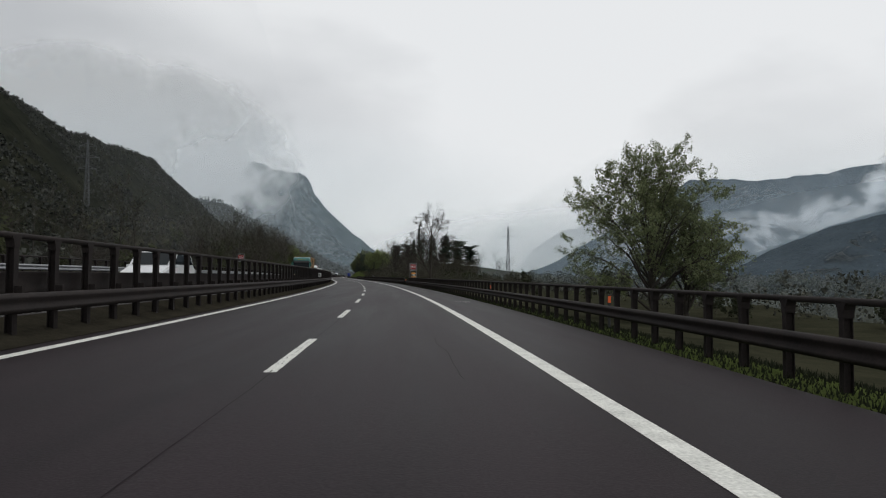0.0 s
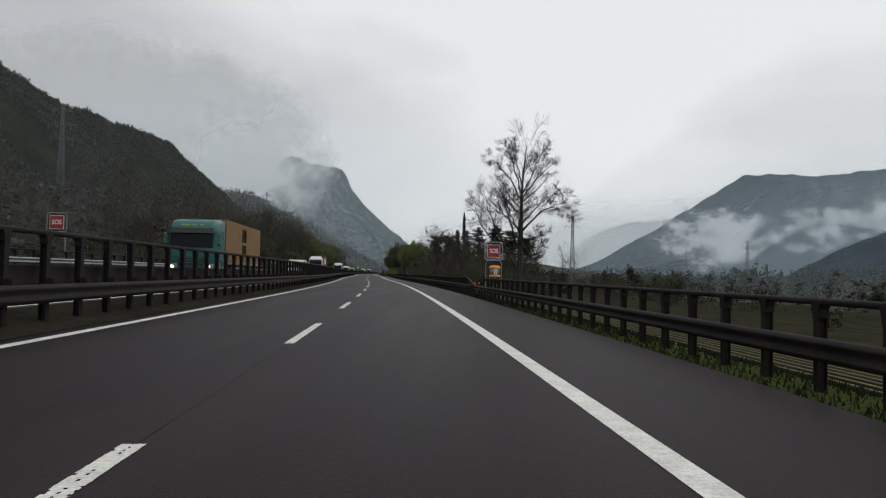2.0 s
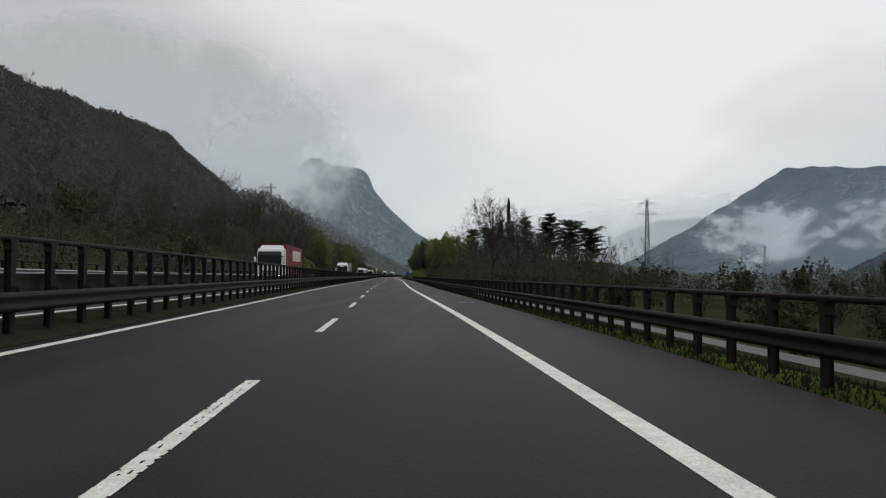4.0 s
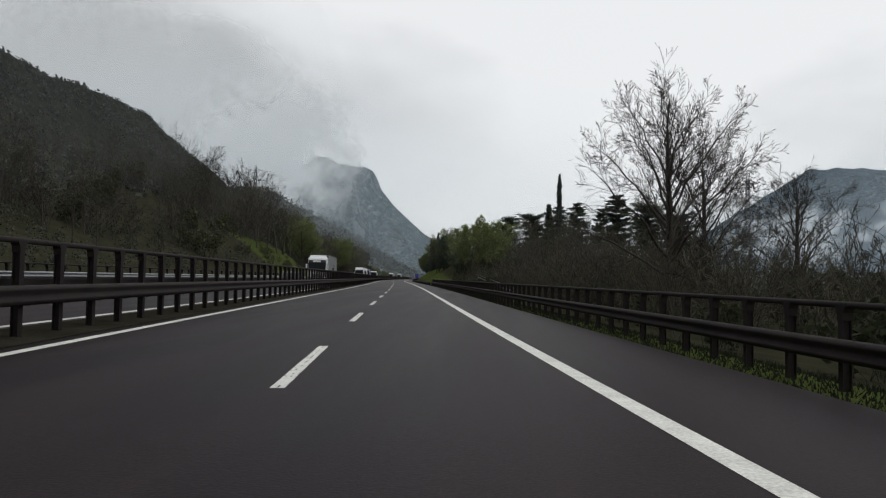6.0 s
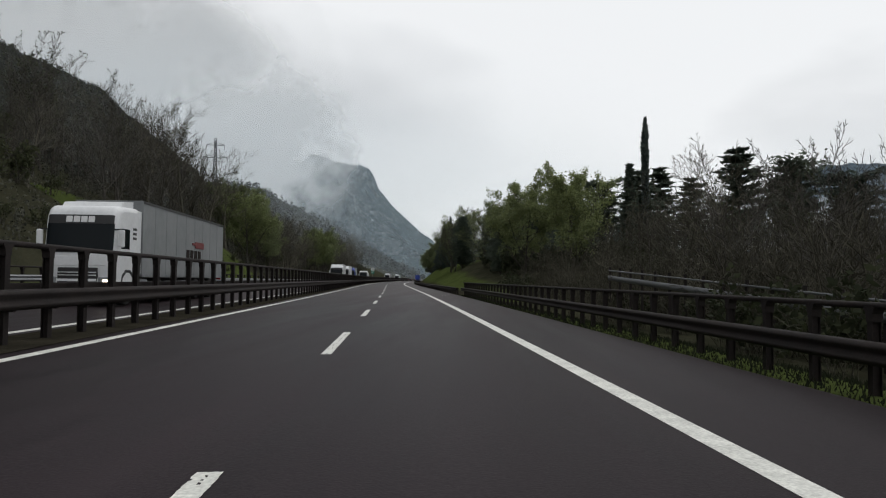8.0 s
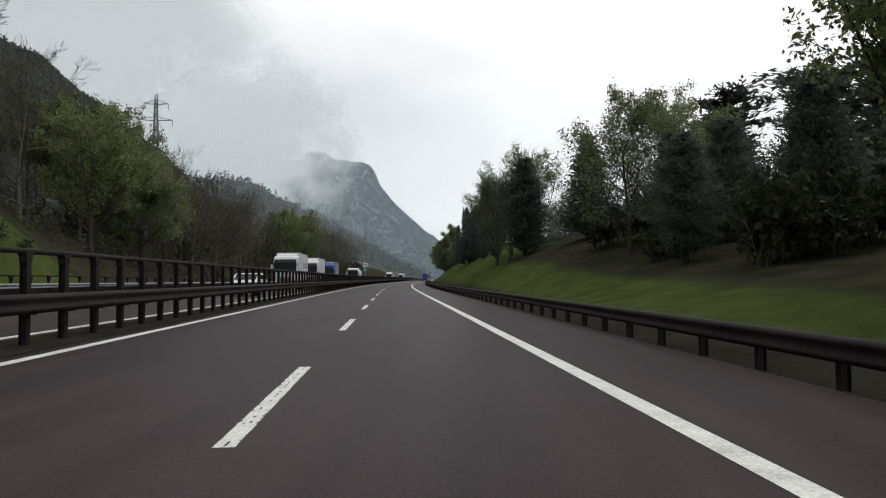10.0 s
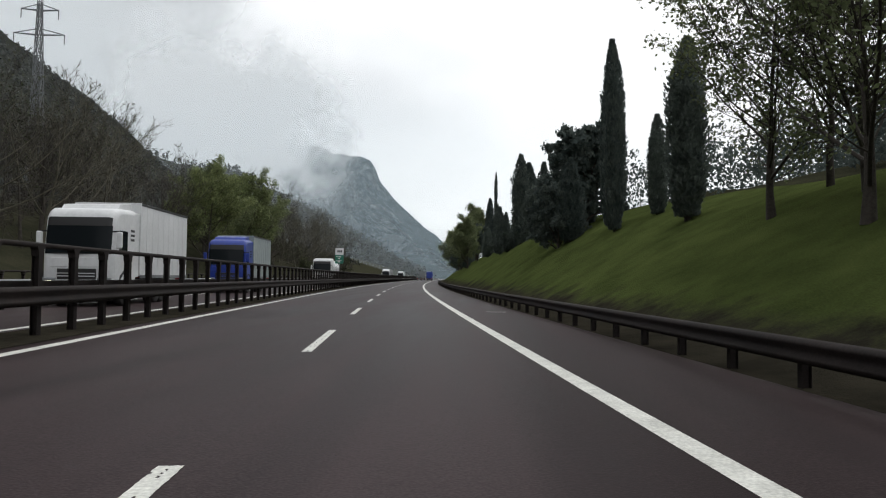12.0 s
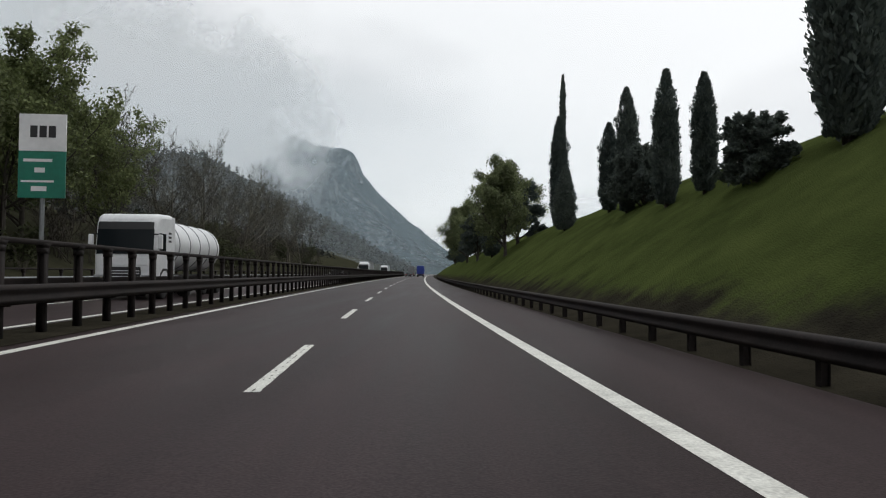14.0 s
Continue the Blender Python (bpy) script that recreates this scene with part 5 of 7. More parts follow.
for s, l, sc, tu in ((283, 15, 0.8, 10), (291, 20, 0.9, 80), (299, 14, 0.75, 140), (307, 24, 1.0, 200), (314, 17, 0.85, 260), (270, 24, 0.9, 30), (323, 22, 1.0, 95), (336, 27, 1.0, 10), (302, 19, 0.75, 310), (311, 28, 0.85, 55), (318, 30, 0.85, 100), (328, 26, 0.9, 235), (296, 26, 0.75, 75), (330, 34, 0.95, 20)):
    plant("bare_tree", bare_c if tu % 20 else bare_d, s, l, "slender bare tree in the roadside thicket", group="thicket trees", scale=sc, turn=tu, sink=0.3)

# conifers of a park behind the thicket
cedar_shape = lambda t: np.where(t < 0.25, 0.6 + 1.6 * t, 1.0 - 0.75 * (t - 0.25) / 0.75) * (0.8 + 0.3 * np.sin(t * 47))
cone_shape = lambda t: 1.02 - t
cedar = needle_tree("cedar", 71, 17.0, 5.2, 0.34, cedar_shape, 12, 11, 60, 0.50, 0.14, M_NEEDLE, clear=0.22, flat=0.12)
cedar_flat = needle_tree("cedar_flat", 73, 15.0, 5.2, 0.36, lambda t: (0.75 + 0.4 * np.sin(t * 2.6)) * (0.8 + 0.3 * np.sin(t * 41)), 10, 12, 60, 0.50, 0.18, M_NEEDLE, clear=0.30, flat=0.12)
yew = needle_tree("yew", 75, 15.0, 5.4, 0.36, lambda t: np.clip(0.55 + 1.6 * t, 0, 1) * np.clip(1.25 - t, 0.1, 1) * (0.85 + 0.2 * np.sin(t * 31)), 16, 14, 96, 0.20, 0.25, M_NEEDLE, clear=0.10)
fir = needle_tree("fir", 77, 14.0, 2.0, 0.24, cone_shape, 24, 9, 24, 0.40, -0.15, M_NEEDLE, clear=0.06)
spruce = needle_tree("spruce", 79, 10.2, 2.4, 0.22, lambda t: np.clip(1.08 - t, 0.03, 1) * np.clip(0.75 + t * 2, 0, 1), 26, 12, 44, 0.17, -0.2, M_NEEDLE, clear=0.10)
slim = column_tree("slim_cypress", 81, 24.0, 0.50, lambda t: np.clip((1.02 - t) * 6, 0.02, 1) * np.clip(0.7 + t * 2, 0, 1), 5000, 0.30, M_CYPRESS, ragged=0.16, spires=1)
cypress = column_tree("cypress", 83, 10.0, 1.0, lambda t: np.clip((1.03 - t) * 3.2, 0.02, 1) ** 0.8 * np.clip(0.45 + t * 3, 0, 1), 18000, 0.11, M_CYPRESS, ragged=0.13)
cypress_wide = column_tree("cypress_wide", 87, 8.0, 1.25, lambda t: np.clip((1.03 - t) * 2.0, 0.02, 1) ** 0.75 * np.clip(0.5 + t * 3, 0, 1), 18000, 0.11, M_CYPRESS, ragged=0.15, spires=6)
round_tree = leafy_dome("round_evergreen", 89, 7.0, 2.7, 18, 8, 0.150, M_CYPRESS)

plant("slim_cypress", slim, 392.0, 40.6, "very tall slim dark cypress above the park", sink=0.2)
plant("fir_tree", fir, 391.0, 37.5, "dark pointed fir among cedars", group="park conifers", scale=1.15)
for s, l, me, sc, tu in ((411.5, 50.7, cedar, 1.0, 0), (387.0, 54.8, cedar, 1.14, 60), (381.0, 60.5, cedar_flat, 1.10, 120), (398.0, 35.0, cedar_flat, 0.86, 20), (405.0, 29.0, cedar_flat, 0.80, 150), (418.0, 60.0, cedar, 0.95, 200), (374.0, 66.0, cedar_flat, 0.95, 10), (402.0, 43.0, cedar, 0.9, 100)):
    plant("cedar_tree", me, s, l, "dark cedar with flat spreading tiers of boughs", group="park conifers", scale=sc, turn=tu)

# trees along the cutting
leafy = broadleaf("leafy_tree", 91, 10.5, 0.2, ORD_BARE[:2] + ((5, 0.2, 1.0, 36, 0.48, 0.1, 0.05, 4, 3), (3, 0.3, 1.0, 40, 0.5, 0.1, 0, 3, 3)), M_BARK, M_LEAF_BRIGHT, per=7, size=0.12, spread=0.2)
leafy_dark = broadleaf("leafy_dark", 95, 9.5, 0.2, ORD_FULL[:2] + ((6, 0.2, 1.0, 40, 0.5, 0.12, 0.0, 4, 3),), M_BARK, M_LEAF, per=20, size=0.14, spread=0.28)
budding = broadleaf("budding_tree", 97, 11.0, 0.2, ORD_BARE[:3], M_BARK, M_LEAF, per=6, size=0.12, spread=0.2)
plant("broadleaf_tree", leafy, 357.4, 13.0, "rounded broadleaf tree in pale new leaf at the cutting", group="cutting trees", scale=0.95, turn=200)
plant("broadleaf_tree", leafy, 350.0, 17.0, "broadleaf tree in pale new leaf at the cutting", group="cutting trees", turn=50)
plant("broadleaf_tree", budding, 387.0, 13.6, "tall budding tree over the grass slope", group="cutting trees", scale=0.85)
plant("broadleaf_tree", budding, 391.0, 17.5, "tall budding tree over the grass slope", group="cutting trees", scale=0.8, turn=120)
for s, l, sc, tu in ((381.5, 14.5, 0.50, 0), (376.5, 13.0, 0.47, 90), (371.0, 17.0, 0.55, 30), (384.0, 19.0, 0.55, 220), (391.5, 23.0, 0.58, 300), (364.0, 21.0, 0.6, 10)):
    plant("cedar_tree", yew, s, l, "dense dark evergreen beside the grass slope", group="cutting conifers", scale=sc, turn=tu)
plant("spruce_tree", spruce, 405.0, 15.8, "dark spruce standing on the grass slope", scale=1.28, tall=0.97)
plant("spruce_tree", needle_tree("dense_conifer", 101, 9.8, 1.9, 0.2, lambda t: np.clip((1.05 - t) * 1.8, 0.03, 1) ** 0.7, 28, 13, 56, 0.15, 0.25, M_NEEDLE, clear=0.08), 412.6, 11.1, "dense dark conifer on the grass slope", scale=1.15, tall=1.05)
for s, l, me, sc, tu in ((415.5, 9.9, bare_d, 0.95, 0), (429.0, 10.6, budding, 0.74, 60), (426.0, 12.0, bare_d, 0.95, 160), (422.5, 9.6, budding, 0.82, 240), (420.0, 12.5, budding, 0.9, 130), (424.0, 14.5, bare_c, 0.9, 20), (431.0, 14.0, bare_b, 0.75, 300), (418.5, 14.0, bare_c, 0.9, 70), (394.0, 19.5, budding, 0.85, 190)):
    plant("bare_tree", me, s, l, "thin budding tree on the grass slope", group="slope trees", scale=sc, turn=tu)
for s, l, h, w, wide in ((448.4, 11.0, 11.5, 1.5, 0), (450.6, 11.5, 12.6, 1.7, 0), (447.0, 13.2, 6.2, 1.3, 0), (438.6, 11.6, 9.0, 2.2, 0), (457.6, 10.4, 6.4, 2.3, 1), (491.0, 11.7, 11.2, 2.4, 0), (492.4, 12.9, 9.8, 2.6, 0), (500.0, 11.0, 5.4, 1.2, 0), (503.5, 10.6, 6.8, 1.4, 0), (511.0, 11.0, 7.6, 1.5, 0), (535.0, 12.0, 10.5, 1.9, 0), (479.0, 12.4, 8.0, 1.8, 0), (520.0, 12.5, 6.5, 1.6, 0), (465.0, 12.2, 8.2, 1.6, 0), (528.0, 11.0, 5.5, 2.0, 1)):
    me, h0, w0 = (cypress_wide, 8.0, 2.5) if wide else (cypress, 10.0, 2.0)
    plant("cypress_tree", me, s, l, "dark columnar cypress on the grass slope", group="cypress row", scale=w / w0, tall=h / h0, turn=s * 37 % 360)
for s, l, h, w in ((458.8, 9.8, 5.0, 3.3), (476.5, 11.6, 5.6, 3.1), (495.0, 10.8, 2.8, 2.6), (509.5, 11.6, 3.6, 3.0), (467.0, 11.0, 5.8, 4.0), (463.5, 12.8, 8.2, 6.2), (516.0, 13.0, 3.8, 3.0)):
    plant("round_evergreen", round_tree, s, l, "dense rounded evergreen on the grass slope", group="slope evergreens", scale=w / 4.6, tall=h / 6.2, turn=s * 53 % 360, sink=0.75)
plant("slim_cypress", slim, 541.0, 13.6, "very tall slim dark cypress on the slope", scale=0.5, tall=0.64)
plant("broadleaf_tree", leafy_dark, 548.0, 8.6, "bushy green tree at the end of the cypress row", scale=0.9)
for i, (s, l) in enumerate(((556, 11), (566, 9), (578, 12), (590, 9), (604, 13), (620, 9), (638, 12), (660, 10), (684, 13), (712, 10), (745, 12))):
    plant("evergreen_tree", (round_tree, cypress_wide, leafy_dark)[i % 3], s, l, "dense dark tree along the far cutting", group="far cutting trees", scale=1.15, turn=i * 77)

# ---------------------------------------------------------------- planting: left side, beyond the other carriageway
for s, l, me, sc, tu in ((404, -29, leafy, 1.05, 0), (411, -33, leafy, 1.15, 50), (419, -30, leafy_dark, 1.1, 100), (427, -34, budding, 1.15, 150), (433, -30, bare_c, 1.0, 200), (437, -35, bare_c, 1.1, 330), (441, -31, bare_c, 1.05, 10), (449, -30, bare_c, 1.05, 250), (455, -34, bare_c, 1.1, 145), (461, -30, bare_c, 1.05, 300), (467, -33, bare_b, 1.05, 20), (474, -30, bare_c, 1.1, 70), (481, -34, bare_c, 1.15, 35), (487, -30, bare_b, 1.05, 120), (501, -29, leafy, 1.1, 220), (509, -32, leafy_dark, 1.2, 270), (518, -29, leafy, 1.25, 320), (526, -32, leafy_dark, 1.25, 40), (535, -30, leafy, 1.15, 90), (545, -34, bare_c, 1.15, 140), (552, -30, bare_c, 1.0, 260), (558, -33, bare_c, 1.2, 190), (568, -30, bare_c, 1.1, 90), (578, -34, bare_c, 1.25, 240), (590, -31, bare_c, 1.2, 290), (606, -33, bare_c, 1.2, 30), (628, -30, bare_c, 1.2, 80), (652, -32, bare_c, 1.2, 130)):
    plant("broadleaf_tree" if me not in (bare_b, bare_c) else "bare_tree", me, s, l, "tall roadside tree just coming into leaf" if me not in (bare_b, bare_c) else "tall bare roadside tree with brown twigs", group="roadside trees", scale=sc, turn=tu)


def patch(name, label, protos, places, seed, mat_wood, mat_leaf):
    """A wood or thicket: many plants joined, wood and leaves as two parts."""
    rng = np.random.default_rng(seed)
    wood, leaf = [], []
    for s, l, size in places:
        (wv, wf), (lv, lf) = protos[rng.integers(len(protos))]
        x, y, z, a = spot(s, l, 0.2)
        t = rng.uniform(0, 6.283)
        rot = np.array([[math.cos(t), -math.sin(t), 0], [math.sin(t), math.cos(t), 0], [0, 0, 1]]) * size
        rot[2, 2] *= rng.uniform(0.85, 1.2)
        wood.append((wv @ rot.T + (x, y, z), wf))
        if lv is not None:
            leaf.append((lv @ rot.T + (x, y, z), lf))
    ob = tagged(new(name), label, "thicket", kind="stuff")
    part("stems", mesh_from(name + "_stems", *join(wood), mat_wood), None, ob)
    if leaf:
        part("leaves", mesh_from(name + "_leaves", *join(leaf), mat_leaf), None, ob)
    return ob


def shrub_proto(seed, height, spread, stems, leaves, size):
    rng = np.random.default_rng(seed)
    base = rng.normal(0, 0.25, (stems, 3)) * (1, 1, 0)
    way = np.stack([rng.normal(0, spread, stems), rng.normal(0, spread, stems), np.ones(stems)], -1)
    ln = height * rng.uniform(0.6, 1.1, stems)
    pts = grow(rng, base, way, ln, 5, 0.10, 0.05)
    rad = np.maximum(0.022 * np.linspace(1, 0.3, 5)[None, :] * rng.uniform(0.7, 1.4, (stems, 1)), 0.008)
    out = [tubes(pts, rad, 3)]
    b, w, l2, r0 = branch_out(rng, pts, rad, ln, 7, 0.25, 1.0, 38, 0.42)
    p2 = grow(rng, b, w, l2, 4, 0.14, 0.05)
    out.append(tubes(p2, np.maximum(r0[:, None] * np.linspace(1, 0.4, 4)[None, :], 0.008), 2))
    b, w, l3, r0 = branch_out(rng, p2, np.full((len(p2), 4), 0.008), l2, 3, 0.3, 1.0, 38, 0.5)
    p3 = grow(rng, b, w, l3, 3, 0.14, 0.03)
    out.append(tubes(p3, np.full((len(p3), 3), 0.008), 2))
    lf = leaf_cloud(rng, p3, leaves, size, 0.10) if leaves else (None, None)
    return join(out), lf


brown = [shrub_proto(200 + i, 3.6, 0.30, 12, 0, 0.08) for i in range(4)]
greenish = [shrub_proto(220 + i, 2.4, 0.42, 9, 3, 0.16) for i in range(3)]
rngp = np.random.default_rng(9)


def places(count, s0, s1, l0, l1, a, b):
    p = np.stack([rngp.uniform(s0, s1, count), rngp.uniform(l0, l1, count), rngp.uniform(a, b, count)], -1)
    # an open meadow behind the spruce
    way = (p[:, 1] + 2) / np.maximum(p[:, 0] - 350, 1)
    meadow = (p[:, 0] > 400) & (way > 0.23) & (way < 0.40)
    # and a grassy bank left of the road
    bank_ = (p[:, 0] > 320) & (p[:, 0] < 404) & (p[:, 1] < -24) & (p[:, 1] > -31)
    return p[~(meadow | bank_)]


patch("brown_thicket", "dense leafless brown thicket behind the barrier", brown, np.concatenate([places(84, 229, 344, 8.5, 16, 0.8, 1.4), places(84, 227, 352, 15, 34, 1.1, 1.9), places(26, 140, 196, 20, 40, 0.8, 1.2), places(70, 345, 420, 24, 70, 1.6, 2.4)]), 1, M_TWIG, M_TWIG)
patch("green_scrub", "dark green scrub between road and valley", greenish, np.concatenate([places(10, 20, 200, 20, 34, 0.5, 0.8), places(64, 60, 330, 34, 75, 1.0, 2.0), places(60, 150, 345, 7.5, 20, 0.6, 1.0), places(24, 346, 372, 14, 30, 1.0, 1.6), places(50, 366, 398, 12.5, 26, 0.8, 1.5)]), 2, M_TWIG, M_LEAF_DULL)
patch("left_scrub", "brown and green scrub under the roadside trees", brown + greenish, np.concatenate([places(110, 185, 420, -60, -27, 0.8, 1.7), places(90, 420, 680, -44, -26, 0.9, 1.8), places(100, 0, 200, -60, -25.5, 0.7, 1.5), np.stack([rngp.uniform(320, 405, 40), rngp.uniform(-34, -25, 40), rngp.uniform(0.25, 0.7, 40)], -1)]), 3, M_BARK, M_LEAF_DULL)
tall_brown = [(lambda v: ((v[0], v[1]), leaf_cloud(np.random.default_rng(5 + i), v[2], 1, 0.12, 0.1)))(skeleton_tree(300 + i, 11.0, 0.14, ((9, 0.16, 0.95, 40, 0.6, 0.06, 0.06, 5, 4), (7, 0.2, 1.0, 34, 0.45, 0.07, 0.05, 4, 3), (4, 0.2, 1.0, 34, 0.48, 0.09, 0.05, 3, 3)), trunk_wobble=0.05, m=6, fine=0.013)) for i in range(4)]
patch("hillside_wood", "bare brown wood with a little new green on the hillside", tall_brown, np.concatenate([places(90, 215, 310, -62, -30, 0.45, 0.75), places(60, 305, 350, -60, -33, 0.4, 0.6), places(80, 350, 430, -60, -33, 0.8, 1.1), places(50, 430, 500, -50, -30, 0.9, 1.15), places(40, 420, 700, -80, -40, 0.9, 1.35), places(46, 545, 720, -60, -29, 0.9, 1.25), places(70, 60, 215, -90, -32, 0.6, 1.0)]), 4, M_BARK, M_LEAF_DULL)
patch("far_right_wood", "mixed wood beyond the roadside thicket", tall_brown, np.concatenate([places(44, 306, 352, 18, 38, 0.5, 0.8), places(30, 300, 420, 30, 75, 0.7, 1.05), places(24, 420, 560, 34, 70, 0.7, 1.0), places(20, 385, 520, 34, 60, 0.9, 1.1)]), 6, M_BARK, M_LEAF_DULL)

# tree line across the valley floor
def on_valley(rng, count):
    x = rng.uniform(20, 900, count)
    y = 240 + 900 * rng.random(count) ** 1.4
    return x, y, np.full(count, -3.3), (x > 0.12 * y + 25) & (fractal(x, y, 120, 5) > -0.12)


def on_valley_edge(rng, count):
    s = rng.uniform(30, 345, count)
    l = rng.uniform(24, 62, count) + 0.05 * s
    x, y, _ = plan(s, l)
    return x, y, terrain(s, l) - 0.3, fractal(s, l, 30, 19) > -0.14


def on_left_bank(rng, count):
    s = rng.uniform(150, 428, count)
    l = rng.uniform(-64, -26, count)
    x, y, _ = plan(s, l)
    open_ = (s > 336) & (s < 394) & (l > -33)
    return x, y, terrain(s, l) - 0.3, (fractal(s, l, 16, 23) > -0.12) & ~open_


def on_slope_top(rng, count):
    s = rng.uniform(372, 472, count)
    l = rng.uniform(19, 46, count) - 5.0 * step(440, 460, s)
    x, y, _ = plan(s, l)
    return x, y, terrain(s, l) - 0.4, fractal(s, l, 14, 29) > -0.22


scatter_crowns("slope_thicket", "dark evergreen thicket behind the trees on the slope", on_slope_top, 360, 4.4, 27, 130, 0.065, M_CYPRESS)
scatter_crowns("valley_hedge", "low hazy green scrub along the valley's edge", on_valley_edge, 760, 3.2, 17, 56, 0.11)
scatter_crowns("bank_undergrowth", "dark undergrowth covering the wooded bank", on_left_bank, 3600, 2.0, 18, 34, 0.105)
scatter_crowns("valley_trees", "low dark trees and hedges on the valley floor", on_valley, 2400, 6.5, 15, 56, 0.13)


# grass blades on the verge and the lower slope
def grass(name, label, s0, s1, l0, l1, count, tall, seed):
    rng = np.random.default_rng(seed)
    s, l = rng.uniform(s0, s1, count), l0 + (l1 - l0) * rng.random(count)
    x, y, _ = plan(s, l)
    z = terrain(s, l) - 0.08
    h = tall * rng.uniform(0.5, 1.4, count)
    ang = rng.uniform(0, 6.283, count)
    w = 0.012 + 0.012 * rng.random(count)
    dx, dy = np.cos(ang), np.sin(ang)
    lean = rng.normal(0, 0.35, (count, 2)) * h[:, None]
    a = np.stack([x - dx * w, y - dy * w, z], -1)
    b = np.stack([x + dx * w, y + dy * w, z], -1)
    c = np.stack([x + lean[:, 0], y + lean[:, 1], z + h], -1)
    ob = part(name, mesh_from(name, np.stack([a, b, c], 1).reshape(-1, 3), np.arange(count * 3).reshape(-1, 3), M_BLADE))
    return tagged(ob, label, "grass", kind="stuff")


grass("verge_grass", "rough wet grass under the barrier", -5, 338, 2.74, 5.2, 80000, 0.11, 21)

# ---------------------------------------------------------------- vehicles on the other carriageway


def wheel_meshes(name, r, w):
    tyre = lathe([(r * 0.58, -w / 2), (r * 0.92, -w / 2), (r, -w * 0.36), (r, w * 0.36), (r * 0.92, w / 2), (r * 0.58, w / 2)], 24)
    rim = lathe([(r * 0.57, -w * 0.30), (r * 0.60, w * 0.46), (r * 0.50, w * 0.46), (r * 0.44, w * 0.20), (r * 0.20, w * 0.22), (r * 0.16, w * 0.42), (0.01, w * 0.42)], 24)
    return tyre, rim


WHEELS = {}


def wheel(owner, x, y, r, w, out=1):
    key = (r, w)
    if key not in WHEELS:
        made = []
        for nm, bm, mat in zip(("tyre", "rim"), wheel_meshes("wheel", r, w), (M_TYRE, M_GALV)):
            me = bpy.data.meshes.new(nm)
            bm.to_mesh(me)
            bm.free()
            me.materials.append(mat)
            made.append(me)
        WHEELS[key] = made
    hub = new("wheel")
    hub.empty_display_size = 0.2
    hub.parent = owner
    hub.matrix_local = pose(x, y, r, 0, 90 * out, 0)
    for nm, me in zip(("tyre", "rim"), WHEELS[key]):
        part(nm, me, None, hub)


def rounded(profile, half, radius, reach):
    """A solid with the profile (y, z) carried across to +-reach, its front and roof rounded off towards the sides."""
    side = [half - radius + radius * math.sin(math.radians(d)) for d in (0, 18, 36, 52, 66, 78, 90)]
    side = [v for v in side if v < reach - 0.01] + [reach]
    bm = bmesh.new()
    rings = []
    for x in [-v for v in side[::-1]] + side:
        e = min(max(0.0, abs(x) - (half - radius)), radius)
        d = radius - math.sqrt(radius * radius - e * e)
        rings.append([bm.verts.new((x, y + d * min(max((1.2 - y) / 0.8, 0.0), 1.0), z - d * 0.8 * min(max((z - 2.95) / 0.4, 0.0), 1.0))) for y, z in profile])
    n = len(profile)
    for a, b in zip(rings, rings[1:]):
        for i in range(n):
            bm.faces.new((a[i], b[i], b[(i + 1) % n], a[(i + 1) % n])).smooth = True
    bm.faces.new(rings[0])
    bm.faces.new(rings[-1][::-1])
    bmesh.ops.recalc_face_normals(bm, faces=bm.faces)
    for e in bm.edges:
        if len(e.link_faces) == 2 and e.calc_face_angle() > 0.7:
            e.smooth = False
    return bm


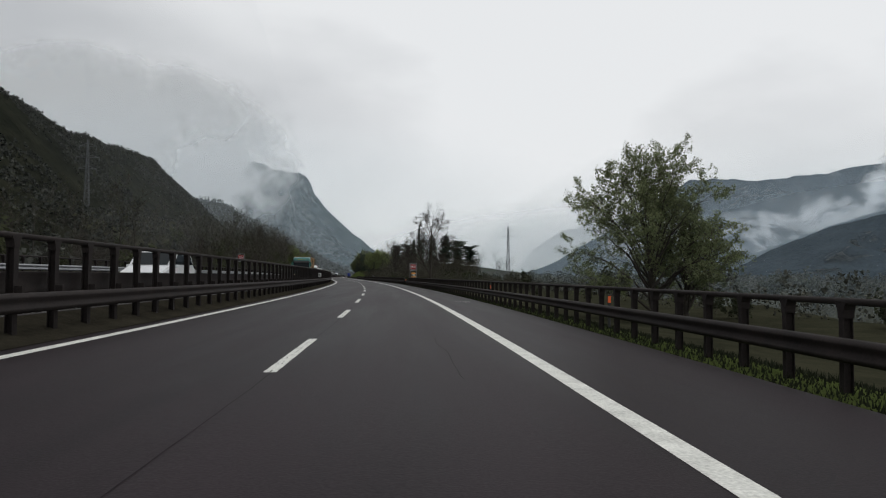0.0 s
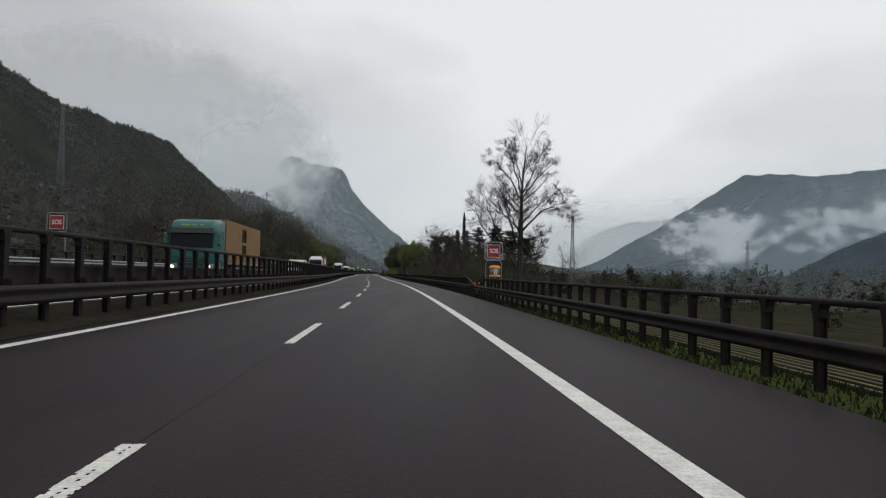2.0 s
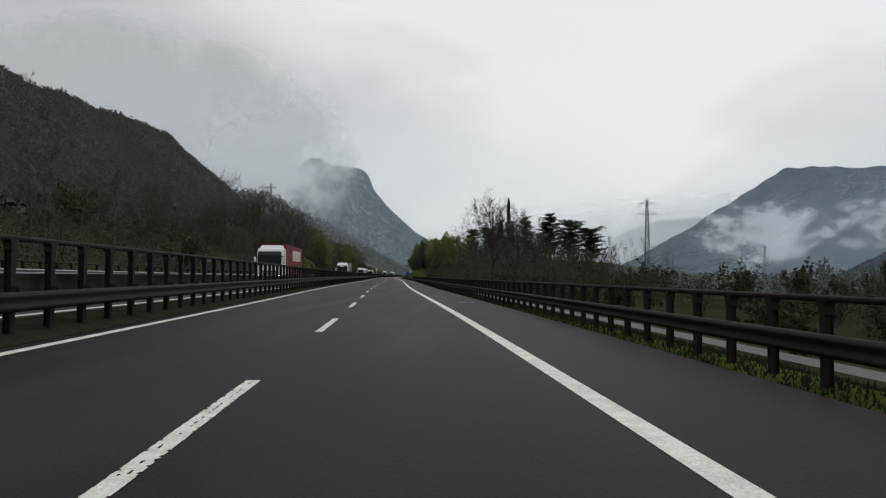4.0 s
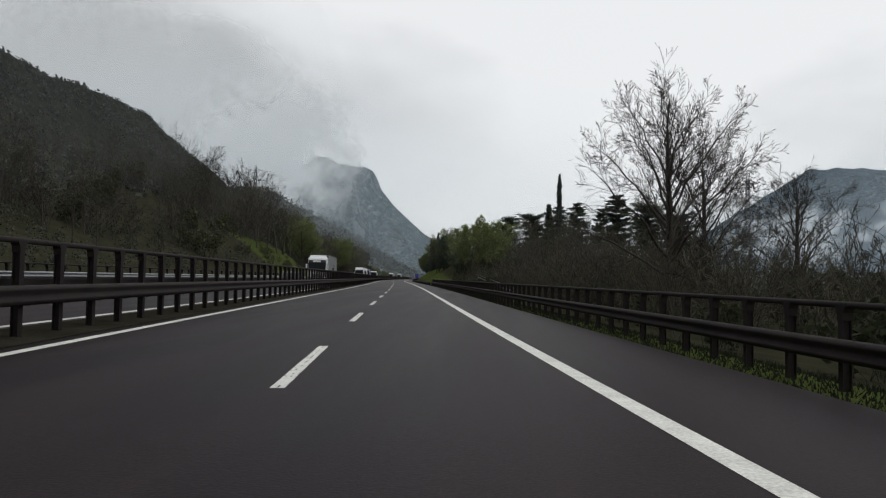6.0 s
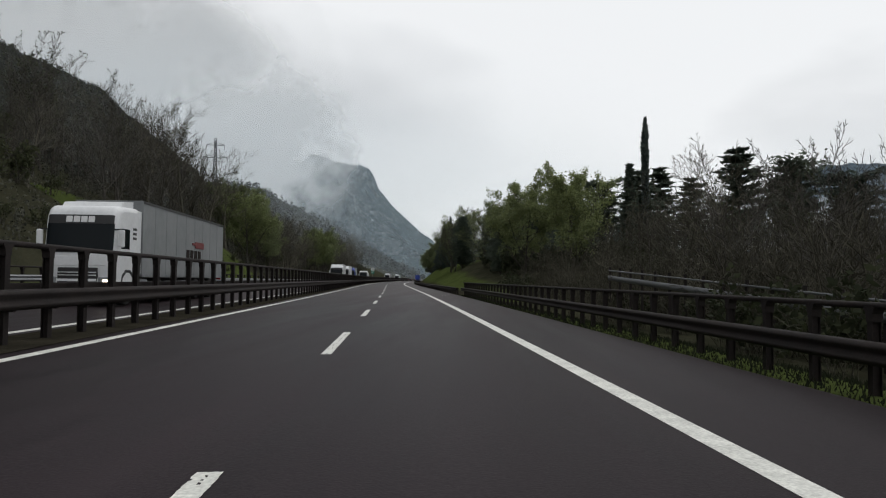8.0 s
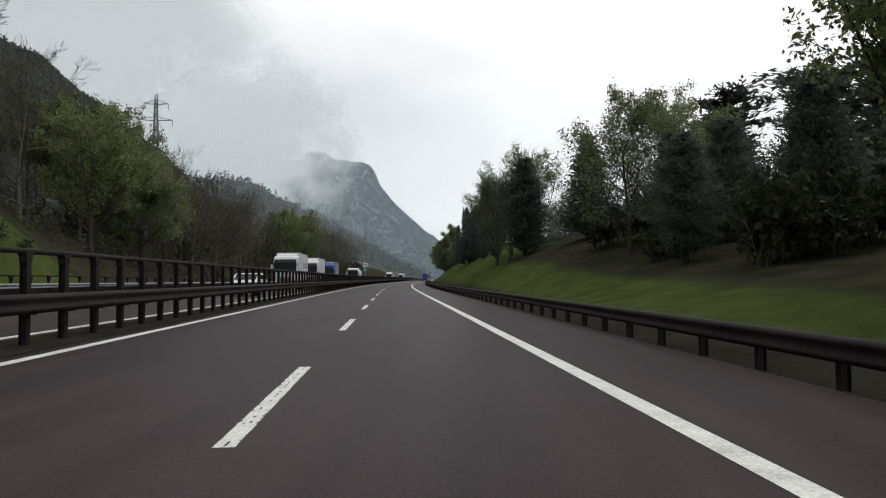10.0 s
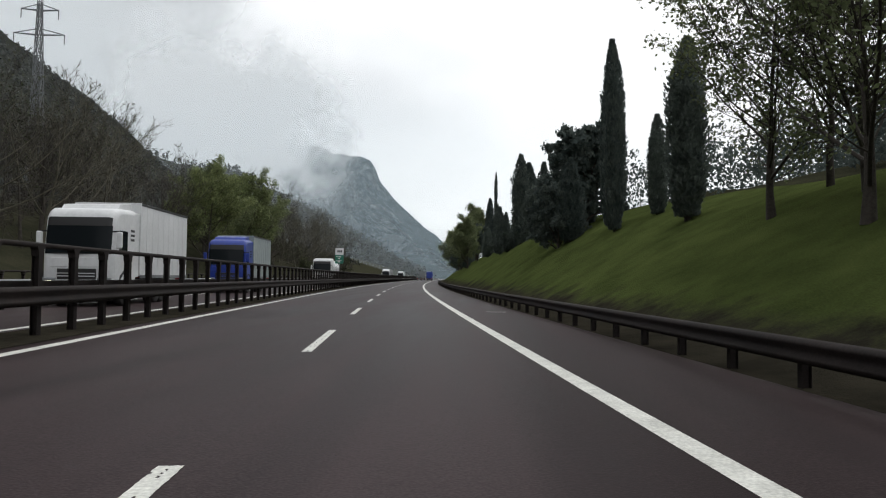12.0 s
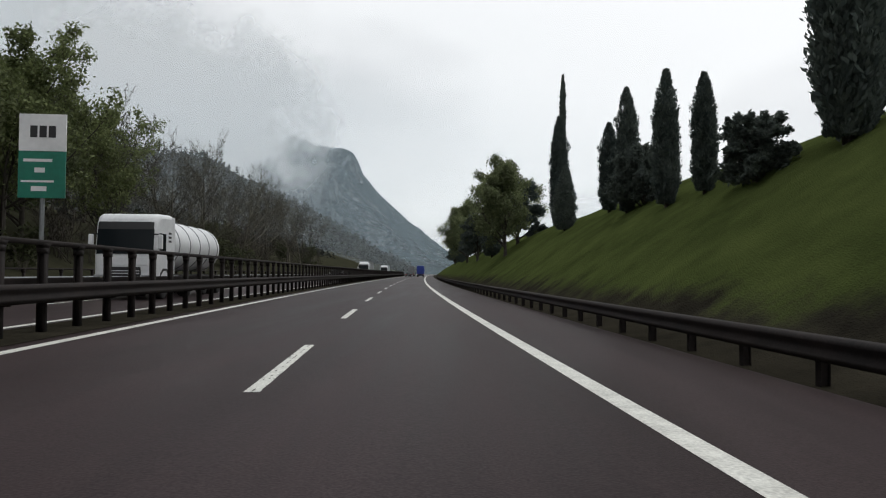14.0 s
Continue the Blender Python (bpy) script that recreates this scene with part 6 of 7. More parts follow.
def truck(s, l, cab_mat, box_mat, label, load_label, length=13.6, marks=(), curtain=True, tank=False, visor=True, rigid=False, visor_marks=False, roof_marks=None):
    """An oncoming articulated lorry; its front is at y = 0 and faces -y."""
    x, y, a = plan(s, l)
    t = thing("lorry", pose(float(x), float(y), float(fall(l, s)), 0, 0, math.degrees(float(a))), label, "lorry", "oncoming lorries")
    W, R = 1.22, 0.24
    if visor:
        face = ((0.10, 0.75), (0.0, 1.2), (0.0, 1.85), (0.03, 2.1), (0.14, 3.0), (0.19, 3.25), (0.30, 3.43), (0.5, 3.52), (1.0, 3.56), (2.15, 3.6), (2.15, 0.85), (1.75, 0.75))
    else:
        face = ((0.10, 0.75), (0.0, 1.2), (0.0, 1.85), (0.03, 2.1), (0.17, 2.78), (0.25, 2.98), (0.42, 3.22), (0.66, 3.37), (1.1, 3.44), (2.15, 3.5), (2.15, 0.85), (1.75, 0.75))
    cab = part("cab", rounded(face, W, R, W), cab_mat, t)
    part("windscreen", rounded(((-0.012, 1.86), (0.018, 2.1), (0.112, 2.87), (0.15, 2.87), (0.06, 2.1), (0.03, 1.86)) if visor else ((-0.012, 1.86), (0.018, 2.1), (0.145, 2.70), (0.18, 2.70), (0.06, 2.1), (0.03, 1.86)), W, R, 1.13), M_GLASS, cab, "dark windscreen")
    if visor:
        part("sun_strip", rounded(((0.108, 2.87), (0.124, 3.0), (0.160, 3.18), (0.20, 3.18), (0.16, 3.0), (0.15, 2.87)), W, R, 1.11), M_BLACK, cab, "dark tinted strip over the windscreen")
        if visor_marks:
            for i in range(4):
                part("marking", prism(((0.106, 2.92), (0.116, 3.0), (0.142, 3.13), (0.155, 3.13), (0.13, 3.0), (0.12, 2.92)), -0.50 + i * 0.25, -0.29 + i * 0.25), M_SIGN_WHITE, cab)
    else:
        part("sun_visor", rounded(((0.02, 2.66), (0.14, 2.94), (0.22, 2.93), (0.11, 2.65)), W, R, 1.12), M_BLACK, cab, "dark sun visor standing out over the windscreen")
    if roof_marks:
        for x0, x1 in ((-0.62, -0.16), (-0.06, 0.18), (0.34, 0.56)):
            part("marking", prism(((0.305, 3.085), (0.355, 3.15), (0.38, 3.13), (0.33, 3.065)), x0, x1), roof_marks, cab)
    for sx in (-1, 1):
        part("side_window", boxed(sx * (W - 0.01), sx * (W + 0.012), 0.55, 1.30, 2.02, 2.74, bevel=0.005), M_GLASS, cab)
        part("door_handle", boxed(sx * W, sx * (W + 0.03), 1.22, 1.40, 1.86, 1.91), M_BLACK, cab)
        part("mirror", boxed(sx * 1.28, sx * 1.48, 0.06, 0.22, 2.05, 2.66, bevel=0.05), cab_mat, cab)
        part("mirror_arm", boxed(sx * 1.12, sx * 1.36, 0.12, 0.17, 2.64, 2.70), M_BLACK, cab)
        lamp = part("headlamp_housing", boxed(sx * 0.70, sx * 1.18, -0.07, 0.10, 0.70, 1.02, bevel=0.04), M_GALV, cab)
        ob = part("headlamp", boxed(sx * 0.86, sx * 1.03, -0.085, -0.066, 0.80, 0.92, bevel=0.004), M_LAMP, lamp, "lit headlamp")
        part("step_panel", boxed(sx * (W - 0.06), sx * (W + 0.01), 0.30, 1.70, 0.42, 0.80, bevel=0.02), cab_mat, cab)
        part("fender", prism(((0.62, 0.62), (0.72, 0.98), (1.02, 1.18), (1.38, 1.18), (1.68, 0.98), (1.78, 0.62), (1.86, 0.62), (1.74, 1.08), (1.42, 1.28), (0.98, 1.28), (0.66, 1.08), (0.54, 0.62)), sx * 0.86, sx * (W + 0.015)), M_BLACK, cab)
    part("bumper", boxed(-W, W, -0.05, 0.45, 0.34, 1.00, bevel=0.10), cab_mat, cab)
    grille = part("grille", boxed(-0.66, 0.66, -0.075, 0.06, 0.52, 1.34, bevel=0.03), M_BLACK, cab)
    for zz, hh in ((0.66, 0.03), (0.86, 0.09), (1.06, 0.03), (1.16, 0.03)) if visor else ((0.62, 0.05), (0.84, 0.05), (1.05, 0.05), (1.20, 0.04)):
        part("grille_bar", boxed(-0.64, 0.64, -0.095, -0.06, zz, zz + hh, bevel=0.008), cab_mat, grille)
    part("front_panel", boxed(-0.94, 0.94, -0.014, 0.04, 1.40, 1.74, bevel=0.02), cab_mat, cab)
    for sx in (-1, 1):
        part("wiper", boxed(min(sx * 0.08, sx * 0.86), max(sx * 0.08, sx * 0.86), -0.024, 0.0, 1.86, 1.89), M_BLACK, cab)
        part("side_deflector", boxed(min(sx * (W - 0.05), sx * W), max(sx * (W - 0.05), sx * W), 2.10, 2.46, 1.05, 3.50, bevel=0.015), cab_mat, cab)
        for i in range(3):
            part("vent", boxed(min(sx * (W - 0.02), sx * (W + 0.008)), max(sx * (W - 0.02), sx * (W + 0.008)), 1.62, 1.98, 2.40 + i * 0.17, 2.49 + i * 0.17), M_BLACK, cab)
    if visor and not tank:
        part("roof_deflector", prism(((0.85, 3.46), (1.10, 3.72), (2.12, 3.84), (2.12, 3.46)), -1.02, 1.02), cab_mat, cab)
    part("number_plate", boxed(-0.26, 0.26, -0.075, -0.051, 0.38, 0.49), M_SIGN_WHITE, cab)
    part("roof_hatch", boxed(-0.45, 0.45, 1.25, 1.9, 3.42, 3.56 if visor else 3.50, bevel=0.03), cab_mat, cab)
    part("chassis", boxed(-0.55, 0.55, 1.6, length + 2.2, 0.72, 1.02), M_BLACK, t)
    part("fuel_tank", boxed(0.62, 1.16, 2.35, 3.55, 0.42, 0.98, bevel=0.12), M_GALV, t)
    part("fuel_tank", boxed(-1.16, -0.62, 2.35, 3.55, 0.42, 0.98, bevel=0.12), M_GALV, t)
    for sx in (-1, 1):
        wheel(t, sx * 1.05, 1.20, 0.5, 0.30, sx)
        wheel(t, sx * 1.00, 4.55, 0.5, 0.42, sx)
        for yy in ((length * 0.62 + 2.4, length * 0.62 + 3.7, length * 0.62 + 5.0) if not rigid else (length - 0.6,)):
            wheel(t, sx * 1.00, yy, 0.5, 0.36, sx)
    y0, y1, top = 2.55, 2.55 + length, 3.92 if visor else 3.56
    if tank:
        load = part("tank", lathe([(0.55, 0.0), (1.05, 0.12), (1.16, 0.4), (1.16, length - 0.4), (1.05, length - 0.12), (0.55, length)], 28), box_mat, t, load_label)
        load.matrix_local = pose(0, y0, 2.35, -90, 0, 0)
        for i in range(5):
            hoop = part("hoop", lathe([(1.15, -0.04), (1.185, -0.03), (1.185, 0.03), (1.15, 0.04)], 28), M_GALV, t)
            hoop.matrix_local = pose(0, y0 + length * (i + 0.5) / 5, 2.35, -90, 0, 0)
        return t
    load = part("load_box", boxed(-1.25, 1.25, y0, y1, 1.10, top, bevel=0.03), box_mat, t, load_label)
    part("front_frame", boxed(-1.26, 1.26, y0 - 0.03, y0 + 0.05, 1.08, top + 0.02, bevel=0.01), box_mat, load)
    for sx in (-1, 1):
        part("side_rail", boxed(sx * 1.24, sx * 1.275, y0, y1, 1.02, 1.14), M_GALV, load)
        part("top_rail", boxed(sx * 1.235, sx * 1.27, y0, y1, top - 0.09, top + 0.012), M_BLACK if curtain else box_mat, load)
        n = 9 if curtain else 36
        # one mesh for all the straps, or ribs, of a side
        rib = bpy.data.meshes.new("strap" if curtain else "rib")
        bm = boxed(0, sx * 0.008, -0.02, 0.02, 1.14, top - 0.1) if curtain else boxed(0, sx * 0.005, -0.09, 0.09, 1.16, top - 0.12)
        bm.to_mesh(rib)
        bm.free()
        rib.materials.append(box_mat)
        for i in range(1, n):
            part(rib.name.split(".")[0], rib, None, load).matrix_local = pose(sx * 1.25, y0 + length * i / n, 0)
        part("side_guard", boxed(sx * 1.12, sx * 1.16, y0 + 2.9, y0 + length * 0.52, 0.48, 0.88, bevel=0.01), M_GALV, t)
        for yy0, yy1, z0, z1, mm in marks:
            part("marking", boxed(sx * 1.258, sx * 1.282, y0 + yy0, y0 + yy1, z0, z1, bevel=0.0), mm, load)
    for sx in (-1, 1):
        part("rear_lamp", boxed(sx * 0.75, sx * 1.15, y1 + 0.0, y1 + 0.04, 0.92, 1.04), M_TAIL, t)
    part("rear_bumper", boxed(-1.2, 1.2, y1 - 0.1, y1 + 0.02, 0.5, 0.64), M_BLACK, t)
    return t


M_GREEN_CAB = material("teal_lacquer", (0.004, 0.085, 0.075), (0.008, 0.125, 0.11), rough=0.35, size=1.2, fine=8.0, bump=0.03)
M_CONTAINER = material("ochre_container", (0.175, 0.090, 0.022), (0.26, 0.138, 0.036), rough=0.6, size=0.9, fine=7.0, bump=0.1)
M_RED_TARP = material("red_tarpaulin", (0.105, 0.009, 0.010), (0.165, 0.016, 0.017), rough=0.6, size=1.4, fine=3.0, bump=0.3, depth=0.03)
M_GREY_TARP = material("grey_tarpaulin", (0.15, 0.16, 0.165), (0.22, 0.23, 0.235), rough=0.6, size=1.4, fine=3.0, bump=0.3, depth=0.03)
M_BLUE_CAB = material("blue_lacquer", (0.010, 0.030, 0.22), (0.018, 0.05, 0.32), rough=0.35, size=1.2, fine=8.0, bump=0.03)
M_PALE_TARP = material("pale_tarpaulin", (0.21, 0.25, 0.255), (0.29, 0.33, 0.33), rough=0.6, size=1.4, fine=3.0, bump=0.3, depth=0.03)
M_DARK_MARK = plain("dark_print", (0.018, 0.013, 0.011), 0.7, spec=0.1)
M_GREY_MARK = plain("grey_print", (0.38, 0.39, 0.40), 0.6)
M_PALE_MARK = plain("pale_print", (0.62, 0.58, 0.55), 0.6)
M_ROOF_MARK = plain("yellow_print", (0.20, 0.24, 0.06), 0.6)
M_DARK_CAR = plain("dark_lacquer", (0.012, 0.014, 0.018), 0.25, spec=0.7)

OPP = -14.7
# block shapes where the trailers carry a company's mark
white_marks = [(4.2 + i * 0.80, 4.2 + i * 0.80 + 0.58, 2.40, 3.50, M_PALE_MARK) for i in range(8)]
dark_marks = [(4.5, 4.80, 2.48, 3.14, M_DARK_MARK), (4.96, 5.28, 2.48, 3.14, M_DARK_MARK), (5.44, 5.74, 2.48, 3.14, M_DARK_MARK), (4.5, 5.74, 3.145, 3.30, M_DARK_MARK), (4.56, 5.08, 1.62, 2.28, M_DARK_MARK), (5.20, 5.70, 1.62, 2.28, M_DARK_MARK)]
box_marks = [(2.0, 2.5, 2.3, 2.9, M_GREY_MARK), (2.6, 2.8, 2.3, 2.9, M_GREY_MARK), (3.2, 3.7, 2.3, 2.9, M_GREY_MARK), (3.82, 4.2, 2.3, 2.9, M_GREY_MARK), (4.5, 5.1, 2.3, 2.9, M_GREY_MARK)]
truck(107.7, -13.0, M_GREEN_CAB, M_CONTAINER, "teal lorry with an ochre container in the opposite lane", "ochre corrugated container", 10.9, dark_marks, curtain=False, visor=False, roof_marks=M_ROOF_MARK)
truck(206.5, -13.45, M_WHITE, M_RED_TARP, "white lorry with a red curtain trailer in the opposite lane", "red tarpaulin sides", 12.1, white_marks)
grey_marks = [(5.6 + i * 0.62, 6.02 + i * 0.62, 1.75, 2.30, M_DARK_MARK) for i in range(4)] + [(7.0, 8.4, 2.42, 2.72, M_RED_TARP), (6.5, 7.0, 2.55, 2.66, M_RED_TARP)]
truck(298.6, -13.45, M_WHITE, M_GREY_TARP, "white lorry with a grey curtain trailer in the opposite lane", "grey tarpaulin sides", 12.4, grey_marks, visor_marks=True)
truck(413.4, -13.55, M_WHITE, M_WHITE, "white box lorry with lit headlamps in the opposite lane", "white box body", 5.9, box_marks, curtain=True, rigid=True)
truck(431.0, -13.5, M_WHITE, M_WHITE, "white rigid lorry with lit headlamps in the opposite lane", "white box body", 6.0, curtain=True, rigid=True)
truck(452.4, -13.65, M_BLUE_CAB, M_PALE_TARP, "blue lorry with a pale curtain trailer in the opposite lane", "pale grey-green tarpaulin", 6.2, rigid=True)
truck(499.0, -13.4, M_WHITE, M_WHITE, "white tanker lorry in the opposite lane", "white rounded tank", 8.0, tank=True)
truck(640.0, OPP, M_WHITE, M_GREY_TARP, "white lorry far down the opposite lane", "grey tarpaulin sides", 13.4)
truck(720.0, OPP, M_WHITE, M_PALE_TARP, "white lorry far down the opposite lane", "pale tarpaulin", 13.4)


def car(name, s, l, mat, label, length, height, van=False, away=False, estate=False):
    x, y, a = plan(s, l)
    t = thing(name, pose(float(x), float(y), float(fall(l, s)), 0, 0, math.degrees(float(a)) + (180 if away else 0)), label, "van" if van else "car")
    L, H = length, height
    if van:
        low = ((0.0, 0.35), (0.0, 0.95), (0.55, 1.12), (1.35, 1.98 * H / 2.0), (1.7, H), (L, H), (L, 0.35))
    elif estate:
        low = ((0.0, 0.32), (0.02, 0.80), (1.10, 1.08), (1.95, H - 0.06), (2.5, H), (L - 0.9, H), (L - 0.25, 1.12), (L, 1.0), (L, 0.32))
    else:
        low = ((0.0, 0.32), (0.02, 0.72), (1.05, 0.92), (1.85, H - 0.06), (2.3, H), (3.3, H), (L - 0.35, 1.02), (L, 0.95), (L, 0.32))
    bm = prism(low, -0.88, 0.88)
    bmesh.ops.bevel(bm, geom=list(bm.edges), offset=0.06, segments=2, affect="EDGES")
    body = part("body", bm, mat, t)
    if van:
        part("windscreen", prism(((0.60, 1.16), (1.36, 1.94), (1.34, 1.99), (0.57, 1.20)), -0.76, 0.76), M_GLASS, body)
    elif estate:
        part("windscreen", prism(((1.14, 1.13), (1.94, H - 0.08), (1.92, H - 0.05), (1.11, 1.14)), -0.72, 0.72), M_GLASS, body)
    else:
        part("windscreen", prism(((1.10, 0.97), (1.84, H - 0.08), (1.82, H - 0.05), (1.07, 0.98)), -0.72, 0.72), M_GLASS, body)
        part("rear_window", prism(((3.36, H - 0.06), (L - 0.42, 1.06), (L - 0.39, 1.10), (3.40, H - 0.02)), -0.70, 0.70), M_GLASS, body)
    for sx in (-1, 1):
        part("side_window", prism(((1.45, 1.02), (2.0, H - 0.14), (3.2, H - 0.14), (3.6, 1.05)) if not estate else ((1.5, 1.14), (2.05, H - 0.14), (L - 0.95, H - 0.14), (L - 0.45, 1.16)), sx * 0.872, sx * 0.892), M_GLASS, body)
        part("headlamp", boxed(sx * 0.52, sx * 0.80, -0.02, 0.04, 0.62, 0.74, bevel=0.01), M_LAMP, body, "lit headlamp")
        part("tail_lamp", boxed(sx * 0.60, sx * 0.84, L - 0.04, L + 0.02, 0.74, 0.90, bevel=0.01), M_TAIL, body)
        part("mirror", boxed(sx * 0.90, sx * 1.06, 1.42, 1.54, 1.0, 1.14, bevel=0.02), mat, body)
        for yy in (0.85, L - 0.85):
            wheel(t, sx * 0.80, yy, 0.32, 0.20, sx)
    part("bumper", boxed(-0.86, 0.86, -0.05, 0.12, 0.30, 0.52, bevel=0.04), M_BLACK, body)
    part("number_plate", boxed(-0.26, 0.26, L + 0.005, L + 0.02, 0.60, 0.71), M_SIGN_WHITE, body)
    return t


car("car", 29.6, -12.6, M_WHITE, "white estate car with raised roofline in the opposite lane", 4.9, 1.72, estate=True)
car("van", 149.5, -12.2, M_WHITE, "white delivery van with lit headlamps in the opposite lane", 5.2, 2.1, van=True)
car("car", 387.5, -12.4, M_WHITE, "pale estate car with lit headlamps in the opposite lane", 4.7, 1.56, estate=True)
car("car", 268.0, -12.3, M_DARK_CAR, "dark car with lit headlamps in the opposite lane", 4.5, 1.46)
car("car", 566.0, -12.3, M_WHITE, "white car with lit headlamps in the opposite lane", 4.4, 1.46)
car("car", 705.0, -5.6, M_DARK_CAR, "dark car far ahead on the motorway", 4.5, 1.46, away=True)
ahead = truck(735.0, -1.9, M_BLUE_CAB, M_BLUE_CAB, "blue lorry far ahead on the motorway", "blue tarpaulin", 12.0)
ahead2 = truck(752.0, -5.6, M_WHITE, M_GREY_TARP, "pale lorry far ahead on the motorway", "grey tarpaulin", 12.0)
for ob, s, l in ((ahead, 735.0, -1.9), (ahead2, 752.0, -5.6)):
    x, y, a = plan(s, l)
    ob.matrix_world = pose(float(x), float(y), float(fall(l, s)), 0, 0, math.degrees(float(a)) + 180)
    ob["group"] = "lorries ahead"

# ---------------------------------------------------------------- emergency call point and signs


def bar_frame(w, h, r, tube, posts=0.0):
    """A closed tube frame with rounded corners, standing in the x-z plane, centred on x, from z = 0 up."""
    pts = []
    for cx, cz, a0 in ((w / 2 - r, h - r, 0), (-w / 2 + r, h - r, 90), (-w / 2 + r, r, 180), (w / 2 - r, r, 270)):
        for i in range(5):
            t = math.radians(a0 + 90 * i / 4)
            pts.append((cx + r * math.cos(t), 0.0, cz + r * math.sin(t)))
    pts.append(pts[0])
    line = np.array([pts])
    return tubes(line, np.full((1, len(pts)), tube), 8)


def sos_sign(s, l, base, label, size=0.80):
    x, y, a = plan(s, l)
    t = thing("emergency_sign", pose(float(x), float(y), float(base), 0, 0, math.degrees(float(a))), label, "sign", "emergency signs")
    z0 = 2.45
    part("frame", mesh_from("frame", *[(lambda v, f: (v + (0, 0, z0), f))(*bar_frame(1.16, 1.16, 0.12, 0.03))][0], M_GALV), None, t)
    v, f = tubes(np.array([[[-0.52, 0, -1.1], [-0.52, 0, 2.2], [-0.46, 0, 2.36], [-0.34, 0, 2.42], [0.34, 0, 2.42], [0.46, 0, 2.36], [0.52, 0, 2.2], [0.52, 0, -1.1]]], float), np.full((1, 8), 0.03), 8)
    part("stand", mesh_from("stand", v, f, M_GALV), None, t)
    panel = part("panel", boxed(-0.42, 0.42, -0.015, 0.015, z0 + 0.16, z0 + 1.00, bevel=0.004), M_SIGN_WHITE, t)
    part("face", boxed(-0.395, 0.395, -0.022, -0.016, z0 + 0.185, z0 + 0.975), M_RED, panel, "red enamelled face")
    letters("SOS", 0.40, M_SIGN_WHITE, panel, pose(0, -0.026, z0 + 0.58, 90, 0, 0), squeeze=0.82)
    for sx, sz in ((-1, 0.10), (1, 0.10), (-1, 1.06), (1, 1.06)):
        bm = cylinder(bmesh.new(), (sx * 0.40, 0, z0 + 0.58 + (sz - 0.58) * 0.84), (sx * 0.54, 0, z0 + 0.58 + (sz - 0.58) * 1.12), 0.008, 0.008, 6)
        part("stay", bm, M_GALV, t)
    return t


sos_sign(115.0, 4.66, -0.19, "red emergency sign in a steel tube frame", 0.8)
sos_sign(114.0, -22.7, 1.0, "red emergency sign in a steel tube frame across the road", 0.8)

x, y, a = plan(114.5, 4.66)
call = thing("emergency_call_box", pose(float(x), float(y), -0.78, 0, 0, math.degrees(float(a))) @ Matrix.Diagonal((0.9, 0.9, 1.0, 1.0)), "orange and glass emergency call box on a post", "call box")
part("plinth", boxed(-0.9, 1.0, -0.5, 0.6, -0.25, 0.10, bevel=0.02), M_CONCRETE, call)
bm = cylinder(bmesh.new(), (0, 0, 0.1), (0, 0, 1.9), 0.07, 0.06, 12)
part("post", bm, M_GALV, call)
for sx in (-1, 1):
    v, f = tubes(np.array([[[sx * 0.06, 0, 1.25], [sx * 0.40, 0, 1.62], [sx * 0.44, 0, 1.80], [sx * 0.30, 0, 1.92]]]), np.full((1, 4), 0.025), 6)
    part("bracket", mesh_from("bracket", v, f, M_GALV), None, call)
part("tray", lathe([(0.36, 1.90), (0.40, 1.93), (0.40, 2.03), (0.37, 2.06)], 28), M_ORANGE, call, "orange lower ring")
part("glass_body", lathe([(0.35, 2.06), (0.35, 2.47)], 28), material("frosted_glass", (0.16, 0.18, 0.19), (0.26, 0.28, 0.29), rough=0.25, size=0.5, fine=6.0, bump=0.02), call, "grey translucent panes")
for i in range(6):
    t = math.radians(60 * i + 20)
    bm = cylinder(bmesh.new(), (0.36 * math.cos(t), 0.36 * math.sin(t), 2.05), (0.36 * math.cos(t), 0.36 * math.sin(t), 2.48), 0.012, 0.012, 6)
    part("mullion", bm, M_GALV, call)
part("hood", lathe([(0.34, 2.46), (0.42, 2.47), (0.42, 2.52), (0.38, 2.60), (0.27, 2.66), (0.05, 2.68)], 28), M_ORANGE, call, "domed orange hood")
plate = part("label_plate", boxed(-0.10, 0.10, -0.39, -0.365, 2.08, 2.46), M_SIGN_WHITE, call)
for i, ch in enumerate("SOS"):
    letters(ch, 0.15, M_BLACK, plate, pose(0, -0.392, 2.40 - i * 0.125, 90, 0, 0))

# green and white distance board in the median
x, y, a = plan(484.6, MEDIAN - 0.45)
board = thing("distance_board", pose(float(x), float(y), float(fall(MEDIAN, 484.6)), 0, 0, math.degrees(float(a)) + 2), "green and white board on a post in the median", "sign")
bm = cylinder(bmesh.new(), (0, 0.04, -0.3), (0, 0.04, 4.3), 0.045, 0.045, 10)
part("post", bm, M_GALV, board)
part("upper_panel", boxed(-0.46, 0.46, -0.02, 0.02, 3.62, 4.38, bevel=0.004), M_SIGN_WHITE, board, "white upper panel")
lower = part("lower_panel", boxed(-0.46, 0.46, -0.02, 0.02, 2.66, 3.615, bevel=0.004), M_SIGN_GREEN, board, "green lower panel")
for x0, x1, z0, z1 in ((-0.24, -0.10, 3.90, 4.14), (-0.06, 0.08, 3.90, 4.14), (0.12, 0.26, 3.90, 4.14)):
    part("number_bar", boxed(x0, x1, -0.026, -0.021, z0, z1), M_BLACK, board)
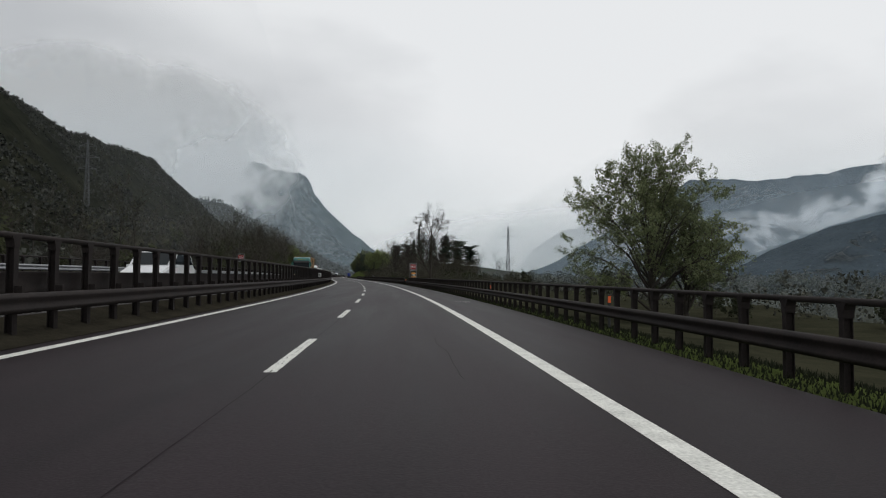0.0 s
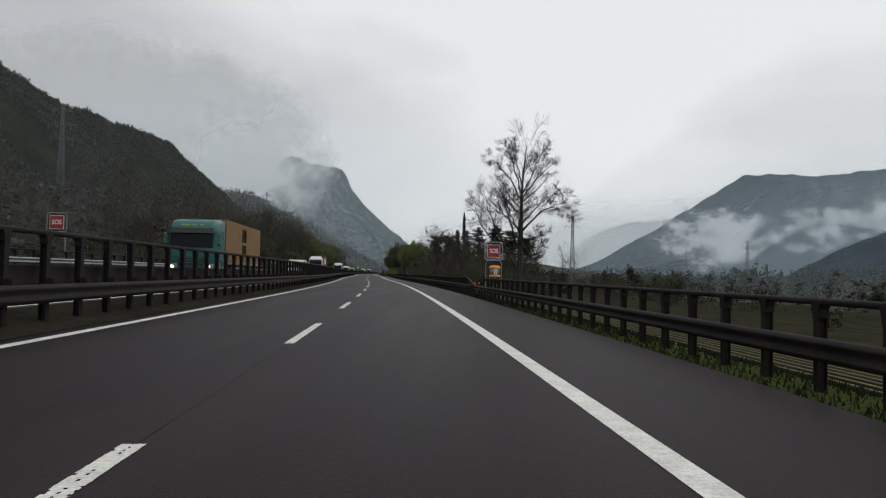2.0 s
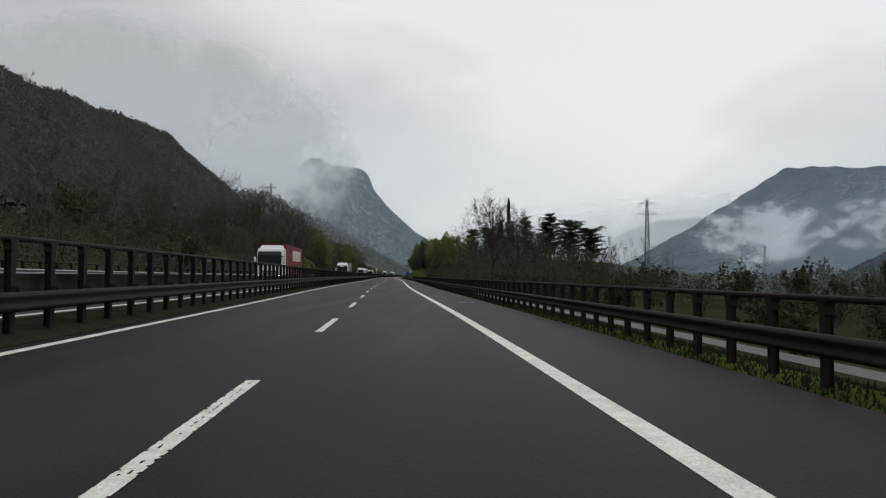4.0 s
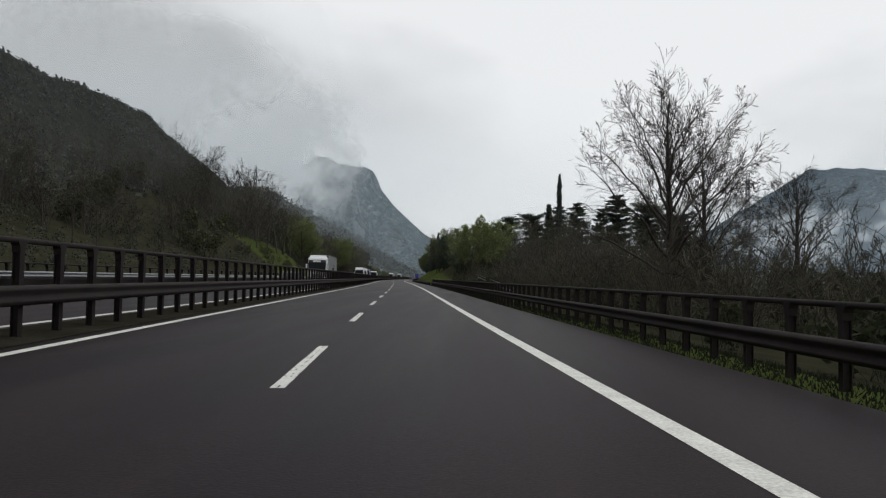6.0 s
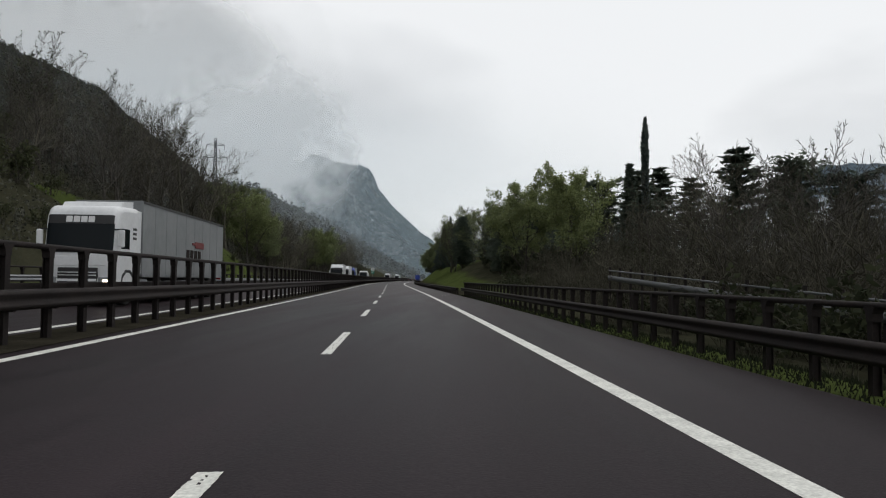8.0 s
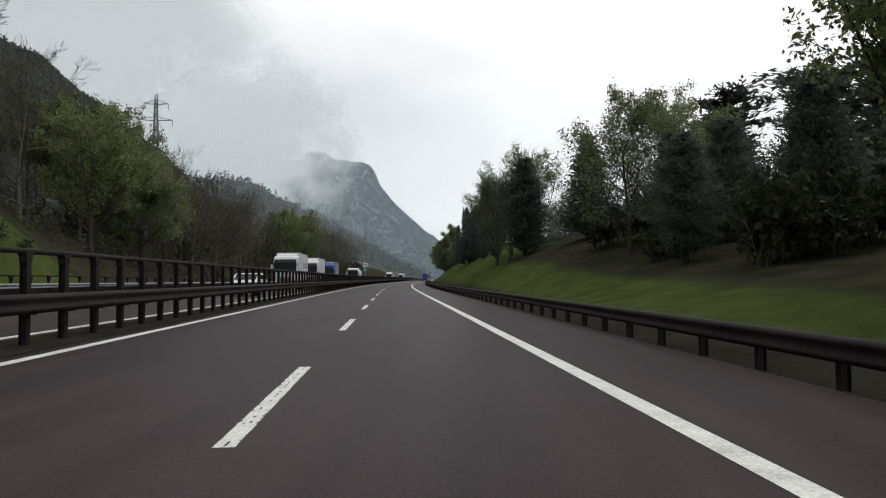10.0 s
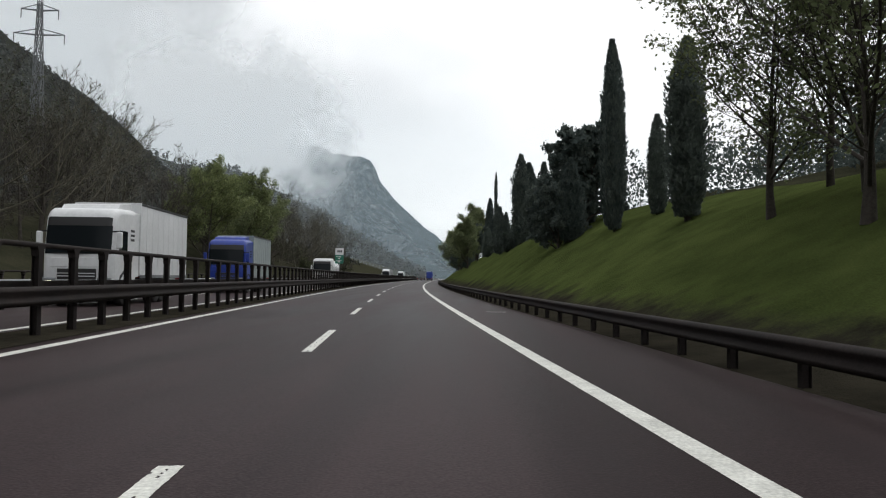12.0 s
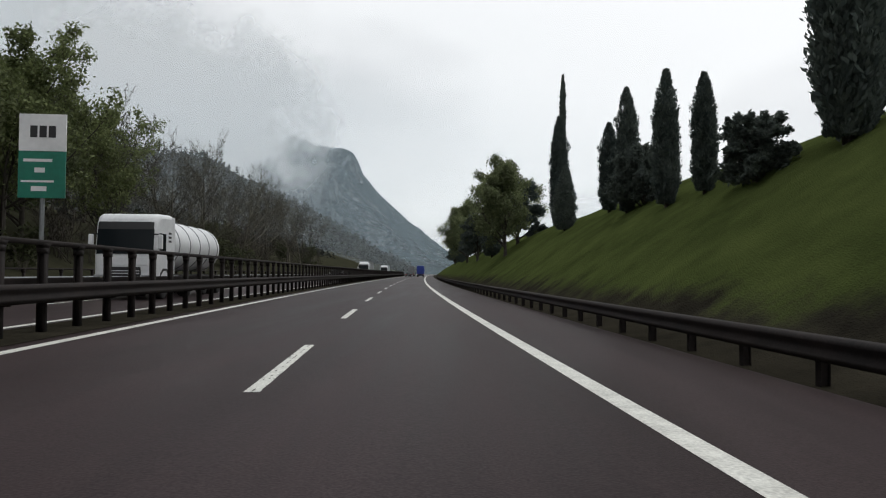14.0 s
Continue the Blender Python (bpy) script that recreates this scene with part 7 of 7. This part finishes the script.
for x0, x1, z0, z1 in ((-0.36, 0.20, 3.40, 3.46), (-0.14, 0.06, 3.18, 3.28), (-0.40, 0.24, 2.98, 3.02), (-0.20, 0.10, 2.80, 2.90)):
    part("text_bar", boxed(x0, x1, -0.026, -0.021, z0, z1), M_SIGN_WHITE, lower)

# small white plate fixed to the median barrier
x, y, a = plan(78.0, MEDIAN + 0.12)
small = thing("marker_plate", pose(float(x), float(y), float(fall(MEDIAN, 78.0)) + 0.92, 0, 0, math.degrees(float(a))), "small white plate on the median barrier", "sign")
part("plate", boxed(-0.24, 0.24, -0.01, 0.01, 0.0, 0.40, bevel=0.003), M_SIGN_WHITE, small)
for x0, x1, z0, z1 in ((-0.06, 0.14, 0.24, 0.33), (-0.18, 0.18, 0.12, 0.17), (-0.18, 0.18, 0.05, 0.09)):
    part("text_bar", boxed(x0, x1, -0.016, -0.011, z0, z1), M_BLACK, small)

# grey sign seen from behind, beyond the other carriageway
x, y, a = plan(222.0, -23.4)
back = thing("sign_back", pose(float(x), float(y), float(terrain(222.0, -23.4)), 0, 0, math.degrees(float(a))), "grey back of a small road sign on a post", "sign")
part("post", cylinder(bmesh.new(), (0, 0, -0.3), (0, 0, 3.0), 0.04, 0.04, 8), M_GALV, back)
part("panel", boxed(-0.55, 0.55, 0.04, 0.07, 2.1, 2.55, bevel=0.005), M_GALV, back)

# ---------------------------------------------------------------- pylons


def pylon(x, y, base, height, label, arms=3, turn=0.0):
    t = thing("power_pylon", pose(x, y, base, 0, 0, turn), label, "pylon", "power pylons")
    lines, rad = [], []
    half = lambda z: 0.026 * height * (1 - z / height) ** 1.2 + 0.30
    levels = np.linspace(0, height * 0.97, 12)
    corner = ((-1, -1), (1, -1), (1, 1), (-1, 1))
    for cx, cy in corner:
        lines.append([(cx * half(0), cy * half(0), -1.0), (cx * half(height), cy * half(height), height)])
    for lo, hi in zip(levels, levels[1:]):
        for i in range(4):
            (ax, ay), (bx, by) = corner[i], corner[(i + 1) % 4]
            lines.append([(ax * half(lo), ay * half(lo), lo), (bx * half(hi), by * half(hi), hi)])
            lines.append([(bx * half(lo), by * half(lo), lo), (ax * half(hi), ay * half(hi), hi)])
            lines.append([(ax * half(hi), ay * half(hi), hi), (bx * half(hi), by * half(hi), hi)])
    p = np.array(lines, float)
    part("mast", mesh_from("mast", *tubes(p, np.full(p.shape[:2], 0.0021 * height), 4), M_PYLON), None, t)
    for i in range(arms):
        z = height * (0.93 - 0.12 * i)
        w = height * (0.085, 0.115, 0.09)[i]
        seg = []
        for sx in (-1, 1):
            seg += [[(sx * 0.4, 0.3, z), (sx * w, 0, z + 0.2)], [(sx * 0.4, -0.3, z), (sx * w, 0, z + 0.2)], [(sx * 0.4, 0, z + 0.03 * height), (sx * w, 0, z + 0.2)], [(sx * w, 0, z + 0.2), (sx * w, 0, z - 0.04 * height)]]
        p = np.array(seg, float)
        part("cross_arm", mesh_from("cross_arm", *tubes(p, np.full(p.shape[:2], 0.0024 * height), 4), M_PYLON), None, t)
    return t


px, py, pa = plan(388.0, 91.0)
pylon(float(px), float(py), -2.0, 32.0, "grey lattice power pylon in the valley", 2)
pylon(126.0, 365.0, -3.0, 21.0, "tall grey lattice power pylon in the valley", turn=12)
pylon(166.0, 552.0, -3.0, 23.0, "grey lattice power pylon far down the valley", turn=12)
px, py, pa = plan(358.0, -123.0)
pylon(float(px), float(py), 20.0, 45.0, "grey lattice power pylon on the wooded slope", turn=8)
pylon(-117.0, 530.0, float(terrain(535.0, -70.0)) - 1.0, 54.0 - float(terrain(535.0, -70.0)), "grey lattice power pylon on the ridge's foot", 2, turn=10)
